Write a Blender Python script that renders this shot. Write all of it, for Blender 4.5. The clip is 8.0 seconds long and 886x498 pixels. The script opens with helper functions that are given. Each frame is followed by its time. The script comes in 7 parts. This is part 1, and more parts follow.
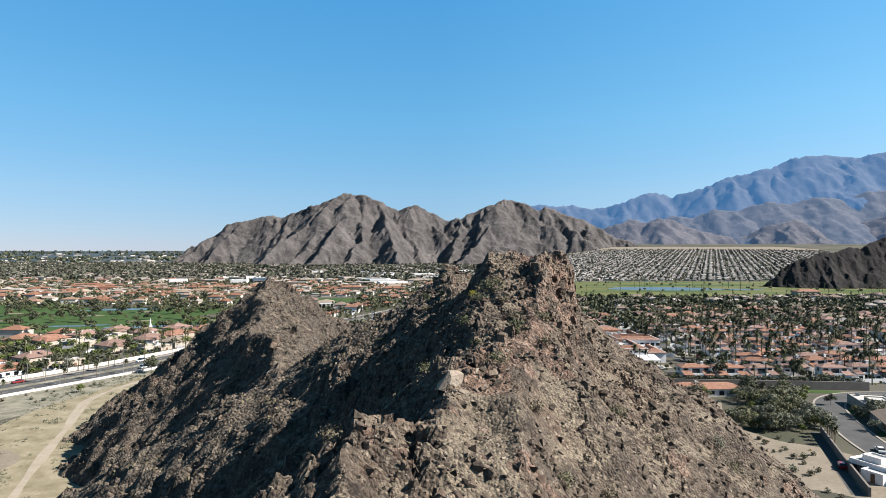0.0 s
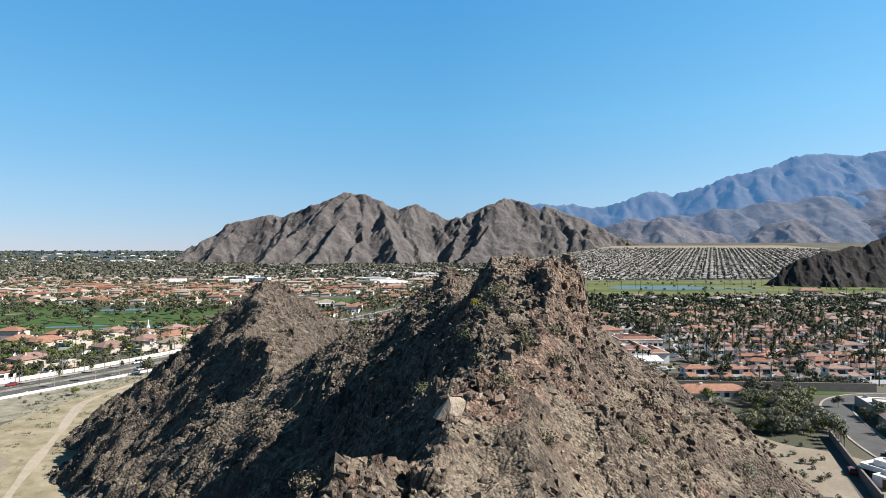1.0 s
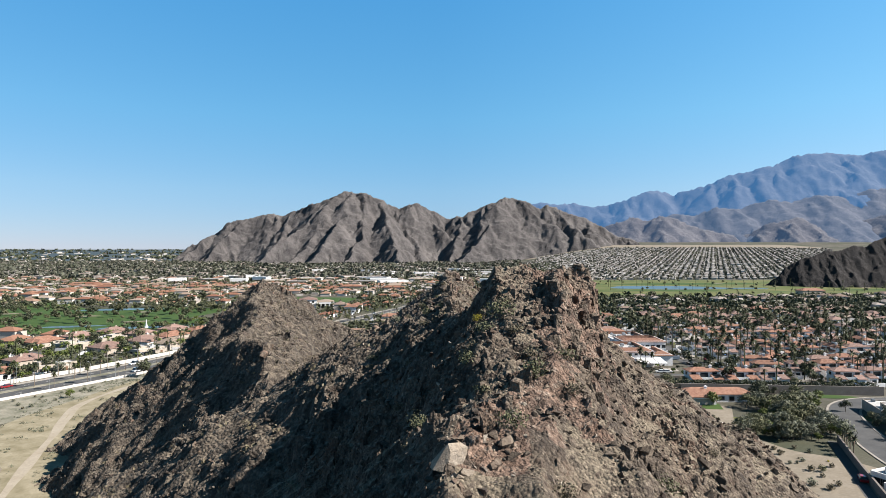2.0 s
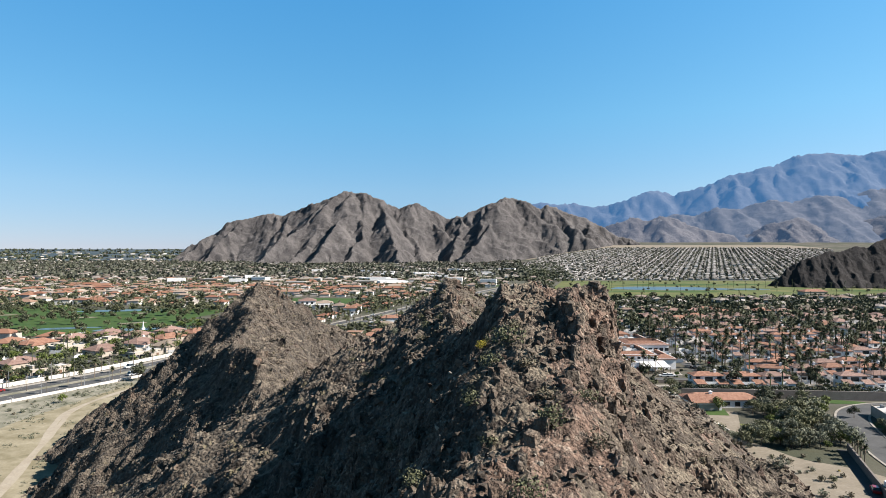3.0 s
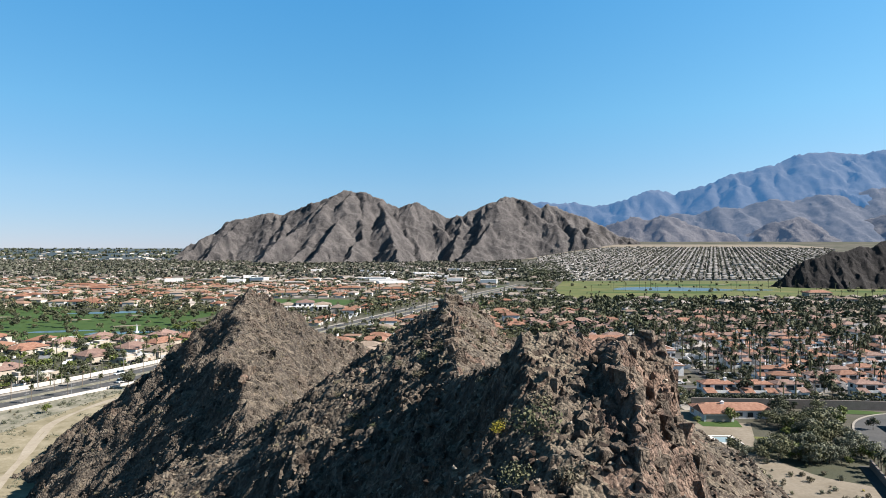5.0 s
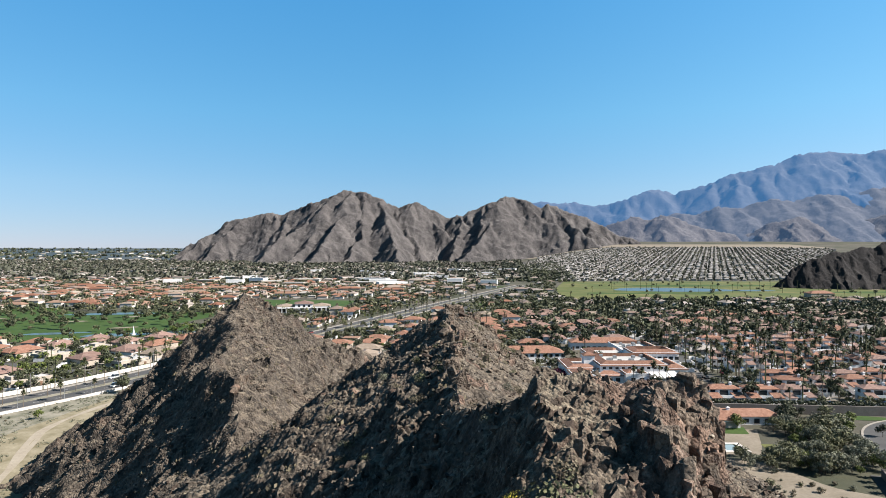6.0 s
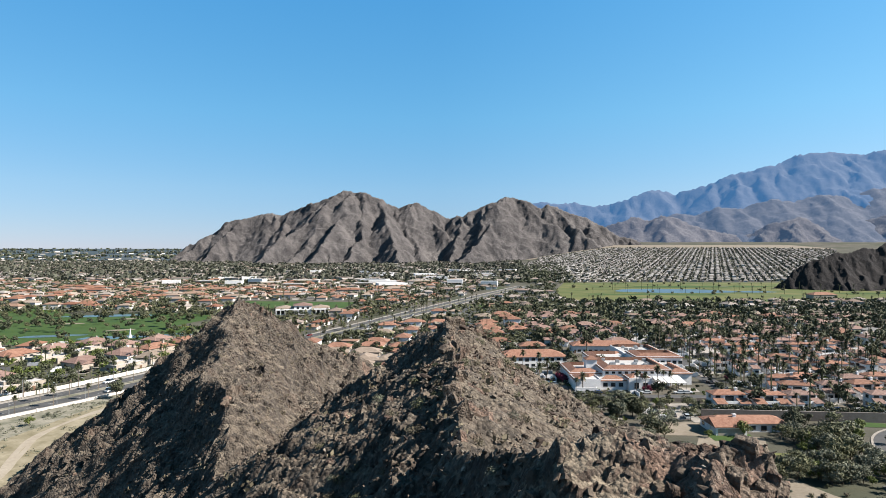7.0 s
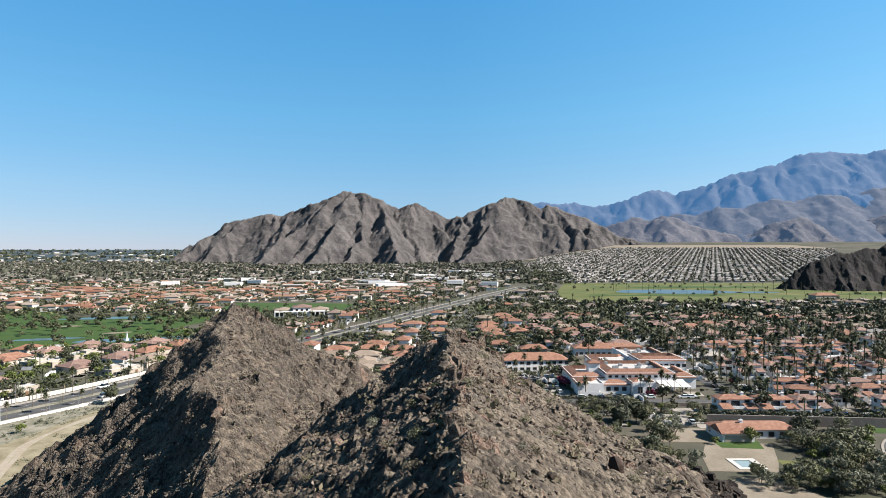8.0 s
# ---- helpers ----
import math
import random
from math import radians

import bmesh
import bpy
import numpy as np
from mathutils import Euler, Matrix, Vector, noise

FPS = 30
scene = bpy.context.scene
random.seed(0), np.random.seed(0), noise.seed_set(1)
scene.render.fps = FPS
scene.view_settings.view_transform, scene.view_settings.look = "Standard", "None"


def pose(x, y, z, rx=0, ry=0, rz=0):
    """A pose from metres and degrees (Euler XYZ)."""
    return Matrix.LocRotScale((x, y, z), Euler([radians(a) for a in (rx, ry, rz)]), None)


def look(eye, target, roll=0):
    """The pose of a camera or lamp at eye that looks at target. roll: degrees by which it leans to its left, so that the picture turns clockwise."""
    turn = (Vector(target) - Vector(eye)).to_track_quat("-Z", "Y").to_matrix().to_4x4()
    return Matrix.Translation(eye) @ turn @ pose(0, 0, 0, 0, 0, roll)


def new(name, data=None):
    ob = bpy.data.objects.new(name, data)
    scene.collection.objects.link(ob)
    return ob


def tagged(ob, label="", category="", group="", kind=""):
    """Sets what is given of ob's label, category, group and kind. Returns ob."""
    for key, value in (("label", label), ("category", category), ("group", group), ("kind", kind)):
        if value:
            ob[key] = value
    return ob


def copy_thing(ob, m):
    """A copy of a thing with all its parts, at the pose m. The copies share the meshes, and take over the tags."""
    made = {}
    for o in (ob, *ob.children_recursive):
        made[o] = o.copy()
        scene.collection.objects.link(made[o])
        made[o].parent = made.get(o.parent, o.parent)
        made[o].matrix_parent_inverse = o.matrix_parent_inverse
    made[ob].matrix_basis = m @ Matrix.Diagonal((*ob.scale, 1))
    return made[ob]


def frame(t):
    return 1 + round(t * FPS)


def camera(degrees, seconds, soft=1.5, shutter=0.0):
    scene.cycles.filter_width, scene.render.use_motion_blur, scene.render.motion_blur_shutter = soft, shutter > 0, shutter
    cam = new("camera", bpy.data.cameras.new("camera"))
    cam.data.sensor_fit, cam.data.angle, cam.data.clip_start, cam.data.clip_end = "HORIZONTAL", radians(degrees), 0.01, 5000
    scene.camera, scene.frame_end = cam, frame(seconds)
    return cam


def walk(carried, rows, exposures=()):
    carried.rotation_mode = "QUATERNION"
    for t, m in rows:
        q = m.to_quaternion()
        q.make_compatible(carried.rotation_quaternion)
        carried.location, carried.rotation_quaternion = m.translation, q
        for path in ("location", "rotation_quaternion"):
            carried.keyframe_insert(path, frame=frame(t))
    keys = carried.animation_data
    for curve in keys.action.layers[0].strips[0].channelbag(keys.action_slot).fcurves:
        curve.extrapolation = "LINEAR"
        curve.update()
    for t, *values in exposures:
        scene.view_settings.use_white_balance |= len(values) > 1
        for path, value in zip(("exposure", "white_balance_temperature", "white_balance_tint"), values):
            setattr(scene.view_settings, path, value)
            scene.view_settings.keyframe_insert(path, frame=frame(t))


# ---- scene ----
cam = camera(70.0, 8.0, soft=0.55)
PATH = [
    (0, (-0.183, -2.83, 55.541), (-0.179, -0.83, 55.548), -0.0),
    (0.5, (-0.155, -0.69, 55.601), (-0.152, 1.31, 55.606), -0.1),
    (1, (-0.099, 1.205, 55.905), (-0.096, 3.205, 55.909), -0.1),
    (1.5, (-0.075, 3.227, 56.249), (-0.073, 5.227, 56.251), -0.0),
    (2.8, (0.097, 8.703, 57.327), (0.096, 10.703, 57.327), -0.1),
    (3, (0.02, 9.796, 57.535), (0.021, 11.796, 57.535), -0.0),
    (3.5, (0.014, 12.099, 57.985), (0.015, 14.099, 57.984), -0.0),
    (4, (-0.011, 14.578, 58.398), (-0.009, 16.578, 58.397), -0.0),
    (4.5, (-0.025, 16.981, 58.832), (-0.024, 18.981, 58.83), 0.0),
    (6, (0.002, 23.979, 60.283), (0.003, 25.979, 60.279), -0.0),
    (6.5, (0.032, 26.278, 60.82), (0.032, 28.278, 60.816), -0.0),
    (7, (0.024, 28.677, 61.262), (0.025, 30.677, 61.259), -0.0),
    (7.5, (0.023, 31.008, 61.678), (0.023, 33.008, 61.675), -0.0),
    (8, (0.02, 33.293, 62.035), (0.021, 35.293, 62.033), -0.1),
]
walk(cam, [(t, look(eye, target, roll)) for t, eye, target, roll in PATH], [(0, 1.40), (8, 1.40)])

# ---------------------------------------------------------------- light
SUN_ELEVATION, SUN_AZIMUTH = 38.0, 101.0      # degrees; azimuth clockwise from +y
sun_way = Vector((math.sin(radians(SUN_AZIMUTH)) * math.cos(radians(SUN_ELEVATION)),
                  math.cos(radians(SUN_AZIMUTH)) * math.cos(radians(SUN_ELEVATION)),
                  math.sin(radians(SUN_ELEVATION))))
world = bpy.data.worlds.new("sky")
scene.world = world
world.use_nodes = True
wn = world.node_tree
sky = wn.nodes.new("ShaderNodeTexSky")
sky.sky_type = "NISHITA"
sky.sun_disc = False
sky.sun_elevation = radians(SUN_ELEVATION)
sky.sun_rotation = radians(SUN_AZIMUTH)
sky.altitude = 1200
sky.air_density, sky.dust_density, sky.ozone_density = 1.0, 0.0, 2.0
# clear desert air: an even blue over the whole dome, part of the sky's own gradient on top
even = wn.nodes.new("ShaderNodeMix")
even.data_type = "RGBA"
even.inputs[0].default_value = 0.62
even.inputs[7].default_value = (0.45, 3.0, 5.6, 1)
wn.links.new(sky.outputs[0], even.inputs[6])
# pale towards the horizon; the unseen zenith is darkened to cut fill light
height = wn.nodes.new("ShaderNodeSeparateXYZ")
wn.links.new(wn.nodes.new("ShaderNodeTexCoord").outputs["Generated"], height.inputs[0])
deep = wn.nodes.new("ShaderNodeValToRGB")
deep.color_ramp.elements[0].position, deep.color_ramp.elements[0].color = 0.0, (0.96, 0.80, 0.83, 1)
deep.color_ramp.elements[1].position, deep.color_ramp.elements[1].color = 0.85, (0.25, 0.20, 0.19, 1)
for place, tone in ((0.09, (1.14, 0.94, 0.90, 1)), (0.20, (1.03, 1.0, 0.98, 1)), (0.37, (0.80, 0.90, 1.0, 1))):
    deep.color_ramp.elements.new(place).color = tone
wn.links.new(height.outputs[2], deep.inputs[0])
dome = wn.nodes.new("ShaderNodeMix")
dome.data_type, dome.blend_type = "RGBA", "MULTIPLY"
dome.inputs[0].default_value = 1.0
wn.links.new(even.outputs[2], dome.inputs[6])
wn.links.new(deep.outputs[0], dome.inputs[7])
# brighter towards the sun's side
glow = wn.nodes.new("ShaderNodeValToRGB")
glow.color_ramp.elements[0].position, glow.color_ramp.elements[0].color = 0.0, (1.0, 1.0, 1.0, 1)
glow.color_ramp.elements[1].position, glow.color_ramp.elements[1].color = 0.6, (1.45, 1.25, 1.16, 1)
wn.links.new(height.outputs[0], glow.inputs[0])
side = wn.nodes.new("ShaderNodeMix")
side.data_type, side.blend_type = "RGBA", "MULTIPLY"
side.inputs[0].default_value = 1.0
wn.links.new(dome.outputs[2], side.inputs[6])
wn.links.new(glow.outputs[0], side.inputs[7])
wn.links.new(side.outputs[2], wn.nodes["Background"].inputs[0])
wn.nodes["Background"].inputs[1].default_value = 0.0585

sun = new("sun", bpy.data.lights.new("sun", "SUN"))
sun.data.energy, sun.data.angle, sun.data.color = 5.0, radians(0.53), (1.0, 0.945, 0.875)
sun.matrix_world = look(sun_way * 500, (0, 0, 0))
# ---------------------------------------------------------------- materials
ALBEDO_SCALE = 0.70


class Paint:
    """A short way to write a node material; places are metres of the world or of the thing."""

    def __init__(self, name, rough=0.9, world_space=True, metal=0.0):
        self.mat = bpy.data.materials.new(name)
        self.mat.use_nodes = True
        self.tree = self.mat.node_tree
        self.bsdf = self.tree.nodes["Principled BSDF"]
        self.bsdf.inputs["Roughness"].default_value = rough
        self.bsdf.inputs["Metallic"].default_value = metal
        self.bsdf.inputs["Specular IOR Level"].default_value = 0.25
        if world_space:
            self.at = self.node("ShaderNodeNewGeometry").outputs["Position"]
        else:
            self.at = self.node("ShaderNodeTexCoord").outputs["Object"]

    def node(self, kind, **values):
        n = self.tree.nodes.new(kind)
        for key, value in values.items():
            n.inputs[key.replace("_", " ")].default_value = value
        return n

    def link(self, a, b):
        self.tree.links.new(a, b)

    def noise(self, scale, detail=4, rough=0.6, stretch=None):
        n = self.node("ShaderNodeTexNoise", Scale=scale, Detail=detail, Roughness=rough)
        if stretch:
            m = self.node("ShaderNodeMapping")
            m.inputs["Scale"].default_value = stretch
            self.link(self.at, m.inputs["Vector"])
            self.link(m.outputs[0], n.inputs["Vector"])
        else:
            self.link(self.at, n.inputs["Vector"])
        return n.outputs["Fac"]

    def cells(self, scale, feature="F1"):
        n = self.node("ShaderNodeTexVoronoi", Scale=scale)
        n.feature = feature
        self.link(self.at, n.inputs["Vector"])
        return n.outputs

    def steps(self, fac, *stops):
        n = self.node("ShaderNodeValToRGB")
        ramp_ = n.color_ramp
        while len(ramp_.elements) < len(stops):
            ramp_.elements.new(0.5)
        for e, (p, c) in zip(ramp_.elements, stops):
            e.position, e.color = p, (*c, 1) if isinstance(c, tuple) else (c, c, c, 1)
        self.link(fac, n.inputs[0])
        return n.outputs[0]

    def mix(self, fac, a, b, kind="MIX"):
        n = self.tree.nodes.new("ShaderNodeMix")
        n.data_type, n.blend_type = "RGBA", kind
        for value, socket in ((fac, n.inputs[0]), (a, n.inputs[6]), (b, n.inputs[7])):
            if isinstance(value, (int, float)):
                socket.default_value = value
            elif isinstance(value, tuple):
                socket.default_value = (*value, 1)
            else:
                self.link(value, socket)
        return n.outputs[2]

    def math(self, kind, a, b=0.0):
        n = self.node("ShaderNodeMath")
        n.operation = kind
        for value, socket in ((a, n.inputs[0]), (b, n.inputs[1])):
            if isinstance(value, (int, float)):
                socket.default_value = value
            else:
                self.link(value, socket)
        return n.outputs[0]

    def chance(self):
        return self.node("ShaderNodeObjectInfo").outputs["Random"]

    def island(self):
        return self.node("ShaderNodeNewGeometry").outputs["Random Per Island"]

    def upward(self):
        n = self.node("ShaderNodeSeparateXYZ")
        self.link(self.node("ShaderNodeNewGeometry").outputs["Normal"], n.inputs[0])
        return n.outputs[2]

    def colour(self, value):
        """The base colour, scaled down evenly on all surfaces to balance sunlight against sky fill."""
        if isinstance(value, tuple):
            self.bsdf.inputs["Base Color"].default_value = (*(v * ALBEDO_SCALE for v in value), 1)
        else:
            self.link(self.mix(1.0, value, (ALBEDO_SCALE, ALBEDO_SCALE, ALBEDO_SCALE * 1.03), "MULTIPLY"), self.bsdf.inputs["Base Color"])
        return self

    def bump(self, fac, distance, strength=0.6):
        n = self.node("ShaderNodeBump", Distance=distance, Strength=strength)
        self.link(fac, n.inputs["Height"])
        self.link(n.outputs[0], self.bsdf.inputs["Normal"])
        return self


def two_tone(name, a, b, scale, rough=0.9, bump=0.0, world_space=True, shift=0.0, fine=None):
    """A surface between two colours by noise, with finer grain, and a shift from thing to thing."""
    p = Paint(name, rough, world_space)
    c = p.mix(p.steps(p.noise(scale, 5), (0.35, 0.0), (0.68, 1.0)), a, b)
    g = p.noise(fine or scale * 9, 3)
    c = p.mix(0.35, c, p.steps(g, (0.3, 0.35), (0.7, 1.0)), "MULTIPLY")
    if shift:
        c = p.mix(shift, c, p.steps(p.chance(), (0.0, 0.35), (1.0, 1.0)), "MULTIPLY")
    p.colour(c)
    if bump:
        p.bump(g, bump)
    return p.mat


def rock_paint(name, dark, mid, red, pale, soil=None, jointed=False, size=1.0, relief=0.16):
    """Broken rock; size stretches the grain for slopes of coarser rubble."""
    p = Paint(name, 0.92)
    broad = p.noise(0.16, 4)
    c = p.mix(p.steps(p.noise(0.9 / size, 6, 0.65), (0.36, 0.0), (0.62, 1.0)), dark, mid)
    c = p.mix(p.steps(p.noise(0.23, 4, 0.6, (1, 1, 0.5)), (0.52, 0.0), (0.70, 0.5)), c, red)
    c = p.mix(p.steps(p.noise(2.6 / size, 5, 0.7), (0.52, 0.0), (0.68, 0.8)), c, pale)
    if soil:
        flat = p.steps(p.upward(), (0.55, 0.0), (0.80, 1.0))
        drift = p.steps(p.noise(0.35, 4), (0.36, 0.0), (0.56, 1.0))
        s = p.mix(p.steps(p.noise(3.5 / size, 5, 0.7), (0.4, 0.0), (0.65, 1.0)), soil, tuple(v * 0.60 for v in soil))
        s = p.mix(p.steps(p.cells(5.5 / size)[0], (0.10, 0.6), (0.34, 0.0)), s, mid)
        c = p.mix(p.math("MULTIPLY", flat, drift), c, s)
    if jointed:
        cracks = p.noise(1.3, 5, 0.65, (1.5, 1.5, 0.55))
        c = p.mix(0.7, c, p.steps(cracks, (0.38, 0.4), (0.46, 1.0)), "MULTIPLY")
    chips = p.cells(6.5 / size)
    c = p.mix(0.8, c, p.steps(chips[1], (0.0, 0.38), (0.5, 0.85), (0.9, 1.0)), "MULTIPLY")
    grain = p.noise(12 / size, 6, 0.75)
    c = p.mix(0.6, c, p.steps(grain, (0.32, 0.22), (0.62, 1.0)), "MULTIPLY")
    c = p.mix(0.35, c, p.steps(broad, (0.3, 0.55), (0.7, 1.0)), "MULTIPLY")
    p.colour(c)
    bumps = p.math("ADD", p.noise(2.8 / size, 7, 0.75), p.math("MULTIPLY", chips[0], -0.9))
    if jointed:
        bumps = p.math("ADD", bumps, p.math("MULTIPLY", p.steps(cracks, (0.36, 0.0), (0.50, 1.0)), 1.4))
    p.bump(bumps, relief * size, 1.0)
    return p.mat


hill_rock = rock_paint("weathered_hill_rock", (0.066, 0.050, 0.040), (0.19, 0.145, 0.107), (0.21, 0.118, 0.077), (0.45, 0.365, 0.277), soil=(0.44, 0.358, 0.256))
ridge_rock = rock_paint("weathered_ridge_rock", (0.060, 0.050, 0.041), (0.178, 0.143, 0.110), (0.195, 0.127, 0.09), (0.40, 0.338, 0.265), soil=(0.37, 0.30, 0.22), size=2.4)
# reddish by nature; its tone is raised further to pass for sunlit faces
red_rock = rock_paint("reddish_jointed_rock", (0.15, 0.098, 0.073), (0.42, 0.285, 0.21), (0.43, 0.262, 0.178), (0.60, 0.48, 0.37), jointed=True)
block_rock = rock_paint("fractured_rock", (0.12, 0.09, 0.068), (0.36, 0.278, 0.205), (0.30, 0.18, 0.12), (0.48, 0.39, 0.295), jointed=True)
# ---------------------------------------------------------------- noise and land form
def lattice(ix, iy, seed):
    """Numbers from 0 to 1, one for each whole-number pair."""
    h = (ix.astype(np.int64) * 374761393 + iy.astype(np.int64) * 668265263 + seed * 1442695041) & 0xFFFFFFFF
    h = ((h ^ (h >> 13)) * 1274126177) & 0xFFFFFFFF
    h = ((h ^ (h >> 16)) * 2246822519) & 0xFFFFFFFF
    return ((h ^ (h >> 15)) & 0xFFFFFF) / float(0xFFFFFF)


def smooth_noise(x, y, seed=0):
    """Gradient noise, about -1 to 1."""
    ix, iy = np.floor(x), np.floor(y)
    fx, fy = x - ix, y - iy
    u, v = fx * fx * fx * (fx * (fx * 6 - 15) + 10), fy * fy * fy * (fy * (fy * 6 - 15) + 10)

    def corner(ax, ay):
        a = lattice(ix + ax, iy + ay, seed) * 2 * math.pi
        return np.cos(a) * (fx - ax) + np.sin(a) * (fy - ay)
    low = corner(0, 0) * (1 - u) + corner(1, 0) * u
    high = corner(0, 1) * (1 - u) + corner(1, 1) * u
    return (low * (1 - v) + high * v) * 1.5


def layered(x, y, octaves, seed=0, gain=0.5):
    total, size = 0, 1.0
    for n in range(octaves):
        total = total + smooth_noise(x * 2 ** n, y * 2 ** n, seed + n) * size
        size *= gain
    return total


def ridged(x, y, octaves, seed=0, gain=0.5):
    """Sharp crests, 0 to about 1."""
    total, size, norm = 0, 1.0, 0
    for n in range(octaves):
        total = total + (1 - np.abs(smooth_noise(x * 2 ** n, y * 2 ** n, seed + n))) ** 2 * size
        norm += size
        size *= gain
    return total / norm


def facets(x, y, seed=0, tilt=1.0):
    """Tilted flat facets with steps between them, as in broken rock; about -1 to 1."""
    ix, iy = np.floor(x), np.floor(y)
    best = np.full(np.shape(x), 9.0)
    out = np.zeros(np.shape(x))
    for ax in (-1, 0, 1):
        for ay in (-1, 0, 1):
            cx, cy = ix + ax, iy + ay
            px, py = cx + lattice(cx, cy, seed), cy + lattice(cx, cy, seed + 1)
            d = (x - px) ** 2 + (y - py) ** 2
            a = lattice(cx, cy, seed + 2) * 2 * math.pi
            h = lattice(cx, cy, seed + 3) * 2 - 1 + tilt * (np.cos(a) * (x - px) + np.sin(a) * (y - py))
            near = d < best
            best = np.where(near, d, best)
            out = np.where(near, h, out)
    return out


def ramp(v, a, b):
    u = np.clip((v - a) / (b - a), 0, 1)
    return u * u * (3 - 2 * u)


# The hill: crest lines (x, y, z) with the slopes of their two flanks (left of the line's course, right of it).
CRESTS = [
    ([(-3, -30, 30, .7, .7), (-2.5, 0, 40, .7, .7), (-2.5, 14, 44.6, .7, .65), (-2.9, 21.2, 49.4, .8, .9), (-0.6, 25, 47.4, .75, .6),
      (0.4, 28.2, 49.3, .75, .6), (3, 32, 50.2, .84, .72), (5, 36.5, 51.6, .84, .84), (6.8, 41, 53.5, .70, .95), (7.4, 46, 55.5, .45, .9),
      (5.6, 50, 55.0, .6, .72), (3.2, 55.5, 52.6, .85, .7), (0.9, 61, 50.9, .82, .62), (0.6, 68, 49.4, .70, .45), (1.5, 75, 51.2, .52, .42),
      (1.2, 88, 51.0, .48, .5), (0.2, 101, 53.0, .70, .64), (3.6, 106.5, 51.6, .6, .66), (-3, 118, 49.4, .56, .65), (-14, 138, 36, .65, .65), (-24, 160, 24, .6, .6)]),
    ([(4.2, 48.5, 55.0, .8, .30), (7.0, 48.0, 55.5, .8, .32), (9.2, 47.4, 55.4, 1.1, .6)]),
    ([(1.5, 76, 49.5, .95, .4), (6, 78.5, 48.2, .42, .42), (21, 86, 43.6, .45, .6), (36, 95, 35, .6, .7), (58, 108, 20, .6, .7)]),
    ([(-60.5, 207.6, 45.8, 1.15, 1.15), (-57, 208.2, 46.2, 1.0, 1.0), (-51.5, 210.6, 44.0, .7, .68), (-42, 216, 36.3, .65, .62), (-22, 226, 24.5, .6, .6), (8, 238, 8, .6, .6)]),
    ([(-57.5, 208, 46.4, .72, .82), (-54.5, 190, 42.8, .7, .82), (-52, 176, 40, .66, .84), (-46, 160, 36.4, .6, .92), (-37.5, 139, 34.4, .7, 1.06),
      (-34, 120, 24, .7, 1.2), (-36, 100, 11, .6, 1.0)]),
    ([(-2.9, 21.2, 48.9, .6, 1.0), (-4.8, 21.0, 47.7, .5, 1.1), (-6.9, 19.4, 46.9, .5, 1.1), (-9.2, 16.0, 44.8, .55, 1.0)]),
    ([(-57, 208, 46.6, .95, .75), (-66, 219, 37, 1.0, .8), (-78, 236, 20, 1.0, .8)]),
]


def hill_form(x, y):
    """The smooth height of the hill, and the way across from its nearest crest."""
    high = np.full(np.shape(x), -60.0)
    across = np.full(np.shape(x), 200.0)
    for line in CRESTS:
        for (ax, ay, az, al, ar), (bx, by, bz, bl, br) in zip(line, line[1:]):
            ux, uy = bx - ax, by - ay
            along = ((x - ax) * ux + (y - ay) * uy) / (ux * ux + uy * uy)
            t = np.clip(along, 0, 1)
            dx, dy = x - ax - t * ux, y - ay - t * uy
            d = np.hypot(dx, dy)
            left = ux * dy - uy * dx > 0
            slope = np.where(left, al + (bl - al) * t, ar + (br - ar) * t)
            past = np.maximum(-along, along - 1).clip(0) * math.hypot(ux, uy) / np.maximum(d, 0.01)
            slope = slope + (1.0 - slope) * np.clip(past * 1.3, 0, 1)
            steep = (1.3 * (1 - np.exp(-(d / 2.0) ** 2)) + 0.4 * np.clip(d - 4.5, 0, None)) * (1 - ramp(y, 57, 68)) + 3.3 * (1 - np.exp(-(d / 2.8) ** 2)) * ramp(y, 93, 98) * (1 - ramp(y, 108, 116)) + 0.15 * np.clip(d - 12, 0, None) if line is CRESTS[0] else 0.0
            foot = 0.13 * np.clip(d - 14, 0, None) if line is CRESTS[4] else 0.0
            if line is CRESTS[0]:
                wall = ramp(y, 25, 29) * (1 - ramp(y, 47, 49)) * (1.0 + 0.6 * np.sin(y * 1.9) + 0.4 * np.sin(y * 4.3 + 1))
                foot = wall * ramp(d, 0.7, 1.5) * (1 - ramp(d, 1.8, 6.0))
            h = az + (bz - az) * t - np.where(left, steep, foot) - slope * (0.86 * d + 1.7 * (1 - np.exp(-d / 3)))
            across = np.where(h > high, d, across)
            high = np.maximum(high, h)
    # the wall on the sunny side of the near summit
    high = high - 3.4 * np.exp(-((y - 47.5) / 3.6) ** 2) * ramp(x, 9.1, 10.5) * (1 - ramp(x, 13, 22))
    # the lower slope breaks off towards the gardens
    high = high - 0.46 * np.clip(x - 25, 0, None) * ramp(y, 30, 48) * (1 - ramp(y, 125, 170))
    return high, across


def rockiness(x, y, high, across):
    """Where bare broken rock stands out of the scree, 0 to 1."""
    patch = ramp(layered(x / 9, y / 12, 3, 40), 0.0, 0.35)
    crest = (1 - ramp(across, 1.5, 6.0)) * (1 - 0.8 * np.exp(-(((x - 5.5) / 2.2) ** 2 + ((y - 46.5) / 2.5) ** 2)))
    return np.clip(np.maximum(patch, crest * 0.9), 0, 1)


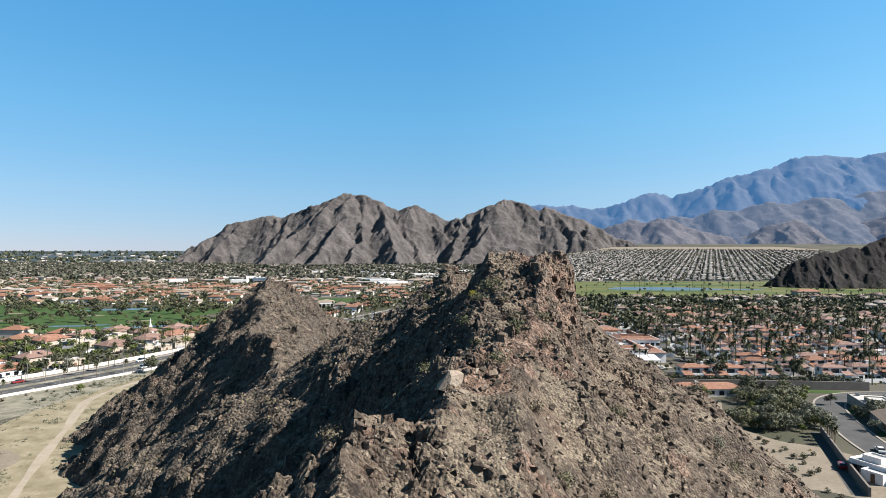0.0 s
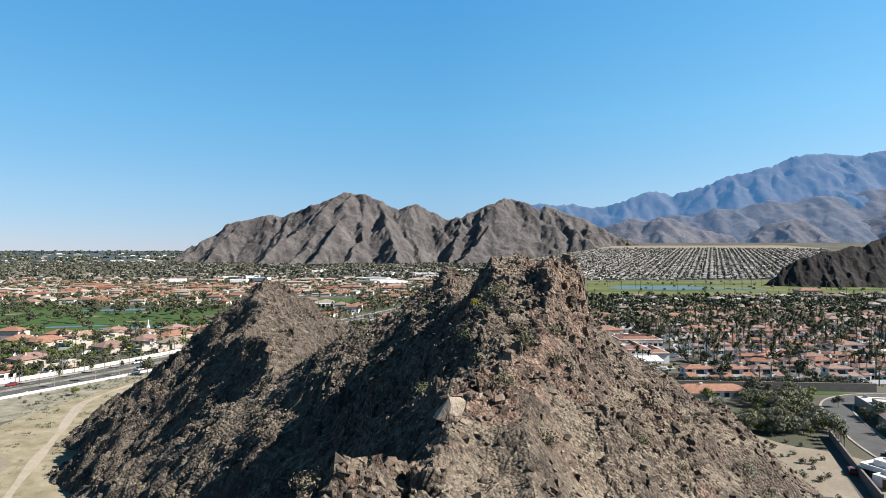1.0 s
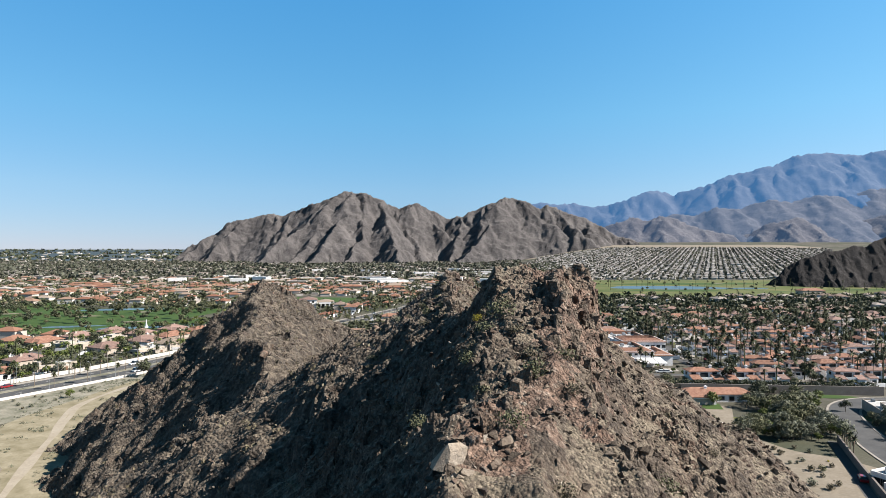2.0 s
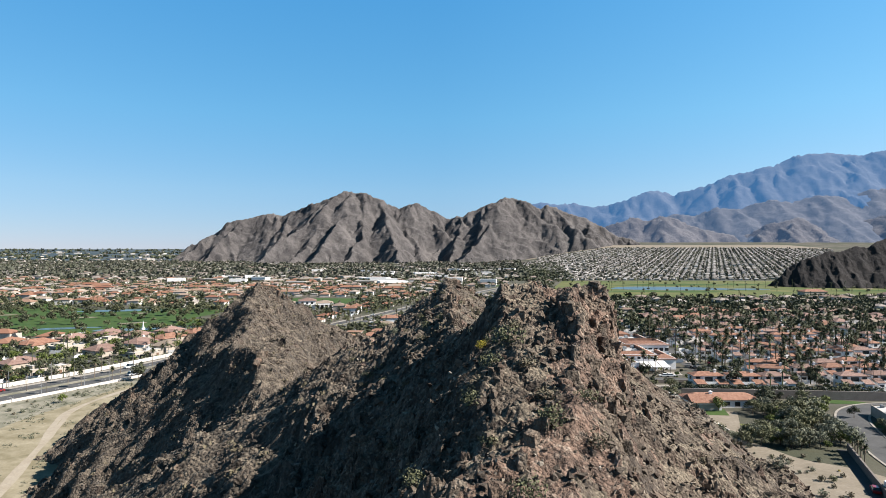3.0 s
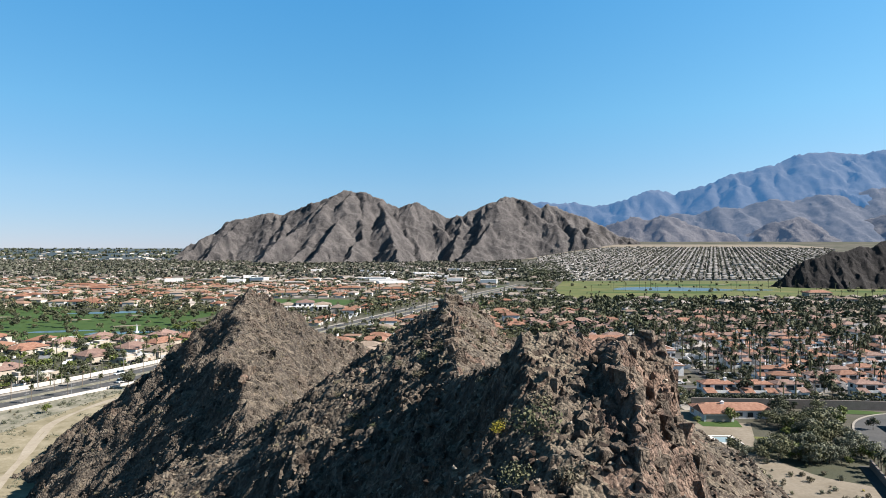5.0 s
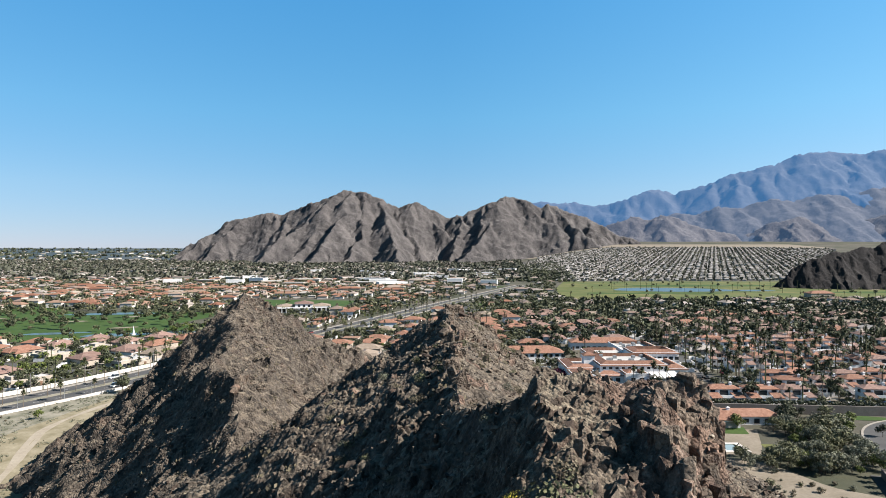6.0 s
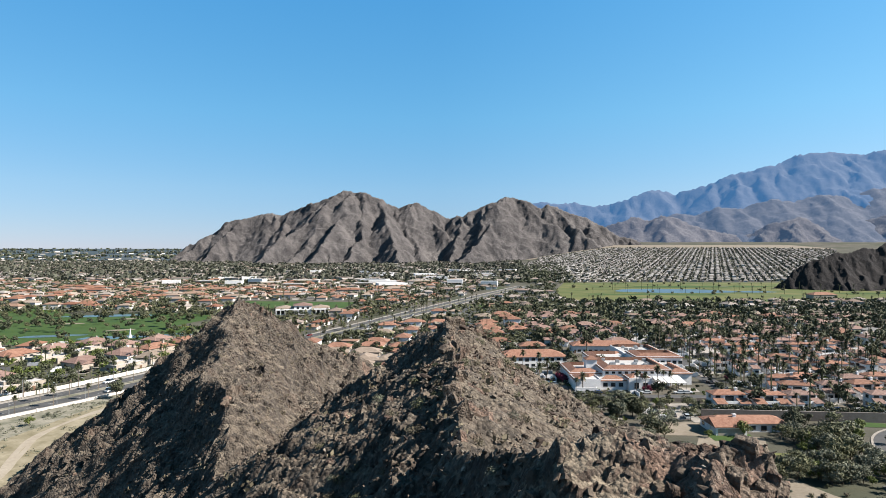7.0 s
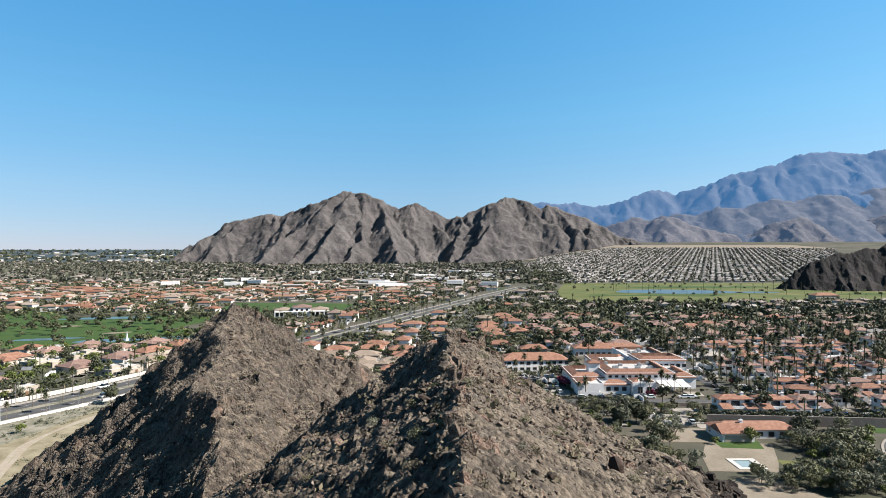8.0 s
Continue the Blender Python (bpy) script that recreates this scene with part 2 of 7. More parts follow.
def hill_height(x, y):
    x, y = np.asarray(x, float), np.asarray(y, float)
    wander = ramp(y, 115, 150) * ramp(np.hypot(x + 57, y - 208), 4, 22)
    wx = x + layered(x / 7, y / 7, 2, 3) * 0.9 + layered(x / 24, y / 24, 3, 7) * 5.0 * wander
    wy = y + layered(x / 7 + 31, y / 7, 2, 5) * 0.9
    high, across = hill_form(wx, wy)
    rock = rockiness(x, y, high, across)
    blunt = 1 - 0.65 * np.exp(-(across / 2.2) ** 2)
    away = ramp(across, 2, 14)
    far = ramp(y, 110, 170)
    # the flank away from the morning sun is broken and ledgy
    west = ramp(np.interp(y, [c[1] for c in CRESTS[0]], [c[0] for c in CRESTS[0]]) - x, -0.5, 3.0) * (1 - far)
    flat = 1 - 0.85 * np.exp(-(((x - 5.2) / 3.7) ** 4) - ((y - 44.2) / 5.6) ** 4)
    h = high + (ridged(x / 13, y / 13, 3, 11) - 0.62) * (2.2 + 2.6 * far) * away
    h = h + layered(x / 4.2, y / 4.2, 3, 17) * (0.40 + 0.45 * far)
    sunny = 1 - 0.5 * ramp(x - np.interp(y, [c[1] for c in CRESTS[0]], [c[0] for c in CRESTS[0]]), 1.5, 4.0) * (1 - far)
    h = h + facets(x / 1.7, y / 1.7, 21, 0.6) * flat * sunny * (rock * (0.26 + 0.26 * far) + 0.30 * far + 0.20 * west) * blunt
    h = h + facets(x / 5.5, y / 5.5 + 9, 33, 0.9) * far * 0.35
    # ribs and runnels down the flanks
    h = h + (ridged((0.6 * x - 0.8 * y) / 5.0, (0.8 * x + 0.6 * y) / 15.0, 3, 51, 0.6) - 0.6) * 2.3 * far * away
    h = h + (ridged((y + 0.35 * x) / 3.4, x / 9.0, 3, 55, 0.6) - 0.6) * 1.15 * west * ramp(across, 1.0, 5.0)
    h = h + facets(x / 0.7 + 7, y / 0.7, 25, 0.9) * flat * sunny * (0.06 + 0.15 * rock + 0.13 * west + 0.16 * far) * (0.4 + 0.6 * blunt)
    h = h + facets(x / 0.33, y / 0.33 + 3, 29, 0.9) * (0.035 + 0.06 * rock + 0.04 * west)
    return h
# ---------------------------------------------------------------- building helpers
class Shape:
    """Corners and faces of one mesh, gathered piece by piece."""

    def __init__(self):
        self.v, self.f = [], []

    def add(self, verts, faces):
        n = len(self.v)
        self.v += [tuple(p) for p in verts]
        self.f += [tuple(i + n for i in f) for f in faces]
        return self

    def box(self, x0, x1, y0, y1, z0, z1):
        return self.add([(x0, y0, z0), (x1, y0, z0), (x1, y1, z0), (x0, y1, z0), (x0, y0, z1), (x1, y0, z1), (x1, y1, z1), (x0, y1, z1)],
                        [(3, 2, 1, 0), (4, 5, 6, 7), (0, 1, 5, 4), (1, 2, 6, 5), (2, 3, 7, 6), (3, 0, 4, 7)])

    def hip(self, x0, x1, y0, y1, z0, rise, thick=0.22, gable=False):
        """A hipped or gabled roof over a rectangle, along its longer side, with a fascia."""
        w, d = x1 - x0, y1 - y0
        run = 0.02 if gable else 0.5 * min(w, d)
        cx, cy = (x0 + x1) / 2, (y0 + y1) / 2
        if w >= d:
            a, b = (x0 + run, cy, z0 + thick + rise), (x1 - run, cy, z0 + thick + rise)
        else:
            a, b = (cx, y0 + run, z0 + thick + rise), (cx, y1 - run, z0 + thick + rise)
        base = [(x0, y0, z0), (x1, y0, z0), (x1, y1, z0), (x0, y1, z0)]
        eave = [(x, y, z + thick) for x, y, z in base]
        faces = [(3, 2, 1, 0), (0, 1, 5, 4), (1, 2, 6, 5), (2, 3, 7, 6), (3, 0, 4, 7)]
        if w >= d:
            faces += [(4, 5, 9, 8), (5, 6, 9), (6, 7, 8, 9), (7, 4, 8)]
        else:
            faces += [(4, 5, 8), (5, 6, 9, 8), (6, 7, 9), (7, 4, 8, 9)]
        return self.add(base + eave + [a, b], faces)

    def tube(self, points, radii, sides=6):
        rings = []
        for n, (q, r) in enumerate(zip(points, radii)):
            a, b = Vector(points[max(n - 1, 0)]), Vector(points[min(n + 1, len(points) - 1)])
            turn = (b - a).to_track_quat("Z", "Y").to_matrix()
            rings.append([Vector(q) + turn @ Vector((r * math.cos(2 * math.pi * k / sides), r * math.sin(2 * math.pi * k / sides), 0)) for k in range(sides)])
        verts = [p for ring in rings for p in ring]
        faces = [(i * sides + k, i * sides + (k + 1) % sides, (i + 1) * sides + (k + 1) % sides, (i + 1) * sides + k)
                 for i in range(len(rings) - 1) for k in range(sides)]
        faces += [tuple(reversed(range(sides))), tuple(range(len(verts) - sides, len(verts)))]
        return self.add(verts, faces)

    def mesh(self, name, material, smooth=False):
        me = bpy.data.meshes.new(name)
        me.from_pydata(self.v, [], self.f)
        me.materials.append(material)
        if smooth:
            me.polygons.foreach_set("use_smooth", [True] * len(me.polygons))
        return me


def part(name, shape, material, parent=None, label="", smooth=False, m=None):
    """Links a Shape (or a finished mesh) as one mesh object, under a thing or a part."""
    me = shape.mesh(name, material, smooth) if isinstance(shape, Shape) else shape
    ob = new(name, me)
    if parent is not None:
        ob.parent = parent
    if m is not None:
        ob.matrix_basis = m
    if label:
        ob["label"] = label
    return ob


def thing(name, label, category, group="", at=None):
    ob = new(name)
    ob.empty_display_size = 0.3
    if at is not None:
        ob.matrix_basis = at
    return tagged(ob, label, category, group)


def numpy_mesh(name, verts, faces, material, smooth=False):
    """A mesh from arrays; faces all of one size."""
    me = bpy.data.meshes.new(name)
    k = faces.shape[1]
    me.vertices.add(len(verts))
    me.vertices.foreach_set("co", np.ascontiguousarray(verts, dtype=np.float32).ravel())
    me.loops.add(faces.size)
    me.loops.foreach_set("vertex_index", np.ascontiguousarray(faces, dtype=np.int32).ravel())
    me.polygons.add(len(faces))
    me.polygons.foreach_set("loop_start", np.arange(len(faces), dtype=np.int32) * k)
    me.update(calc_edges=True)
    me.polygons.foreach_set("use_smooth", np.full(len(faces), smooth))
    me.materials.append(material)
    return me


def triangles(shape_or_mesh):
    """Corner and triangle arrays of a Shape."""
    v = np.array(shape_or_mesh.v, float)
    tris = [(f[0], f[k], f[k + 1]) for f in shape_or_mesh.f for k in range(1, len(f) - 1)]
    return v, np.array(tris, np.int32)


def strewn(name, kinds, places, turns, sizes, material, rng, lean=0.0, smooth=False):
    """Many pieces in one mesh: each a kind from kinds, turned about z (and leaning), scaled in x, y, z."""
    pick = rng.integers(0, len(kinds), len(places))
    all_v, all_f, n = [], [], 0
    for k, (v, f) in enumerate(kinds):
        at = np.nonzero(pick == k)[0]
        if not len(at):
            continue
        c, s = np.cos(turns[at]), np.sin(turns[at])
        w = v[None] * sizes[at][:, None, :]
        if lean:
            a = rng.normal(0, lean, (2, len(at)))
            w = w + np.stack([w[:, :, 2] * a[0][:, None], w[:, :, 2] * a[1][:, None], w[:, :, 0] * -a[0][:, None] + w[:, :, 1] * -a[1][:, None]], -1)
        x = w[:, :, 0] * c[:, None] - w[:, :, 1] * s[:, None]
        y = w[:, :, 0] * s[:, None] + w[:, :, 1] * c[:, None]
        w = np.stack([x, y, w[:, :, 2]], -1) + places[at][:, None, :]
        all_v.append(w.reshape(-1, 3))
        all_f.append((f[None] + (np.arange(len(at)) * len(v))[:, None, None] + n).reshape(-1, 3))
        n += len(at) * len(v)
    return new(name, numpy_mesh(name, np.concatenate(all_v), np.concatenate(all_f), material, smooth))


def ribbon(points, widths, z, thick=0.0, lift=None):
    """A strip along a line of (x, y), with upright edges if thick."""
    pts = [Vector((x, y)) for x, y in points]
    s = Shape()
    rows = []
    for n, q in enumerate(pts):
        u = (pts[min(n + 1, len(pts) - 1)] - pts[max(n - 1, 0)]).normalized()
        side = Vector((-u.y, u.x))
        w = widths[n] if isinstance(widths, (list, tuple)) else widths
        up = float(ground_height(q.x, q.y)) if lift else 0.0
        rows.append((q + side * w / 2, q - side * w / 2, up))
    verts = []
    for a, b, up in rows:
        verts += [(a.x, a.y, z + up), (b.x, b.y, z + up), (a.x, a.y, z + up - thick), (b.x, b.y, z + up - thick)]
    faces = []
    for n in range(len(rows) - 1):
        i, j = 4 * n, 4 * n + 4
        faces += [(i, i + 1, j + 1, j)]
        if thick:
            faces += [(i + 2, i, j, j + 2), (i + 1, i + 3, j + 3, j + 1)]
    if thick:
        e = 4 * (len(rows) - 1)
        faces += [(0, 2, 3, 1), (e, e + 1, e + 3, e + 2)]
    return s.add(verts, faces)


def offset_line(points, d):
    """The line set off to its left by d."""
    out = []
    pts = [Vector(q) for q in points]
    for n, q in enumerate(pts):
        u = (pts[min(n + 1, len(pts) - 1)] - pts[max(n - 1, 0)]).normalized()
        out.append((q.x - u.y * d, q.y + u.x * d))
    return out


def finer(points, step):
    out = []
    for (ax, ay), (bx, by) in zip(points, points[1:]):
        n = max(1, round(math.hypot(bx - ax, by - ay) / step))
        out += [(ax + (bx - ax) * k / n, ay + (by - ay) * k / n) for k in range(n)]
    return out + [points[-1]]


def rounded(points, rounds=2):
    """Cuts the corners of an open line."""
    for _ in range(rounds):
        out = [points[0]]
        for (ax, ay), (bx, by) in zip(points, points[1:]):
            out += [(ax * .75 + bx * .25, ay * .75 + by * .25), (ax * .25 + bx * .75, ay * .25 + by * .75)]
        points = out + [points[-1]]
    return points


def blob(cx, cy, rx, ry, seed, z, turn=0.0, n=40, uneven=0.22):
    """A flat patch with a wavering edge."""
    r = random.Random(seed)
    a1, a2, a3 = (r.uniform(0, 6.28) for _ in range(3))
    verts = []
    for k in range(n):
        a = 2 * math.pi * k / n
        w = 1 + uneven * (0.5 * math.sin(2 * a + a1) + 0.35 * math.sin(3 * a + a2) + 0.25 * math.sin(5 * a + a3))
        x, y = rx * w * math.cos(a), ry * w * math.sin(a)
        verts.append((cx + x * math.cos(turn) - y * math.sin(turn), cy + x * math.sin(turn) + y * math.cos(turn), z))
    return Shape().add(verts, [tuple(range(n))])


# ground that is taken: circles (x, y, r) in cells of 20 m
taken = {}


def claim(x, y, r):
    for ix in range(int((x - r) // 20), int((x + r) // 20) + 1):
        for iy in range(int((y - r) // 20), int((y + r) // 20) + 1):
            taken.setdefault((ix, iy), []).append((x, y, r))


def claim_box(x0, x1, y0, y1, r=4.0):
    for x in np.arange(x0, x1 + r, r * 1.2):
        for y in np.arange(y0, y1 + r, r * 1.2):
            claim(min(x, x1), min(y, y1), r)


def claim_line(points, r):
    for x, y in finer(points, r):
        claim(x, y, r)


def is_free(x, y, r=1.0, foot=1.0):
    for ix in range(int((x - r) // 20), int((x + r) // 20) + 1):
        for iy in range(int((y - r) // 20), int((y + r) // 20) + 1):
            for a, b, q in taken.get((ix, iy), ()):
                if (a - x) ** 2 + (b - y) ** 2 < (q + r) ** 2:
                    return False
    if -130 < x < 110 and -50 < y < 290:
        return float(hill_form(np.array([x]), np.array([y]))[0][0]) < -foot
    return True
# ---------------------------------------------------------------- the land
def grid_object(name, xs, ys, heights, material, smooth=False):
    """A sheet over the lines xs and ys."""
    nx, ny = len(xs), len(ys)
    gx, gy = np.meshgrid(xs, ys)
    verts = np.stack([gx, gy, heights], -1).reshape(-1, 3)
    i = (np.arange(ny - 1)[:, None] * nx + np.arange(nx - 1)[None]).ravel()
    quads = np.stack([i, i + 1, i + 1 + nx, i + nx], -1)
    me = bpy.data.meshes.new(name)
    me.vertices.add(len(verts))
    me.vertices.foreach_set("co", verts.ravel())
    me.loops.add(quads.size)
    me.loops.foreach_set("vertex_index", quads.ravel())
    me.polygons.add(len(quads))
    me.polygons.foreach_set("loop_start", np.arange(len(quads)) * 4)
    me.update(calc_edges=True)
    me.validate()
    me.polygons.foreach_set("use_smooth", np.full(len(quads), smooth))
    me.materials.append(material)
    return new(name, me)


def graded(stops):
    """Lines from place to place: (start, step) ..., (end, _)."""
    out = []
    for (a, s), (b, _) in zip(stops, stops[1:]):
        n = max(1, round((b - a) / s))
        out += [a + (b - a) * k / n for k in range(n)]
    return np.array(out + [stops[-1][0]])


def ground_height(x, y):
    """The valley floor: flat, with a fan rising to the mountains and a far plain bent up to fit the camera's horizon.
    """
    x, y = np.asarray(x, float), np.asarray(y, float)
    side = ramp(x - 0.12 * y, -150, 420)
    fan = np.clip(y - 1180, 0, None) * 0.046 * side
    plain = ramp(y, 2300, 4900) * 54 * (1 - side) + ramp(y, 2500, 4900) * 30 * side
    return np.minimum(fan, 85) + plain


gx = graded([(-4700, 220), (-900, 45), (900, 220), (4700, 0)])
gy = graded([(-1500, 300), (0, 60), (900, 50), (2700, 130), (4900, 0)])
mx, my = np.meshgrid(gx, gy)
floor_paint = Paint("valley_floor", 0.95)
p = floor_paint
c = p.mix(p.steps(p.noise(0.02, 5), (0.40, 0.0), (0.60, 1.0)), (0.15, 0.13, 0.10), (0.085, 0.080, 0.058))
c = p.mix(p.steps(p.noise(0.006, 3), (0.44, 0.0), (0.58, 0.75)), c, (0.052, 0.062, 0.030))
c = p.mix(p.steps(p.noise(0.25, 4), (0.5, 0.0), (0.68, 0.5)), c, (0.085, 0.08, 0.042))
c = p.mix(0.4, c, p.steps(p.noise(1.1, 5), (0.3, 0.45), (0.7, 1.0)), "MULTIPLY")
p.colour(c).bump(p.noise(1.4, 5), 0.2)
ground = grid_object("ground", gx, gy, ground_height(mx, my), p.mat, True)
tagged(ground, "pale desert valley floor with dry scrub and dust", "ground", kind="structure")

# the plain towards the horizon, its blue haze painted as a faint glow
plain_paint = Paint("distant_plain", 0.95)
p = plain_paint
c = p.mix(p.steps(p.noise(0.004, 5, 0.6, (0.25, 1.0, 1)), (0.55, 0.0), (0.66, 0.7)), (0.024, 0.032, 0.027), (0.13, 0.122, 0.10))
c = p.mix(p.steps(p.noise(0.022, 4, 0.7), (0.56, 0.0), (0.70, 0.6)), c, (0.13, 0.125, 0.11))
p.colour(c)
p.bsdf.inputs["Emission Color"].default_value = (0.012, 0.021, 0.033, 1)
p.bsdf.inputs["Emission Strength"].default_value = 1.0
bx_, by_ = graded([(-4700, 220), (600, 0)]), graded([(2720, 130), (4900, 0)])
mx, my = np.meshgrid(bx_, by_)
tagged(grid_object("backdrop_plain", bx_, by_, ground_height(mx, my) + 1.5, p.mat, True), "distant wooded plain, blue with painted haze", "plain", kind="structure")

# The rocky hill
def hill_sheet(name, hx, hy, label, material=hill_rock):
    mx, my = np.meshgrid(hx, hy)
    ob = tagged(grid_object(name, hx, hy, np.maximum(hill_height(mx, my), -3.0), material), label, "hill", kind="structure")
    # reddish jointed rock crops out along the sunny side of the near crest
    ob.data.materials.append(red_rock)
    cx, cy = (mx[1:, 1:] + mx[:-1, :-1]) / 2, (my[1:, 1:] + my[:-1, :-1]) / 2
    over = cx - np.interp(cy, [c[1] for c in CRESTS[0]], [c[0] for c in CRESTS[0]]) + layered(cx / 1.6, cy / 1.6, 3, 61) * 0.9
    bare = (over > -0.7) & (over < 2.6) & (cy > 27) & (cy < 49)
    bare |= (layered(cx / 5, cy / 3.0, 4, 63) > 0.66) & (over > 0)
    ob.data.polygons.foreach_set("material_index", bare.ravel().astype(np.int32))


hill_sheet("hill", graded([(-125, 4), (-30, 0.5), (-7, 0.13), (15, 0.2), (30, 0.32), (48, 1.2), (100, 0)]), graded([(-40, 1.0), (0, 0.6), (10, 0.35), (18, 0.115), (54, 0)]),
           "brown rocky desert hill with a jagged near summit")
hill_sheet("hill_ridge", graded([(-125, 0.95), (-50, 0.7), (-16, 0.31), (15, 0.5), (30, 1.1), (100, 0)]), graded([(54, 0.29), (112, 0.5), (230, 1.1), (280, 0)]),
           "brown rocky ridge with two pointed summits", ridge_rock)


def mountain_paint(name, dark, mid, pale, scale, glow=None, relief=6.0):
    p = Paint(name, 0.95)
    c = p.mix(p.steps(p.noise(scale, 6, 0.65), (0.38, 0.0), (0.64, 1.0)), dark, mid)
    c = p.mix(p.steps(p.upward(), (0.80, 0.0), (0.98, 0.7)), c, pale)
    c = p.mix(0.5, c, p.steps(p.noise(scale * 7, 5, 0.7), (0.32, 0.35), (0.66, 1.0)), "MULTIPLY")
    fine = p.noise(scale * 24, 5, 0.75)
    c = p.mix(0.5, c, p.steps(fine, (0.36, 0.35), (0.60, 1.0)), "MULTIPLY")
    p.colour(c).bump(p.math("ADD", p.noise(scale * 5, 8, 0.72), p.math("MULTIPLY", fine, 0.45)), relief * 1.15, 1.0)
    # distance haze, painted as an even bluish emission over the rock
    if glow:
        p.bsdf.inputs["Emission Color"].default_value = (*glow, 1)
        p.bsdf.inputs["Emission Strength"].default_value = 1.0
    return p.mat


def mountain(name, crest, xs, ys, floor_z, spacing, material, seed, label, along=0.55, flank=0.72, rough=1.0, kind="structure"):
    """A range under a crest of (x, y, z): spurs run down from it towards the camera and branch, with sharp gullies between."""
    r = random.Random(seed)
    lines = [(crest, flank * 1.1)]

    def run(x, y, z, course, steep, side):
        """One spur downhill from a point; returns its line."""
        n = 7
        length = max((z - floor_z + 6) / steep, 10)
        pts, bend = [(x, y, z)], r.uniform(-0.25, 0.25)
        for k in range(1, n + 1):
            t = k / n
            course_k = course + bend * t + r.gauss(0, 0.13)
            x, y = x + math.sin(course_k) * length / n, y - math.cos(course_k) * length / n
            drop = (1 - t) ** 1.12 * (1 + (0.10 * r.uniform(-1, 1) if k < n else 0))
            pts.append((x, y, floor_z - 6 + (pts[0][2] - floor_z + 6) * min(drop, 0.97)))
        lines.append((pts, side))
        return pts
    for (ax, ay, az), (bx, by, bz) in zip(crest, crest[1:]):
        n = max(1, round(math.hypot(bx - ax, by - ay) / spacing))
        for k in range(n):
            t = (k + r.uniform(0.1, 0.9)) / n
            z = az + (bz - az) * t
            if z < floor_z + 12:
                continue
            tilt = math.atan2(bz - az, bx - ax)
            main = run(ax + (bx - ax) * t, ay + (by - ay) * t, z - 2, r.gauss(0, 0.30) - 0.2 * tilt, along * r.uniform(0.85, 1.25), flank * r.uniform(0.9, 1.2))
            turn = 1 if r.random() < 0.5 else -1
            for i in range(1, len(main) - 1):
                for side in (turn,) if r.random() < 0.85 else ():
                    (px, py, pz), (qx, qy, qz) = main[i], main[i + 1]
                    u = r.random()
                    way = math.atan2(qx - px, py - qy)
                    run(px + (qx - px) * u, py + (qy - py) * u, pz + (qz - pz) * u - 1, way + side * r.uniform(0.55, 1.05), along * r.uniform(1.2, 1.7), flank * r.uniform(1.0, 1.35))
                turn = -turn
    mx, my = np.meshgrid(xs, ys)
    wave = spacing * 0.8
    wx = mx + layered(mx / wave, my / wave, 4, seed, 0.55) * wave * 0.17
    wy = my + layered(mx / wave + 9.7, my / wave, 4, seed + 7, 0.55) * wave * 0.17
    high = np.full(mx.shape, floor_z - 14.0)
    for pts, slope in lines:
        for (ax, ay, az), (bx, by, bz) in zip(pts, pts[1:]):
            reach = (max(az, bz) - floor_z + 14) / (slope * 0.8) + wave * 0.4
            c0, c1 = np.searchsorted(xs, (min(ax, bx) - reach, max(ax, bx) + reach))
            r0, r1 = np.searchsorted(ys, (min(ay, by) - reach, max(ay, by) + reach))
            if c0 >= c1 or r0 >= r1:
                continue
            gx_, gy_ = wx[r0:r1, c0:c1], wy[r0:r1, c0:c1]
            ux, uy = bx - ax, by - ay
            t = np.clip(((gx_ - ax) * ux + (gy_ - ay) * uy) / (ux * ux + uy * uy), 0, 1)
            d = np.hypot(gx_ - ax - t * ux, gy_ - ay - t * uy)
            high[r0:r1, c0:c1] = np.maximum(high[r0:r1, c0:c1], az + (bz - az) * t - slope * d * (1 - 0.12 * np.clip(d / spacing, 0, 1)))
    up = ramp(high, floor_z, floor_z + 50)
    high = high + (ridged(wx / (wave * 0.5), wy / (wave * 0.5), 5, seed + 30, 0.55) - 0.62) * spacing * 0.11 * rough * (0.25 + 0.75 * up)
    return tagged(grid_object(name, xs, ys, high, material, True), label, "mountain", kind=kind)


def view_fitted(stops, away, depth, seed, eye_z=62.0, eye_y=33.0):
    """Crest points fitted to the camera's view, from bearings (right, up; thousandths of the way), at a distance that
    wanders by depth.
    """
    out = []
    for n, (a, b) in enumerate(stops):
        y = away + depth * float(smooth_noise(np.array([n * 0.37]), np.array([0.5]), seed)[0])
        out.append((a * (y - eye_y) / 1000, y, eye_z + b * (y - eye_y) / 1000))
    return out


mid_crest = view_fitted([(-440, -25), (-423, -13), (-405, 2), (-392, 10), (-370, 15), (-362, 26), (-343, 41), (-329, 46), (-307, 48), (-271, 56), (-256, 52), (-227, 65), (-196, 74), (-173, 84),
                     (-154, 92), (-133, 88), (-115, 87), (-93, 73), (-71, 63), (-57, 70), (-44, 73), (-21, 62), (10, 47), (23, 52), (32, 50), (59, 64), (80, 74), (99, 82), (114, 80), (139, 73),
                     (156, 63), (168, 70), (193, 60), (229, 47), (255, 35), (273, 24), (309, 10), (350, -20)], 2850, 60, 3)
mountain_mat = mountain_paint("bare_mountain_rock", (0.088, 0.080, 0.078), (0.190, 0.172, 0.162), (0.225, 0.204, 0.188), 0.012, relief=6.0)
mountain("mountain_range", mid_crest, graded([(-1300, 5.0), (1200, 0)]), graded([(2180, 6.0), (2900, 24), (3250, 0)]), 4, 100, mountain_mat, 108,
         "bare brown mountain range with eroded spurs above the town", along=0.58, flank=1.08)

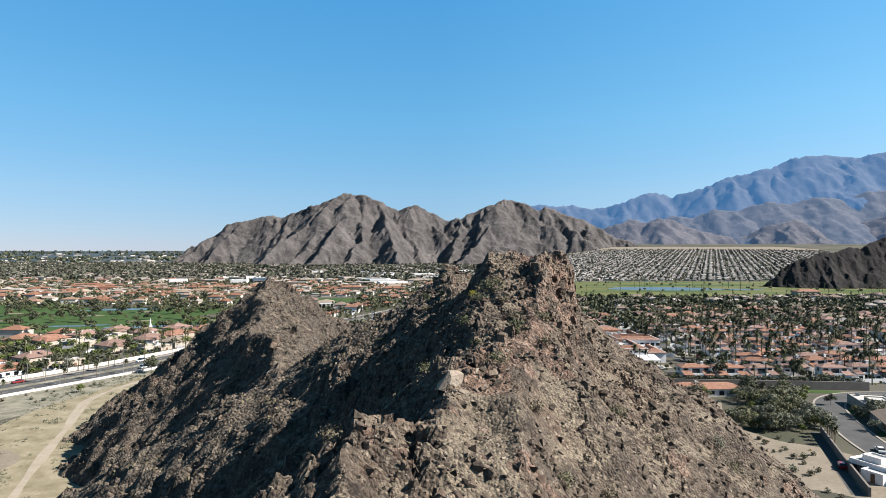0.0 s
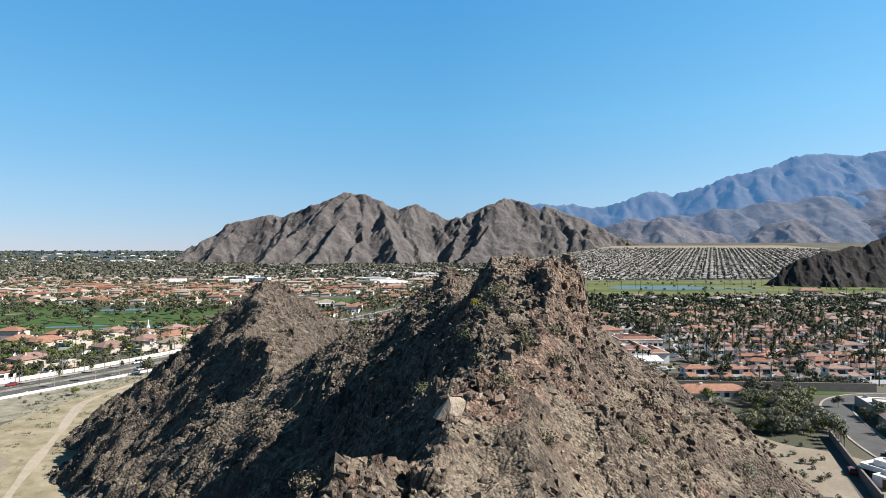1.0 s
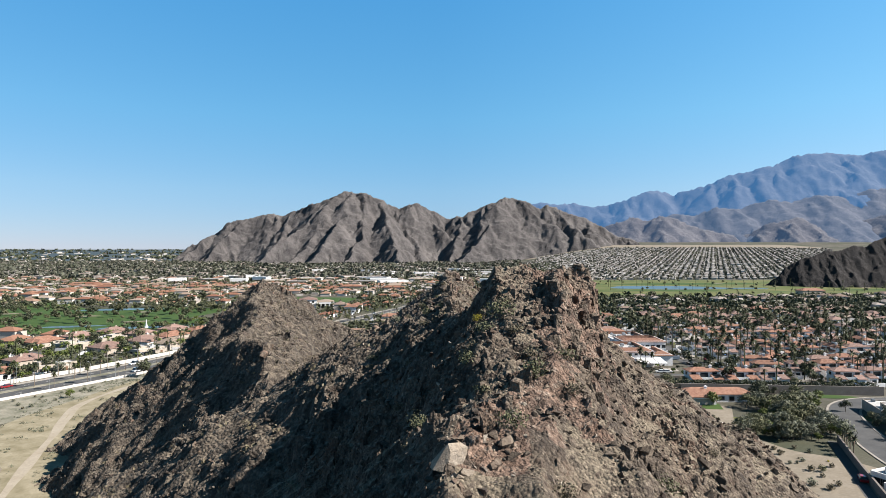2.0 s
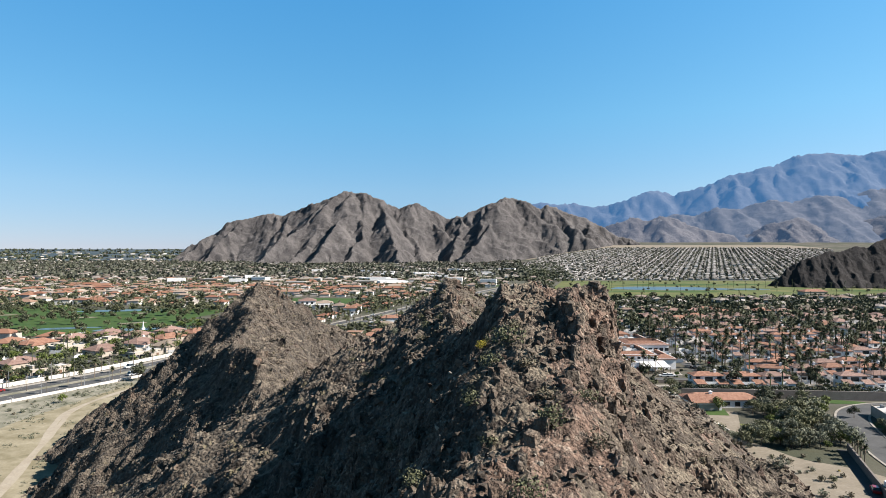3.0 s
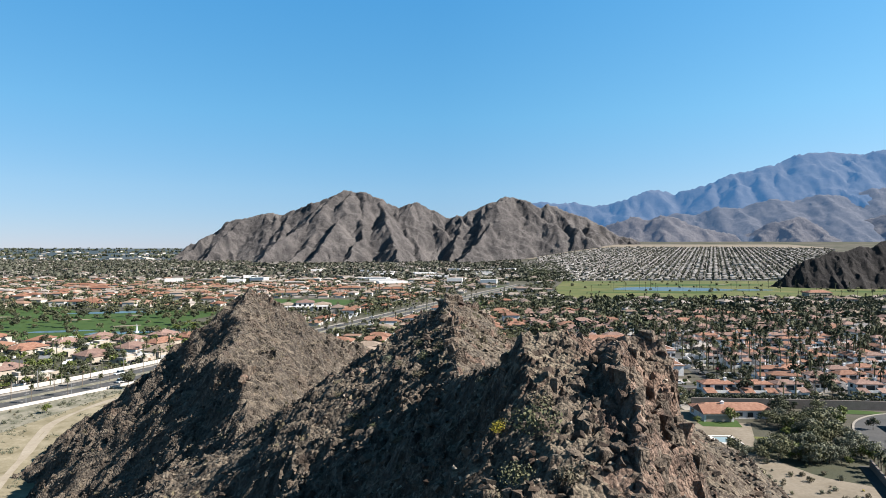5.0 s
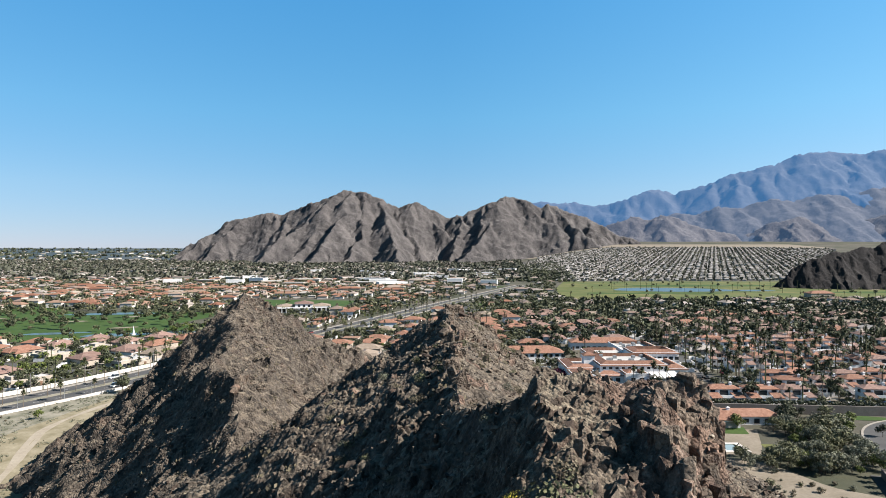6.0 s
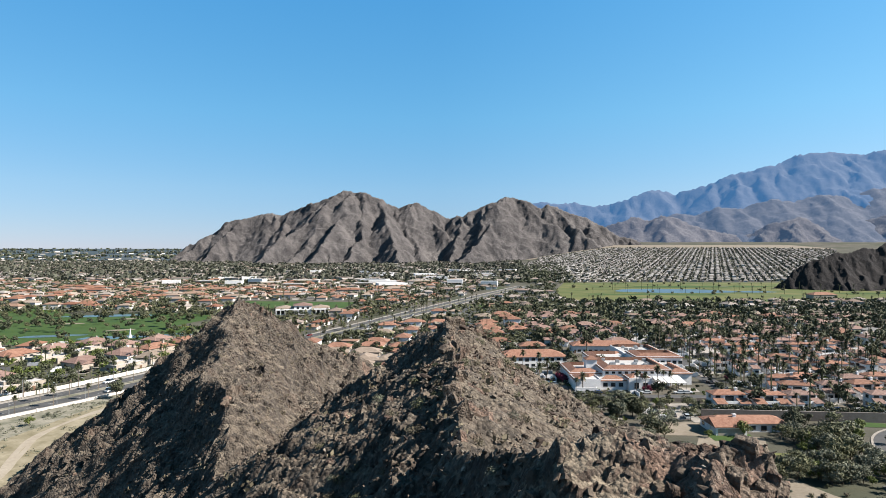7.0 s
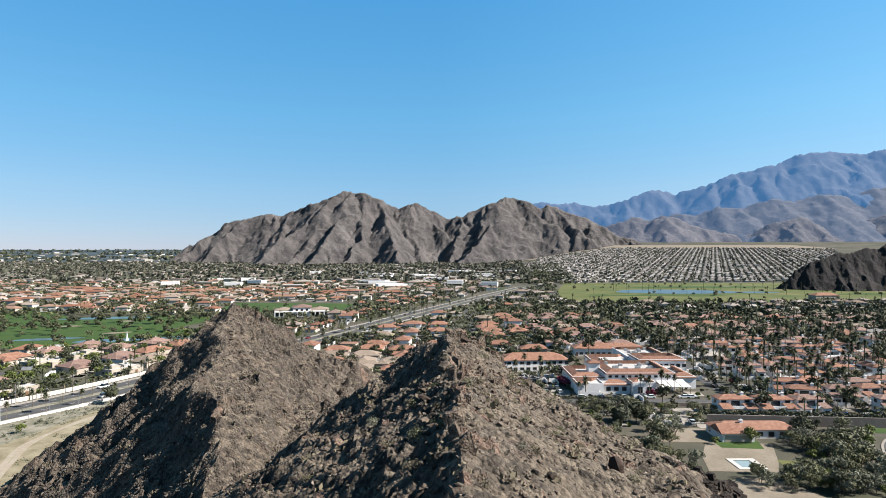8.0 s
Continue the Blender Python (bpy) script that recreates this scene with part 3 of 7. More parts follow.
low_crest = view_fitted([(235, 5), (262, 36), (280, 42), (300, 50), (327, 45), (345, 52), (371, 47), (407, 32), (443, 26), (470, 20), (480, 22), (515, 38), (550, 46), (568, 51), (586, 42),
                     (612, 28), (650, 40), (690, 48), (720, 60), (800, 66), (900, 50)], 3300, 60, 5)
# faint blue emission stands in for haze over the foothills
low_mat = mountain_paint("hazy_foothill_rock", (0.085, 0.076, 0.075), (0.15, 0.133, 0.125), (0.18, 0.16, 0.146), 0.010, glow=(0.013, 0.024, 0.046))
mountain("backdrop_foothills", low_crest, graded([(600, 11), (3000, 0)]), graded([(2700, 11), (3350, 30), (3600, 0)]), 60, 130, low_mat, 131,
         "low foothills with painted haze in front of the high mountains", along=0.46, flank=0.80)

far_crest = view_fitted([(90, 50), (126, 68), (153, 75), (172, 70), (211, 72), (238, 66), (270, 70), (300, 80), (327, 92), (345, 93), (367, 86), (398, 95), (430, 107), (460, 117), (497, 126),
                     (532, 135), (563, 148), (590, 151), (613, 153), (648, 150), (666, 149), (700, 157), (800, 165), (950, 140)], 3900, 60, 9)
# stronger blue emission paints the haze on the highest range
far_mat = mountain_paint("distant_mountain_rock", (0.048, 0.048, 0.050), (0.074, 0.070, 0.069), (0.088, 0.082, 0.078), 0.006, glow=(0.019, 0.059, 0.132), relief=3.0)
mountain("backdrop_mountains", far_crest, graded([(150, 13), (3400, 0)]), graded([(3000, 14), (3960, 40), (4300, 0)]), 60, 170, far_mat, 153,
         "high mountains on the horizon, blue with painted haze", along=0.74, flank=1.0, rough=0.8)

grey_crest = view_fitted([(300, 20), (330, 42), (372, 56), (400, 52), (436, 66), (470, 62), (520, 78), (556, 74), (600, 86), (640, 82), (680, 94), (740, 98), (850, 104), (960, 90)], 3560, 50, 15)
# haze on this range is emission too, between the other two
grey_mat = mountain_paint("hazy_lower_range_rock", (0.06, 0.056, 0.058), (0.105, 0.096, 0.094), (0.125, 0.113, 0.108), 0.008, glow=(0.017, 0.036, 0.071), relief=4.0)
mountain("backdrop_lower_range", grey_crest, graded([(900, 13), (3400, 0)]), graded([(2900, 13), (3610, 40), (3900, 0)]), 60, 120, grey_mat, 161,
         "grey spurs with painted haze below the high mountains", along=0.46, flank=0.75)

knoll_crest = [(496, 985, 0), (516, 984, 12), (532, 988, 28), (556, 985, 42), (575, 982, 47), (592, 986, 55), (613, 985, 54), (638, 987, 63), (654, 984, 60), (668, 986, 69), (720, 985, 86), (860, 990, 98), (1000, 985, 60), (1150, 985, 5)]
# the knoll's shade is painted in: rock colour taken down to near black
shade_painted_mat = mountain_paint("dark_hill_rock", (0.022, 0.020, 0.021), (0.046, 0.040, 0.038), (0.06, 0.052, 0.046), 0.05, relief=1.5)
mountain("rocky_knoll", knoll_crest, graded([(480, 1.6), (760, 8), (1150, 0)]), graded([(890, 1.6), (1000, 6), (1060, 0)]), 0, 22, shade_painted_mat, 171,
         "dark rocky knoll with painted-in shade beside the golf course", along=0.95, flank=1.25)
# ---------------------------------------------------------------- town: roads, lawns, water, walls
asphalt = two_tone("asphalt", (0.080, 0.079, 0.077), (0.118, 0.115, 0.111), 0.15, 0.9, 0.02)
concrete = two_tone("pale_concrete", (0.32, 0.285, 0.24), (0.43, 0.39, 0.335), 0.3, 0.9, 0.02)
stucco = two_tone("white_stucco", (0.98, 0.95, 0.91), (1.12, 1.09, 1.04), 0.4, 0.9, 0.01, shift=0.12)
wall_stucco = two_tone("weathered_white_stucco", (0.62, 0.57, 0.50), (0.78, 0.73, 0.66), 0.25, 0.9, 0.02)
cream = two_tone("cream_stucco", (0.44, 0.375, 0.30), (0.55, 0.48, 0.395), 0.4, 0.9, 0.01, shift=0.15)
tan_wall = two_tone("tan_block_wall", (0.20, 0.172, 0.148), (0.26, 0.225, 0.195), 0.5, 0.95, 0.02)
lawn_mat = two_tone("watered_lawn", (0.038, 0.085, 0.014), (0.062, 0.108, 0.020), 0.06, 0.95, 0.03, fine=0.8)
rough_mat = two_tone("golf_rough", (0.075, 0.11, 0.024), (0.185, 0.175, 0.06), 0.022, 0.95, 0.03, fine=0.5)
sand_mat = two_tone("bare_sand", (0.235, 0.195, 0.14), (0.32, 0.27, 0.205), 0.12, 0.95, 0.05)
straw_mat = two_tone("dry_grass_flat", (0.23, 0.195, 0.115), (0.40, 0.345, 0.235), 0.16, 0.95, 0.06, fine=1.6)
scrub_mat = two_tone("scrub_flat", (0.36, 0.325, 0.25), (0.15, 0.15, 0.10), 0.16, 0.95, 0.06, fine=1.3)
dirt_mat = two_tone("packed_dirt", (0.38, 0.32, 0.235), (0.46, 0.40, 0.31), 0.2, 0.95, 0.03)


def water_paint(name, deep, rough=0.08):
    p = Paint(name, rough)
    p.colour(deep)
    p.bsdf.inputs["Specular IOR Level"].default_value = 0.5
    p.bump(p.noise(0.8, 3), 0.03, 0.25)
    return p.mat


water_mat = water_paint("pond_water", (0.10, 0.15, 0.17), 0.3)
pool_mat = water_paint("pool_water", (0.30, 0.36, 0.35))


def laid(name, shape, material, label, category, kind="structure"):
    return tagged(part(name, shape, material), label, category, kind=kind)


# The boulevard, from the near flat past the hill into the town
BOULEVARD = rounded([(-300, 40), (-240, 140), (-168, 266), (-147, 303), (-112, 395), (-76, 492), (-14, 662), (60, 860), (130, 1040)], 2)
laid("road", ribbon(finer(BOULEVARD, 12), 23, 0.06), asphalt, "grey asphalt boulevard with two carriageways", "road")
laid("median", ribbon(finer(BOULEVARD, 12), 3.4, 0.22, 0.25), scrub_mat, "planted median strip between the carriageways", "median")
for d in (11.6, -11.6):
    laid("pavement", ribbon(finer(offset_line(BOULEVARD, d), 12), 2.6, 0.20, 0.25), concrete, "pale concrete pavement beside the boulevard", "pavement")
claim_line(BOULEVARD, 15)
line_paint = two_tone("road_paint", (0.62, 0.61, 0.57), (0.72, 0.70, 0.66), 0.5, 0.8)
for d in (6.2, -6.2):
    dashes = Shape()
    lane = finer(offset_line(BOULEVARD, d), 4.5)
    for a, b in list(zip(lane, lane[1:]))[::2]:
        q = ribbon([a, ((a[0] + b[0]) / 2, (a[1] + b[1]) / 2)], 0.22, 0.075)
        dashes.add(q.v, q.f)
    laid("lane_marking", dashes, line_paint, "dashed white lane marking on asphalt", "lane marking", "stuff")
for d, h, w in ((15.4, 1.7, 0.3), (-14.6, 1.0, 0.4)):
    line = [q for q in finer(offset_line(BOULEVARD, d), 10) if q[1] > 30 and q[1] < 420]
    wall = laid("boundary_wall", ribbon(line, w, h, h + 0.2), wall_stucco, "long white stucco boundary wall beside the boulevard", "wall")
    posts = [q for q in line if q[1] < 420][::2]
    cap = Shape().box(-0.36, 0.36, -0.36, 0.36, 0, h + 0.22).mesh("pier", wall_stucco)
    for x, y in posts:
        part("pier", cap, None, wall, m=pose(x, y, 0, 0, 0, 60))

# The flat beside the hill
flat_edge = [q for q in offset_line(BOULEVARD, -15.5) if 20 < q[1] < 420]
laid("scrub_flat", ribbon(finer(offset_line(flat_edge, -17), 8), 34, 0.03), scrub_mat, "sandy flat with grey scrub beside the wall", "desert flat")
laid("dry_grass", blob(-104, 196, 34, 88, 5, 0.06, 0.16), straw_mat, "straw-coloured dry grass at the foot of the hill", "dry grass")
TRAIL = rounded([(-70, 85), (-92, 128), (-108, 168), (-120, 203), (-131, 224), (-133, 250), (-124, 285), (-104, 330)], 3)
laid("trail", ribbon(finer(TRAIL, 5), [2.4 + 0.8 * math.sin(k * 0.7) for k in range(len(finer(TRAIL, 5)))], 0.10), dirt_mat, "pale packed dirt trail winding along the hill", "trail")
laid("trail_branch", ribbon(finer(rounded([(-108, 168), (-118, 196), (-124, 214), (-131, 232)], 3), 5), 1.5, 0.09), dirt_mat, "narrow pale footpath over the dry grass", "trail")
laid("sand_pad", blob(-119, 164, 6.5, 10, 9, 0.12, 0.3, uneven=0.12), sand_mat, "round bare patch of pale sand", "sand")

# Golf course on the left and the pale one in the distance
LAWNS = ((-330, 520, 130, 95, 1, 0.2), (-235, 475, 70, 38, 2, 0.4), (-470, 600, 120, 90, 3, 0.0), (-420, 440, 90, 50, 14, 0.2))
for x, y, rx, ry, seed, turn in LAWNS:
    laid("fairway", blob(x, y, rx, ry, seed, 0.07 + seed * 0.006, turn), lawn_mat, "mown green golf fairway", "fairway")
laid("sports_field", Shape().add([(-228, 655, 0.06), (-104, 650, 0.06), (-96, 745, 0.06), (-236, 760, 0.06)], [(0, 1, 2, 3)]), lawn_mat, "flat dark green playing field", "field")
for x, y, rx, ry, seed in ((-222, 462, 26, 8, 1), (-272, 468, 20, 6, 2), (-300, 600, 40, 9, 3), (-186, 474, 14, 7, 4)):
    laid("pond", blob(x, y, rx, ry, seed + 30, 0.17, 0.25), water_mat, "still blue pond on the golf course", "pond")
    claim(x, y, max(rx, ry) * 0.9)
laid("golf_links", Shape().add([(140, 765, 0.06), (420, 735, 0.06), (900, 720, 0.06), (1100, 1000, 0.06), (1000, 1170, 0.06), (600, 1165, 0.06), (215, 1150, 0.06), (165, 950, 0.06)], [tuple(range(8))]),
     rough_mat, "pale green open golf links", "golf course")
for k, (x, y, rx, ry) in enumerate(((400, 1030, 130, 22), (700, 960, 130, 20), (290, 862, 90, 12), (640, 880, 120, 16))):
    laid("fairway", blob(x, y, rx, ry, 70 + k, 0.16, 0.05), lawn_mat, "mown green golf fairway", "fairway")
laid("lake", blob(328, 930, 84, 42, 81, 0.2, 0.0, uneven=0.16), water_mat, "long pale blue lake on the golf links", "lake")
laid("lake", blob(436, 912, 26, 17, 82, 0.2, 0.0), water_mat, "small blue lake on the golf links", "lake")
for k, (x, y) in enumerate(((-240, 500), (-205, 520), (-300, 540), (-350, 500), (-380, 560), (-270, 575), (500, 960), (620, 930), (450, 1040), (720, 1010))):
    laid("bunker", blob(x, y, 9, 4.5, 90 + k, 0.20, 0.4), sand_mat, "pale sand bunker", "bunker")

# The meadow patches between the suburbs
for k, (x, y, rx, ry) in enumerate(((-70, 905, 55, 26), (60, 700, 30, 16), (210, 560, 22, 12), (-150, 830, 60, 14), (30, 1000, 60, 18), (330, 640, 30, 10))):
    laid("lawn", blob(x, y, rx, ry, 110 + k, 0.06), lawn_mat, "green park lawn among the houses", "lawn")

# Streets on the right
CURVE = rounded([(270, 234), (190, 240), (162, 242), (146, 235), (136, 220), (129, 200), (122, 177), (118.5, 150), (116, 115)], 3)
laid("street", ribbon(finer(CURVE, 4), 9.0, 0.08), asphalt, "dark asphalt residential street curving past gardens", "street")
for d in (4.9, -4.9):
    laid("kerb", ribbon(finer(offset_line(CURVE, d), 4), 0.7, 0.20, 0.2), concrete, "pale concrete kerb", "kerb")
claim_line(CURVE, 6)
STREETS = [([(20, 290), (128, 287)], 9), ([(121, 280), (123, 330), (132, 420), (150, 560), (180, 760)], 8), ([(128, 318), (380, 330)], 6), ([(131, 372), (420, 388)], 6),
           ([(140, 440), (480, 455)], 7), ([(-60, 452), (128, 446)], 7), ([(-70, 545), (520, 545)], 7), ([(40, 290), (30, 330), (20, 452), (25, 700)], 7),
           ([(-40, 640), (560, 632)], 7), ([(250, 330), (275, 700)], 6), ([(380, 330), (400, 740)], 6), ([(-330, 395), (-175, 330)], 6), ([(-230, 330), (-300, 250)], 6)]
for n_, (line, w) in enumerate(STREETS):
    laid("street", ribbon(finer(rounded(line, 2), 8), w, 0.045 + 0.006 * n_), asphalt, "grey asphalt street between houses", "street")
    claim_line(line, w / 2 + 1.0)
laid("parking_lot", Shape().add([(24, 300, 0.075), (52, 298, 0.075), (52, 340, 0.075), (26, 342, 0.075)], [(0, 1, 2, 3)]), asphalt, "asphalt parking lot beside the white complex", "parking lot")
laid("driveway", Shape().add([(76, 254, 0.07), (92, 254, 0.07), (94, 268, 0.07), (74, 270, 0.07)], [(0, 1, 2, 3)]), concrete, "pale concrete driveway with parked cars", "driveway")
laid("patio", Shape().add([(74, 209, 0.05), (92.5, 207.5, 0.05), (97, 216, 0.05), (104, 233, 0.05), (95, 234.5, 0.05), (83, 233.5, 0.05), (77, 221, 0.05)], [tuple(range(7))]), sand_mat, "pale paved yard round a pool", "yard")
laid("side_yard", Shape().add([(68, 236, 0.045), (89, 234.5, 0.045), (89.5, 250, 0.045), (76, 253, 0.045), (69, 250, 0.045)], [tuple(range(5))]), sand_mat, "bare sandy side yard beside the long house", "yard")
laid("garden_lawn", Shape().add([(86.5, 229.5, 0.075), (99, 228, 0.075), (101, 236.5, 0.075), (86.5, 236.5, 0.075)], [(0, 1, 2, 3)]), lawn_mat, "small green lawn before the house", "lawn")
laid("garden_lawn", Shape().add([(96, 207, 0.075), (103, 206, 0.075), (103.5, 217, 0.075), (97.5, 218, 0.075)], [(0, 1, 2, 3)]), rough_mat, "worn lawn beside the pool", "lawn")
laid("desert_lot", blob(88, 168, 22, 34, 122, 0.04, 0.25, uneven=0.30), sand_mat, "sandy lot with low desert shrubs", "desert lot")
for x, y, rx, ry, sd in ((135.5, 186, 3, 7, 1), (144, 214, 4, 5, 2), (150, 247, 8, 3, 3), (128.5, 166, 2.5, 8, 4), (146, 262, 14, 3, 5)):
    laid("front_lawn", blob(x, y, rx, ry, 130 + sd, 0.09), lawn_mat, "bright green front lawn", "lawn")
claim_box(78, 102, 202, 236, 5)
claim_box(62, 120, 236, 250, 4)
claim_box(76, 94, 252, 268, 4)
claim_box(52, 128, 298, 392, 5)
claim_box(24, 52, 298, 342, 4)

# The retaining wall behind the long house, and the wall of the white house
laid("retaining_wall", ribbon([(93, 256), (126, 253), (170, 249)], 0.6, 3.4, 3.6), tan_wall, "tall dark tan retaining wall behind the house", "wall")
laid("yard_wall", ribbon([(96.5, 140), (105, 163), (115.5, 190)], 0.5, 2.2, 2.4), tan_wall, "tan block garden wall beside a painted shadow strip", "wall")
# asphalt-coloured strip painted in where the yard wall's shadow falls
laid("service_lane", ribbon([(94.5, 141), (103.5, 164), (114.5, 191)], 2.6, 0.07), asphalt, "dark strip painting in the shadow along the wall", "lane")
claim_line([(93, 256), (126, 253), (170, 249)], 2.0)
claim_line([(95, 140), (104, 163), (115, 190)], 4.0)

# Wall and verge along the street before the complex
laid("street_wall", ribbon([(18, 282.5), (70, 281.5), (116, 280.5)], 0.4, 1.5, 1.7), tan_wall, "low tan wall along the street", "wall")

# The pool
pool = thing("swimming_pool", "rectangular pool with pale deck and shallow water", "pool")
deck = Shape()
for a in ((82.6, 84.8, 211.6, 225.4), (92.2, 95.2, 211.6, 225.4), (84.8, 92.2, 211.6, 213.6), (84.8, 92.2, 223.4, 225.4)):
    deck.box(*a, 0, 0.22)
part("deck", deck, wall_stucco, pool)
basin = Shape().add([(84.8, 213.6, 0.2), (92.2, 213.6, 0.2), (92.2, 223.4, 0.2), (84.8, 223.4, 0.2), (84.8, 213.6, -1.2), (92.2, 213.6, -1.2), (92.2, 223.4, -1.2), (84.8, 223.4, -1.2)],
                    [(0, 1, 5, 4), (1, 2, 6, 5), (2, 3, 7, 6), (3, 0, 4, 7)])
part("basin", basin, stucco, pool)
part("water", Shape().add([(84.8, 213.6, 0.08), (92.2, 213.6, 0.08), (92.2, 223.4, 0.08), (84.8, 223.4, 0.08)], [(0, 1, 2, 3)]), pool_mat, pool, "shallow pale water")
pool.matrix_basis = Matrix.Translation((87, 214.5, 0)) @ Matrix.Diagonal((0.64, 0.64, 1, 1)) @ Matrix.Translation((-88.9, -218.5, 0))
# ---------------------------------------------------------------- town: buildings
def tile_paint(name, a, b):
    p = Paint(name, 0.85, world_space=False)
    c = p.mix(p.steps(p.noise(0.8, 5), (0.35, 0.0), (0.65, 1.0)), a, b)
    c = p.mix(0.45, c, p.steps(p.chance(), (0.0, 0.45), (1.0, 1.0)), "MULTIPLY")
    w = p.node("ShaderNodeTexWave", Scale=1.1, Distortion=0.6)
    p.link(p.at, w.inputs["Vector"])
    c = p.mix(0.30, c, p.steps(w.outputs["Fac"], (0.1, 0.5), (0.7, 1.0)), "MULTIPLY")
    p.colour(c).bump(w.outputs["Fac"], 0.06)
    return p.mat


tile_orange = tile_paint("terracotta_tile", (0.27, 0.128, 0.083), (0.39, 0.215, 0.145))
tile_pink = tile_paint("faded_pink_tile", (0.27, 0.165, 0.132), (0.36, 0.24, 0.195))
tile_tan = tile_paint("tan_tile", (0.29, 0.225, 0.168), (0.38, 0.30, 0.232))
roof_gravel = two_tone("white_gravel_roof", (0.55, 0.53, 0.50), (0.68, 0.66, 0.63), 0.6, 0.95, 0.02, world_space=False, shift=0.2)
frame_mat = two_tone("painted_frame", (0.34, 0.30, 0.26), (0.46, 0.42, 0.37), 0.8, 0.6, world_space=False)
door_mat = two_tone("wooden_door", (0.16, 0.09, 0.055), (0.22, 0.13, 0.08), 0.9, 0.6, world_space=False)
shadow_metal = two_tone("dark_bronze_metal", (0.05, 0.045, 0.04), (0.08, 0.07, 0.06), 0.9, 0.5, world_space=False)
machine_mat = two_tone("grey_machine_metal", (0.34, 0.35, 0.35), (0.48, 0.49, 0.49), 0.9, 0.5, world_space=False, shift=0.3)
glass_p = Paint("window_glass", 0.06, world_space=False)
glass_p.colour((0.025, 0.032, 0.038))
glass_p.bsdf.inputs["Specular IOR Level"].default_value = 0.6
glass_mat = glass_p.mat

frame_cache = {}


def window(parent, x, y, z, w, h, face, split=False):
    """A framed pane on a wall; face: degrees that its outside is turned from -y."""
    key = (w, h)
    if key not in frame_cache:
        t = 0.10
        f = Shape()
        rings = [(-w / 2 - t, w / 2 + t, -t, h + t, 0.02), (-w / 2 - t, w / 2 + t, -t, h + t, -0.07), (-w / 2, w / 2, 0.0, h, -0.07), (-w / 2, w / 2, 0.0, h, -0.02)]
        f.add([q for x0, x1, z0, z1, y_ in rings for q in ((x0, y_, z0), (x1, y_, z0), (x1, y_, z1), (x0, y_, z1))],
              [(4 * r_ + k, 4 * r_ + (k + 1) % 4, 4 * r_ + 4 + (k + 1) % 4, 4 * r_ + 4 + k) for r_ in range(3) for k in range(4)])
        one = f.mesh("window", frame_mat)
        f.f.append((12, 13, 14, 15))
        both = f.mesh("window", frame_mat)
        both.materials.append(glass_mat)
        both.polygons[len(f.f) - 1].material_index = 1
        frame_cache[key] = (one, Shape().box(-w / 2, w / 2, -0.035, -0.012, 0, h).mesh("pane", glass_mat), both)
    a, b, both = frame_cache[key]
    o = part("window", a if split else both, None, parent, m=pose(x, y, z, 0, 0, face))
    if split:
        part("pane", b, None, o)
    return o


def chimney(parent, x, y, z, material):
    s = Shape().box(x - 0.5, x + 0.5, y - 0.35, y + 0.35, z - 1.2, z + 1.3).box(x - 0.62, x + 0.62, y - 0.47, y + 0.47, z + 1.3, z + 1.5)
    s.box(x - 0.25, x + 0.25, y - 0.2, y + 0.2, z + 1.5, z + 1.75)
    return part("chimney", s, material, parent)


def villa(label, w, d, h, wall, tile, wing=0.0, storeys=1, stacks=1, seed=0, split=False, plain=False):
    """A house with tiled hip roofs; its front looks to -y. wing: how far a side wing comes forward."""
    r = random.Random(seed)
    ob = thing("house", label, "house", "houses of the town")
    body = Shape().box(-w / 2, w / 2, -d / 2, d / 2, -0.1, h)
    ww = w * 0.4
    if wing:
        body.box(-w / 2 + 0.2, -w / 2 + ww, -d / 2 - wing, -d / 2, -0.1, h - 0.15)
    part("wall", body, wall, ob)
    rise = 0.22 * d
    part("roof", Shape().hip(-w / 2 - 0.6, w / 2 + 0.6, -d / 2 - 0.6, d / 2 + 0.6, h, rise), tile, ob)
    if wing:
        part("wing_roof", Shape().hip(-w / 2 - 0.35, -w / 2 + ww + 0.5, -d / 2 - wing - 0.5, d * 0.1, h - 0.1, 0.2 * ww, gable=(seed % 2 == 0)), tile, ob)
    left = -w / 2 + ww if wing else -w / 2
    door_x = left + 1.4
    part("door", Shape().box(door_x - 0.55, door_x + 0.55, -d / 2 - 0.06, -d / 2 + 0.02, 0, 2.1), door_mat, ob)
    n = max(2, int((w / 2 - door_x) / 3.2))
    for k in range(0 if plain else storeys):
        for i in range(n):
            x = door_x + 2.4 + i * (w / 2 - door_x - 3.2) / max(n - 1, 1)
            window(ob, x, -d / 2, 0.5 + 2.9 * k if i % 2 else 0.9 + 2.9 * k, 1.8, 1.6 if i % 2 else 1.2, 0, split)
        window(ob, w / 2, -d * 0.15, 0.9 + 2.9 * k, 1.8, 1.2, 90)
        window(ob, -w / 2, d * 0.2, 0.9 + 2.9 * k, 1.8, 1.2, -90)
        if k:
            window(ob, door_x, -d / 2, 0.9 + 2.9 * k, 1.8, 1.2, 0)
    if plain:
        window(ob, w * 0.15, -d / 2, 0.6, 1.8, 1.6, 0)
        window(ob, w / 2, -d * 0.15, 0.9, 1.8, 1.2, 90)
    if wing:
        part("garage_door", Shape().box(-w / 2 + 0.9, -w / 2 + ww - 0.9, -d / 2 - wing - 0.05, -d / 2 - wing + 0.02, 0, 2.2), cream, ob)
    for k in range(0 if plain else stacks):
        chimney(ob, r.uniform(-0.3, 0.35) * w, r.uniform(-0.2, 0.25) * d, h + rise * 0.6, wall)
    return ob


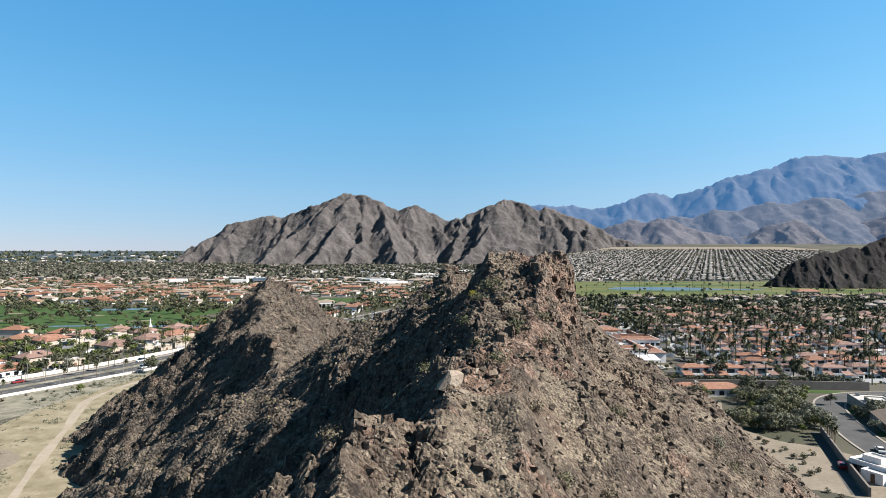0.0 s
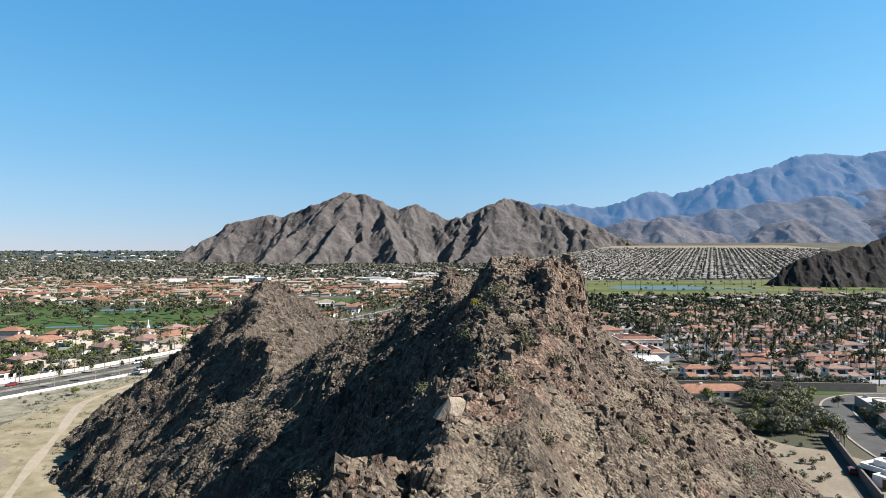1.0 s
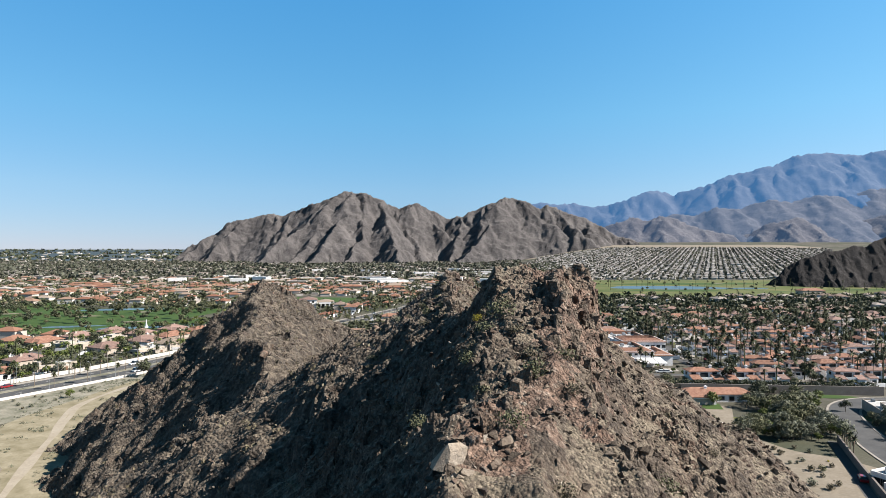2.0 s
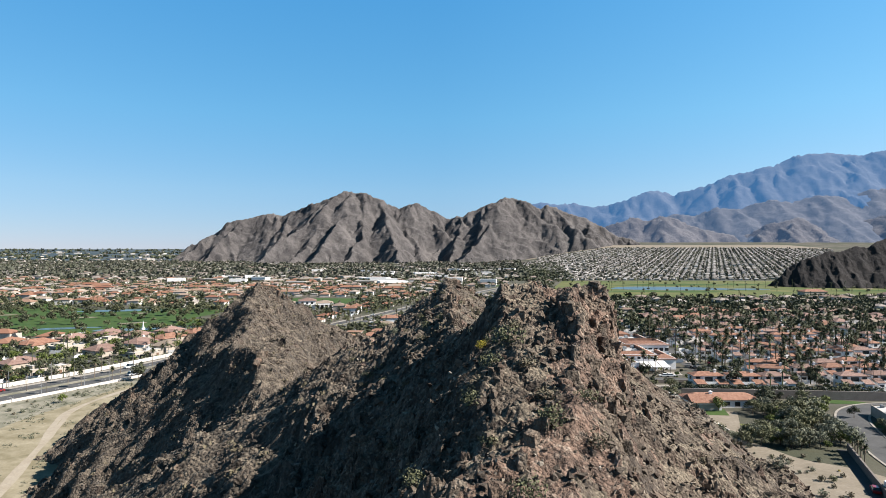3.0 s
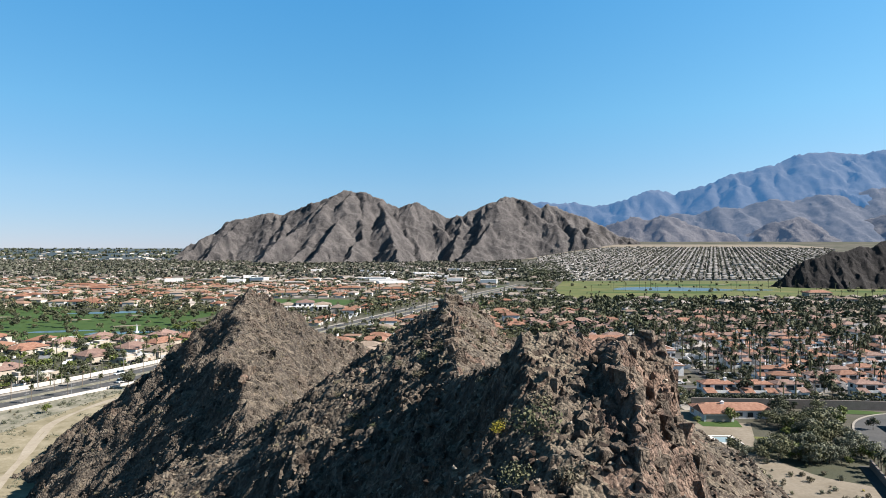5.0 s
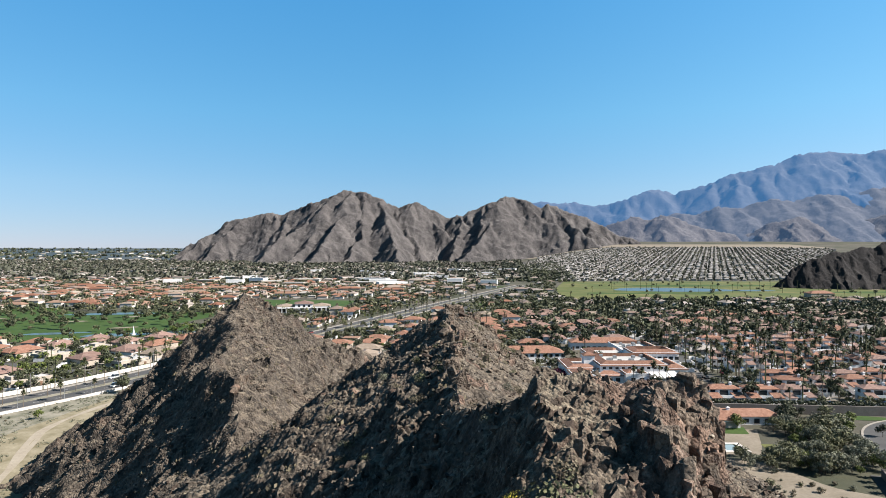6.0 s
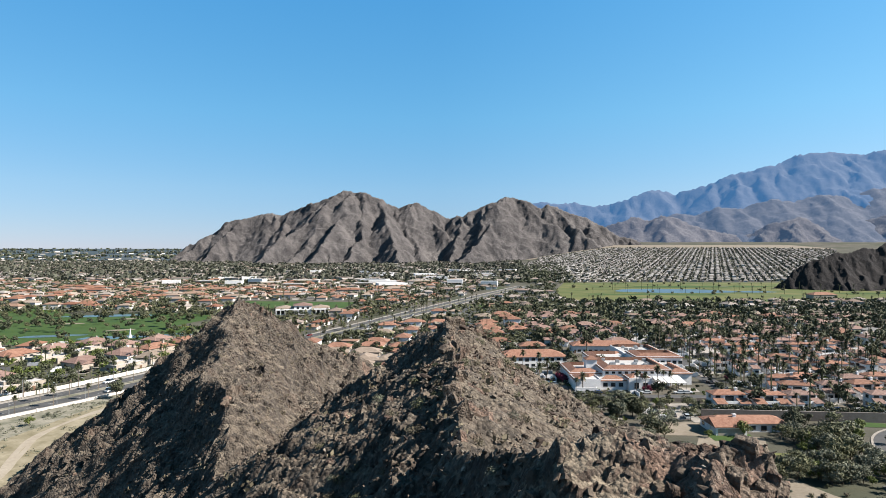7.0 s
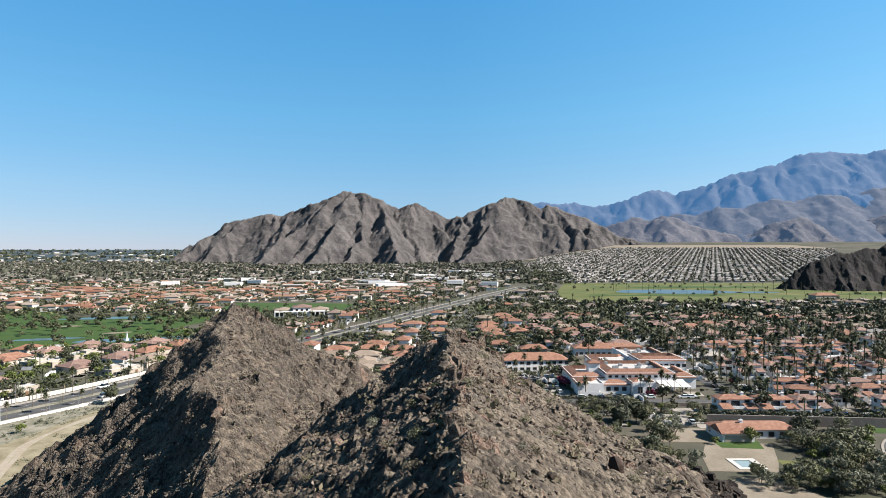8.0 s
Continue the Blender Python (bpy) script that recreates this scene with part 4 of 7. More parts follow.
def flat_house(label, w, d, h, wall, seed=0):
    """A modern house of flat parapeted blocks."""
    r = random.Random(seed)
    ob = thing("house", label, "house", "houses of the town")

    def block(x0, x1, y0, y1, top, name):
        s = Shape().box(x0, x1, y0, y1, -0.1, top - 0.4)
        t = 0.25
        s.box(x0, x1, y0, y0 + t, top - 0.4, top).box(x0, x1, y1 - t, y1, top - 0.4, top).box(x0, x0 + t, y0 + t, y1 - t, top - 0.4, top).box(x1 - t, x1, y0 + t, y1 - t, top - 0.4, top)
        part(name, s, wall, ob)
        part("roof", Shape().box(x0 + t, x1 - t, y0 + t, y1 - t, top - 0.39, top - 0.34), roof_gravel, ob)
    block(-w / 2, w / 2, -d / 2, d / 2, h, "wall")
    block(-w * 0.1, w * 0.3, -d / 2 - 3.5, -d / 2 - 0.01, h - 0.7, "porch")
    block(-w * 0.35, 0, -d * 0.2, d * 0.3, h + 1.1, "clerestory")
    for k in range(4):
        window(ob, -w / 2 + 1.8 + k * (w * 0.34) / 3, -d / 2, 0.5, 1.8, 1.6, 0)
    window(ob, w / 2, 0, 0.9, 1.8, 1.2, 90)
    window(ob, -w / 2, 0, 0.9, 1.8, 1.2, -90)
    part("door", Shape().box(w * 0.08, w * 0.16, -d / 2 - 3.56, -d / 2 - 3.48, 0, 2.2), door_mat, ob)
    for k in range(2):
        x, y = r.uniform(0.05, 0.4) * w, r.uniform(-0.2, 0.3) * d
        part("cooling_unit", Shape().box(x - 0.6, x + 0.6, y - 0.5, y + 0.5, h - 0.36, h + 0.5).box(x - 0.4, x + 0.4, y - 0.3, y + 0.3, h + 0.5, h + 0.62), machine_mat, ob)
    return ob


def condo(label, tile=None, w=12.5, d=10.0, windows=True):
    """A two-storey row of white flats with stepped tiled roofs, recessed balconies and patio walls."""
    tile = tile or tile_orange
    ob = thing("apartment_house", label, "apartment house", "white apartment houses")
    e = w * 0.3
    s = Shape().box(-w / 2, w / 2, -1.0, d / 2, -0.1, 5.4)
    s.box(-w / 2, -w / 2 + e, -d / 2, -1.0, -0.1, 3.0).box(w / 2 - e, w / 2, -d / 2, -1.0, -0.1, 3.0)
    s.box(-w / 2 + e, w / 2 - e, -d / 2 + 1, -1.0, 2.6, 2.85)
    part("wall", s, stucco, ob)
    part("roof", Shape().hip(-w / 2 - 0.4, w / 2 + 0.4, -1.5, d / 2 + 0.4, 5.4, 1.3), tile, ob)
    for x0, x1 in ((-w / 2 - 0.3, -w / 2 + e + 0.2), (w / 2 - e - 0.2, w / 2 + 0.3)):
        lean = Shape().add([(x0, -d / 2 - 0.4, 2.9), (x1, -d / 2 - 0.4, 2.9), (x1, -0.99, 4.1), (x0, -0.99, 4.1), (x0, -d / 2 - 0.4, 3.1), (x1, -d / 2 - 0.4, 3.1), (x1, -0.99, 4.3), (x0, -0.99, 4.3)],
                           [(3, 2, 1, 0), (4, 5, 6, 7), (0, 1, 5, 4), (1, 2, 6, 5), (2, 3, 7, 6), (3, 0, 4, 7)])
        part("lean_to_roof", lean, tile, ob)
    part("balcony_rail", Shape().box(-w / 2 + e, w / 2 - e, -d / 2 + 1.0, -d / 2 + 1.15, 2.85, 3.7), stucco, ob)
    window(ob, 0, -1.0, 3.1, 3.2, 1.9, 0)
    window(ob, 0, -1.0, 0.3, 3.2, 1.9, 0)
    for x in (-w / 2 + e * 0.5, w / 2 - e * 0.5):
        window(ob, x, -d / 2, 0.9, 1.8, 1.2, 0)
        if windows:
            window(ob, x, -1.0, 4.35, 1.8, 0.8, 0)
    for z in (0.9, 3.7) if windows else (3.7,):
        window(ob, w / 2, 2.0, z, 1.8, 1.2, 90)
        window(ob, -w / 2, 2.0, z, 1.8, 1.2, -90)
    chimney(ob, w * 0.27, 1.2, 6.2, stucco)
    p = Shape().box(-w / 2, w / 2, -d / 2 - 3.4, -d / 2 - 3.2, -0.1, 1.7).box(-w / 2, -w / 2 + 0.2, -d / 2 - 3.2, -d / 2, -0.1, 1.7).box(w / 2 - 0.2, w / 2, -d / 2 - 3.2, -d / 2, -0.1, 1.7)
    part("patio_wall", p, stucco, ob)
    return ob


VILLAS = [
    villa("cream house under a low terracotta tile hip roof", 19, 11, 3.0, cream, tile_orange, 5.0, seed=1),
    villa("white house with a faded pink tiled roof", 17, 12, 3.0, stucco, tile_pink, 4.5, seed=2),
    villa("cream house with a tan tiled hip roof", 20, 12, 3.0, cream, tile_tan, 5.5, seed=3),
    villa("white house with a long terracotta roof", 22, 10, 3.0, stucco, tile_orange, 0.0, seed=4),
    villa("white two-storey villa with terracotta hip roof", 15, 11, 5.8, stucco, tile_orange, 4.0, storeys=2, stacks=2, seed=5),
    villa("cream house with faded pink tiles and a wing", 16, 11, 3.0, cream, tile_pink, 5.0, seed=6),
]
PLAIN = [villa("cream house under a worn terracotta roof", 15, 9.5, 3.0, cream, tile_orange, 5.0, seed=1, plain=True), villa("white house with a weathered pink roof", 14, 10, 3.0, stucco, tile_pink, 3.5, seed=2, plain=True),
         villa("cream house with a weathered tan roof", 16, 10, 3.0, cream, tile_tan, 4.0, seed=3, plain=True), villa("white villa with a plain terracotta roof", 13, 9, 5.4, stucco, tile_orange, 0.0, seed=5, plain=True)]
FLATS = [flat_house("white flat-roofed modern house with parapets", 20, 13, 3.6, stucco, 1),
         flat_house("cream flat-roofed house with gravel roof", 18, 12, 3.5, cream, 2)]
CONDOS = [condo("white two-storey apartment house with stepped terracotta roofs"), condo("white two-storey flats with faded pink roofs", tile_pink, 11.0, 9.5),
          condo("white flats under weathered terracotta", tile_orange, 13.0, 9.5, False), condo("white flats under weathered pink tiles", tile_pink, 12.0, 9.0, False)]
used = set()
house_count = 0


def stand(ob, x, y, turn, r=10.0):
    """Stands the house itself the first time, a copy of it later."""
    global house_count
    m = pose(x, y, float(ground_height(x, y)), 0, 0, turn)
    house_count += 1
    claim(x, y, r)
    if ob.name not in used:
        used.add(ob.name)
        ob.matrix_basis = m
        return ob
    return copy_thing(ob, m)


rng_town = random.Random(7)

# The long house before the retaining wall
long_house = villa("long single-storey white house with terracotta roof and glass doors", 26, 8, 2.8, stucco, tile_orange, 4.0, seed=4, split=True)
tagged(long_house, group="houses of the town")
stand(long_house, 102, 243, 0, 6)
# The white modern house inside the wall and its neighbours across the street
stand(flat_house("small white flat-roofed house behind the garden wall", 13, 7.5, 3.4, stucco, 5), 109.0, 153.0, -66, 6)
stand(FLATS[1], 152, 219, 75, 9)
stand(VILLAS[2], 143, 194, 70, 9)
stand(FLATS[1], 138, 166, 72, 9)

# Rows of white apartment houses
for row in (272, 288, 303, 336, 351, 365, 397, 412, 427):
    for column in np.arange(106 if row < 280 else 131, 0.72 * row + 16, 14.6):
        x, y = float(column) + rng_town.uniform(-2.5, 2.5) + (row % 3) * 2.0, row + rng_town.uniform(-2.5, 2.5)
        if rng_town.random() > 0.12 and is_free(x, y, 4.5):
            kind = CONDOS[rng_town.choice((0, 0, 1)) if row < 320 else rng_town.choice((2, 3, 3))]
            stand(kind, x, y, rng_town.choice((0, 0, 0, 12, -12, 90, -90)) * (row > 280) + rng_town.uniform(-6, 6), 7.0)

# The row of houses between the boulevard and the golf course
near_line = [q for q in finer(BOULEVARD, 24) if 190 < q[1] < 470]
for depth, skip in ((31, 0.0), (57, 0.05), (83, 0.15), (108, 0.35)):
    for (ax, ay), (bx, by) in zip(offset_line(near_line, depth), offset_line(near_line, depth)[1:]):
        turn = math.degrees(math.atan2(by - ay, bx - ax))
        if rng_town.random() < skip or not is_free(ax, ay, 8):
            continue
        kind = rng_town.choice(VILLAS[:4] + VILLAS[5:] + FLATS + VILLAS[:1])
        stand(kind, ax + rng_town.uniform(-2, 2), ay + rng_town.uniform(-2, 2), turn + rng_town.choice((0, 0, 180)) + rng_town.uniform(-6, 6), 11)
        if house_count > 190:
            break


def street_x(y):
    """How far right the boulevard lies at y."""
    return np.interp(y, [q[1] for q in BOULEVARD], [q[0] for q in BOULEVARD])


# Terracotta quarters between the boulevard and the white complex, and the pink suburb behind
for gy_ in np.arange(345, 600, 20.5):
    for gx_ in np.arange(-80, 430, 19):
        x, y = gx_ + rng_town.uniform(-2.5, 2.5), gy_ + rng_town.uniform(-2.5, 2.5)
        if abs(x) > 0.72 * y + 10 or abs(x - street_x(y)) < 27 or not is_free(x, y, 6.5) or rng_town.random() < 0.10 or house_count > 400:
            continue
        warm = x < 60
        kind = rng_town.choice((PLAIN[0], PLAIN[0], PLAIN[3], PLAIN[2]) if warm else (PLAIN[1], PLAIN[1], PLAIN[2], PLAIN[1], PLAIN[0]))
        stand(kind, x, y, rng_town.choice((0, 0, 90, 180, -90)) + rng_town.uniform(-8, 8), 8.5)


# The white complex with tiled skirts round its flat roofs
def complex_block(parent, x0, x1, y0, y1, h, skirt=(1, 1, 1, 1), drop=1.5):
    t = 0.3
    s = Shape().box(x0, x1, y0, y1, -0.1, h - 0.6)
    s.box(x0, x1, y0, y0 + t, h - 0.6, h).box(x0, x1, y1 - t, y1, h - 0.6, h).box(x0, x0 + t, y0 + t, y1 - t, h - 0.6, h).box(x1 - t, x1, y0 + t, y1 - t, h - 0.6, h)
    part("wall", s, stucco, parent)
    part("flat_roof", Shape().box(x0 + t, x1 - t, y0 + t, y1 - t, h - 0.59, h - 0.5), roof_gravel, parent)
    o, i = 0.6, 4.3
    ring = [(x0 - o, y0 - o), (x1 + o, y0 - o), (x1 + o, y1 + o), (x0 - o, y1 + o)]
    inner = [(x0 + i, y0 + i), (x1 - i, y0 + i), (x1 - i, y1 - i), (x0 + i, y1 - i)]
    for k in range(4):
        if not skirt[k]:
            continue
        a, b, c_, d_ = ring[k], ring[(k + 1) % 4], inner[(k + 1) % 4], inner[k]
        lo, hi = h - 0.35, h + drop - 0.35
        part("tiled_skirt", Shape().add([(*a, lo), (*b, lo), (*c_, hi), (*d_, hi), (*a, lo - 0.2), (*b, lo - 0.2), (*c_, lo - 0.2), (*d_, lo - 0.2)],
                                        [(0, 1, 2, 3), (1, 0, 4, 5), (2, 1, 5, 6), (3, 2, 6, 7), (0, 3, 7, 4), (7, 6, 5, 4)]), tile_orange, parent)


club = thing("clubhouse_complex", "white stucco complex with terracotta skirts round flat roofs", "building")
for a in ((70, 106, 309, 338, 7.6, (1, 1, 1, 1)), (53, 66, 300, 311, 5.0, (0, 0, 1, 1)), (66.2, 80, 302, 308.4, 4.4, (1, 0, 0, 0)), (80.2, 92, 299, 308.4, 5.6, (0, 1, 0, 1)),
          (98, 125, 338.4, 356, 8.2, (1, 1, 1, 1)), (74, 97.6, 338.4, 366, 6.0, (0, 0, 1, 1)), (97.8, 124, 356.4, 386, 6.6, (1, 1, 1, 0)), (53, 69.6, 312, 336, 5.6, (1, 0, 1, 1)), (106.4, 118, 312, 337.6, 5.4, (1, 1, 0, 0))):
    complex_block(club, *a)
for x in (69, 73, 77):
    window(club, x, 302, 1.4, 2.2, 1.6, 0)
for x in (84, 88.5):
    window(club, x, 299, 1.2, 2.2, 2.4, 0)
for x in np.arange(100, 124, 3.4):
    window(club, float(x), 338.4, 4.6, 2.2, 1.5, 0)
for x in np.arange(72, 105, 3.4):
    window(club, float(x), 309, 5.6, 1.6, 0.9, 0)
for y in np.arange(314, 336, 4.0):
    window(club, 118, float(y), 1.2, 1.6, 1.6, 90)
for k in range(14):
    x, y = rng_town.uniform(75, 101), rng_town.uniform(314, 333)
    part("cooling_unit", Shape().box(x - 1.0, x + 1.0, y - 0.7, y + 0.7, 7.12, 8.3).box(x - 0.6, x + 0.6, y - 0.45, y + 0.45, 8.3, 8.45), machine_mat, club)
for k in range(10):
    x, y = rng_town.uniform(101, 121), rng_town.uniform(361, 382)
    part("cooling_unit", Shape().box(x - 1.0, x + 1.0, y - 0.7, y + 0.7, 6.12, 7.3).box(x - 0.6, x + 0.6, y - 0.45, y + 0.45, 7.3, 7.45), machine_mat, club)
tower = Shape().box(64.5, 70.5, 322, 327, 5.0, 9.4)
part("turret", tower, stucco, club)
part("turret_roof", Shape().hip(64, 71, 321.5, 327.5, 9.4, 1.3), tile_orange, club)
for x0 in (96, 101, 106):
    part("awning", Shape().add([(x0, 301, 3.2), (x0 + 4.4, 301, 3.2), (x0 + 4.4, 311, 4.4), (x0, 311, 4.4), (x0, 301, 3.05), (x0 + 4.4, 301, 3.05), (x0 + 4.4, 311, 4.25), (x0, 311, 4.25)],
                               [(0, 1, 2, 3), (7, 6, 5, 4), (0, 4, 5, 1), (1, 5, 6, 2), (2, 6, 7, 3), (3, 7, 4, 0)]), stucco, club)
    for x in (x0 + 0.2, x0 + 4.2):
        part("awning_post", Shape().box(x - 0.08, x + 0.08, 301.1, 301.26, 0, 3.05), shadow_metal, club)
club.matrix_basis = Matrix.Translation((12.4, 0, 0)) @ Matrix.Diagonal((0.84, 1, 1, 1))
long_row = villa("long white two-storey wing with terracotta roof and blue-shaded arcade", 34, 13, 5.6, stucco, tile_orange, 0.0, storeys=2, stacks=0, seed=8)
stand(long_row, 46, 358, 4, 14)
stand(villa("low white hall with wide terracotta roof", 40, 11, 4.2, stucco, tile_orange, 0.0, stacks=0, seed=9), 96, 402, -2, 16)

# The pale club building by the playing field
hall = thing("community_hall", "white hall with pale hipped roofs over a dark arcade", "building")
body = Shape().box(-24, 24, -8, 10, -0.1, 5.5).box(-8, 8, -11, 9, -0.1, 8.0)
for k in range(13):
    body.box(-24.2 + k * 4.0, -23.6 + k * 4.0, -12.2, -11.6, -0.1, 4.2)
body.box(-24.4, 24.6, -12.3, -8.0, 4.2, 5.0)
part("wall", body, stucco, hall)
part("roof", Shape().hip(-24.8, -8.1, -8.8, 10.8, 5.5, 2.2), tile_tan, hall)
part("roof", Shape().hip(8.1, 24.8, -8.8, 10.8, 5.5, 2.2), tile_tan, hall)
part("centre_roof", Shape().hip(-8.8, 8.8, -11.8, 9.8, 8.0, 2.4), tile_pink, hall)
for k in range(12):
    if not 4 <= k <= 7:
        window(hall, -22 + k * 4.0, -8, 0.4, 2.4, 3.2, 0)
for x in (-4.5, 0, 4.5):
    window(hall, x, -11, 5.2, 2.0, 1.8, 0)
hall.matrix_basis = pose(-131, 622, 0, 0, 0, 12)
claim(-131, 622, 26)

# Ranch building with a red roof on the far links
stand(villa("low red-roofed ranch building on the links", 30, 14, 4.5, cream, tile_orange, 0.0, stacks=0, seed=12), 462, 800, 5, 18)

# Tall pole beside the complex
pole = thing("utility_pole", "tall dark pole beside the white complex", "pole")
part("mast", Shape().tube([(0, 0, 0), (0, 0, 15.5)], [0.32, 0.2], 8), shadow_metal, pole)
part("head", Shape().box(-0.5, 0.5, -0.3, 0.3, 13.6, 15.2), shadow_metal, pole)
pole.matrix_basis = pose(121.5, 340, 0)


# Large pale buildings of the town centre
def hall_block(label, w, d, h, wall, seed):
    ob = thing("commercial_building", label, "building", "commercial buildings")
    s = Shape().box(-w / 2, w / 2, -d / 2, d / 2, -0.1, h - 0.6)
    s.box(-w / 2, w / 2, -d / 2, -d / 2 + 0.4, h - 0.6, h).box(-w / 2, w / 2, d / 2 - 0.4, d / 2, h - 0.6, h)
    s.box(-w / 2, -w / 2 + 0.4, -d / 2 + 0.4, d / 2 - 0.4, h - 0.6, h).box(w / 2 - 0.4, w / 2, -d / 2 + 0.4, d / 2 - 0.4, h - 0.6, h)
    part("wall", s, wall, ob)
    part("flat_roof", Shape().box(-w / 2 + 0.4, w / 2 - 0.4, -d / 2 + 0.4, d / 2 - 0.4, h - 0.58, h - 0.5), roof_gravel, ob)
    part("window_band", Shape().box(-w * 0.42, w * 0.42, -d / 2 - 0.06, -d / 2 + 0.05, 1.0, min(h - 1.4, 3.4)), glass_mat, ob)
    part("canopy", Shape().box(-w * 0.46, w * 0.46, -d / 2 - 1.6, -d / 2 - 0.02, min(h - 1.2, 3.6), min(h - 0.8, 4.0)), tile_tan, ob)
    return ob


HALLS = [hall_block("large white flat-roofed commercial building", 46, 28, 7, stucco, 1), hall_block("pale cream flat-roofed store", 34, 22, 6, cream, 2), hall_block("white flat-roofed office block", 26, 18, 9, stucco, 3)]
for k in range(46):
    x, y = rng_town.uniform(-460, 170), rng_town.uniform(1000, 1600)
    if is_free(x, y, 22):
        stand(rng_town.choice(HALLS), x, y, rng_town.uniform(-15, 25), 20)
# ---------------------------------------------------------------- town: what lies far off, joined
def simple_house(w, d, h, rise):
    s = Shape().box(-w / 2, w / 2, -d / 2, d / 2, -1.0, h)
    return s, Shape().hip(-w / 2 - 0.5, w / 2 + 0.5, -d / 2 - 0.5, d / 2 + 0.5, h, rise)


def island_paint(name, *stops, rough=0.9):
    """Colours that change from piece to piece."""
    p = Paint(name, rough)
    c = p.steps(p.island(), *stops)
    c = p.mix(0.35, c, p.steps(p.noise(0.9, 4), (0.3, 0.5), (0.7, 1.0)), "MULTIPLY")
    p.colour(c)
    return p.mat


far_tiles = island_paint("far_roof_tiles", (0.0, (0.23, 0.105, 0.065)), (0.4, (0.30, 0.15, 0.095)), (0.7, (0.31, 0.19, 0.13)), (0.9, (0.33, 0.25, 0.19)), (1.0, (0.44, 0.38, 0.31)))
far_pale = island_paint("far_pale_roofs", (0.0, (0.22, 0.155, 0.12)), (0.3, (0.27, 0.205, 0.168)), (0.6, (0.33, 0.28, 0.24)), (1.0, (0.45, 0.41, 0.37)))
far_walls = island_paint("far_walls", (0.0, (0.42, 0.36, 0.30)), (0.5, (0.60, 0.55, 0.48)), (1.0, (0.74, 0.70, 0.64)))
grid_roofs = island_paint("small_home_roofs", (0.0, (0.16, 0.145, 0.13)), (0.35, (0.25, 0.225, 0.20)), (0.75, (0.35, 0.325, 0.295)), (1.0, (0.52, 0.49, 0.455)))
rng_far = np.random.default_rng(11)


def in_view(x, y, margin=30):
    return np.abs(x) < 0.72 * y + margin


def free_of(x, y, r):
    return np.array([is_free(a, b, r) for a, b in zip(x, y)])


def far_quarter(name, label, x, y, turn, size, roofs):
    """Roofs and walls of many far houses, as two joined meshes."""
    places = np.stack([x, y, ground_height(x, y)], -1)
    kinds_w, kinds_r = zip(*[simple_house(w, d, h, e) for w, d, h, e in size])
    ones = rng_far.uniform(0.85, 1.2, (len(x), 1)) * np.ones((1, 3))
    state = rng_far.bit_generator.state
    walls = strewn(name + "_walls", [triangles(k) for k in kinds_w], places, turn, ones, far_walls, rng_far)
    rng_far.bit_generator.state = state
    tops = strewn(name + "_roofs", [triangles(k) for k in kinds_r], places, turn, ones, roofs, rng_far)
    tagged(walls, label + ", pale walls", "houses", kind="stuff")
    tagged(tops, label + ", roofs", "roofs", kind="stuff")


VILLA_SIZES = ((14, 9.5, 2.7, 1.9), (17, 10, 2.7, 2.0), (12, 9, 2.7, 1.8), (13, 9.5, 4.6, 1.9), (9, 8, 2.6, 0.3))
# suburbs behind the near quarters: jittered streets
xs, ys = np.meshgrid(np.arange(-1000, 1200, 20.0), np.arange(365, 1180, 23.0))
xs = xs.ravel() + rng_far.uniform(-5, 5, xs.size) + (ys.ravel() * 0.13) % 9
ys = ys.ravel() + rng_far.uniform(-5, 5, ys.size)
golf = (((xs + 340) / 190) ** 2 + ((ys - 530) / 120) ** 2 < 1) | (((xs - 570) / 470) ** 2 + ((ys - 975) / 175) ** 2 < 1) | (((xs - 330) / 190) ** 2 + ((ys - 905) / 75) ** 2 < 1)
golf |= ((xs > -245) & (xs < -90) & (ys > 640) & (ys < 765)) | ((xs > 0.16 * ys + 12) & (ys > 735 + 0.02 * np.abs(xs - 400)))
ok = in_view(xs, ys) & ~golf & (rng_far.random(xs.size) > 0.34)
xs, ys = xs[ok], ys[ok]
ok = free_of(xs, ys, 6) & (np.abs(xs - street_x(ys)) > 24)
xs, ys = xs[ok], ys[ok]
for a, b in zip(xs, ys):
    claim(a, b, 7.0)
warm = ((xs < -10) | ((ys < 700) & (xs < 90))) & (rng_far.random(len(xs)) < np.where(ys < 800, 0.85, 0.45))
quarter_turn = rng_far.choice([0, math.pi / 2, math.pi], len(xs)) + rng_far.normal(0, 0.1, len(xs))
far_quarter("terracotta_suburb", "suburban houses with terracotta roofs among trees", xs[warm], ys[warm], quarter_turn[warm], VILLA_SIZES, far_tiles)
far_quarter("pale_suburb", "suburban houses with faded pink and pale roofs among trees", xs[~warm], ys[~warm], quarter_turn[~warm], VILLA_SIZES, far_pale)

# long terraces with tiled roofs in rows
tx, ty = [], []
for row in np.arange(790, 985, 24):
    for x in np.arange(-560, -60, 31):
        tx.append(x + rng_far.uniform(-3, 3)), ty.append(row + rng_far.uniform(-3, 3))
tx, ty = np.array(tx), np.array(ty)
ok = free_of(tx, ty, 5) & (np.abs(tx - street_x(ty)) > 28)
far_quarter("terrace_rows", "long rows of terracotta-roofed terraces", tx[ok], ty[ok], rng_far.normal(0.05, 0.05, ok.sum()), ((25, 10, 4.4, 2.0), (20, 9, 3.2, 1.9), (14, 9, 3.2, 1.8)), far_tiles)

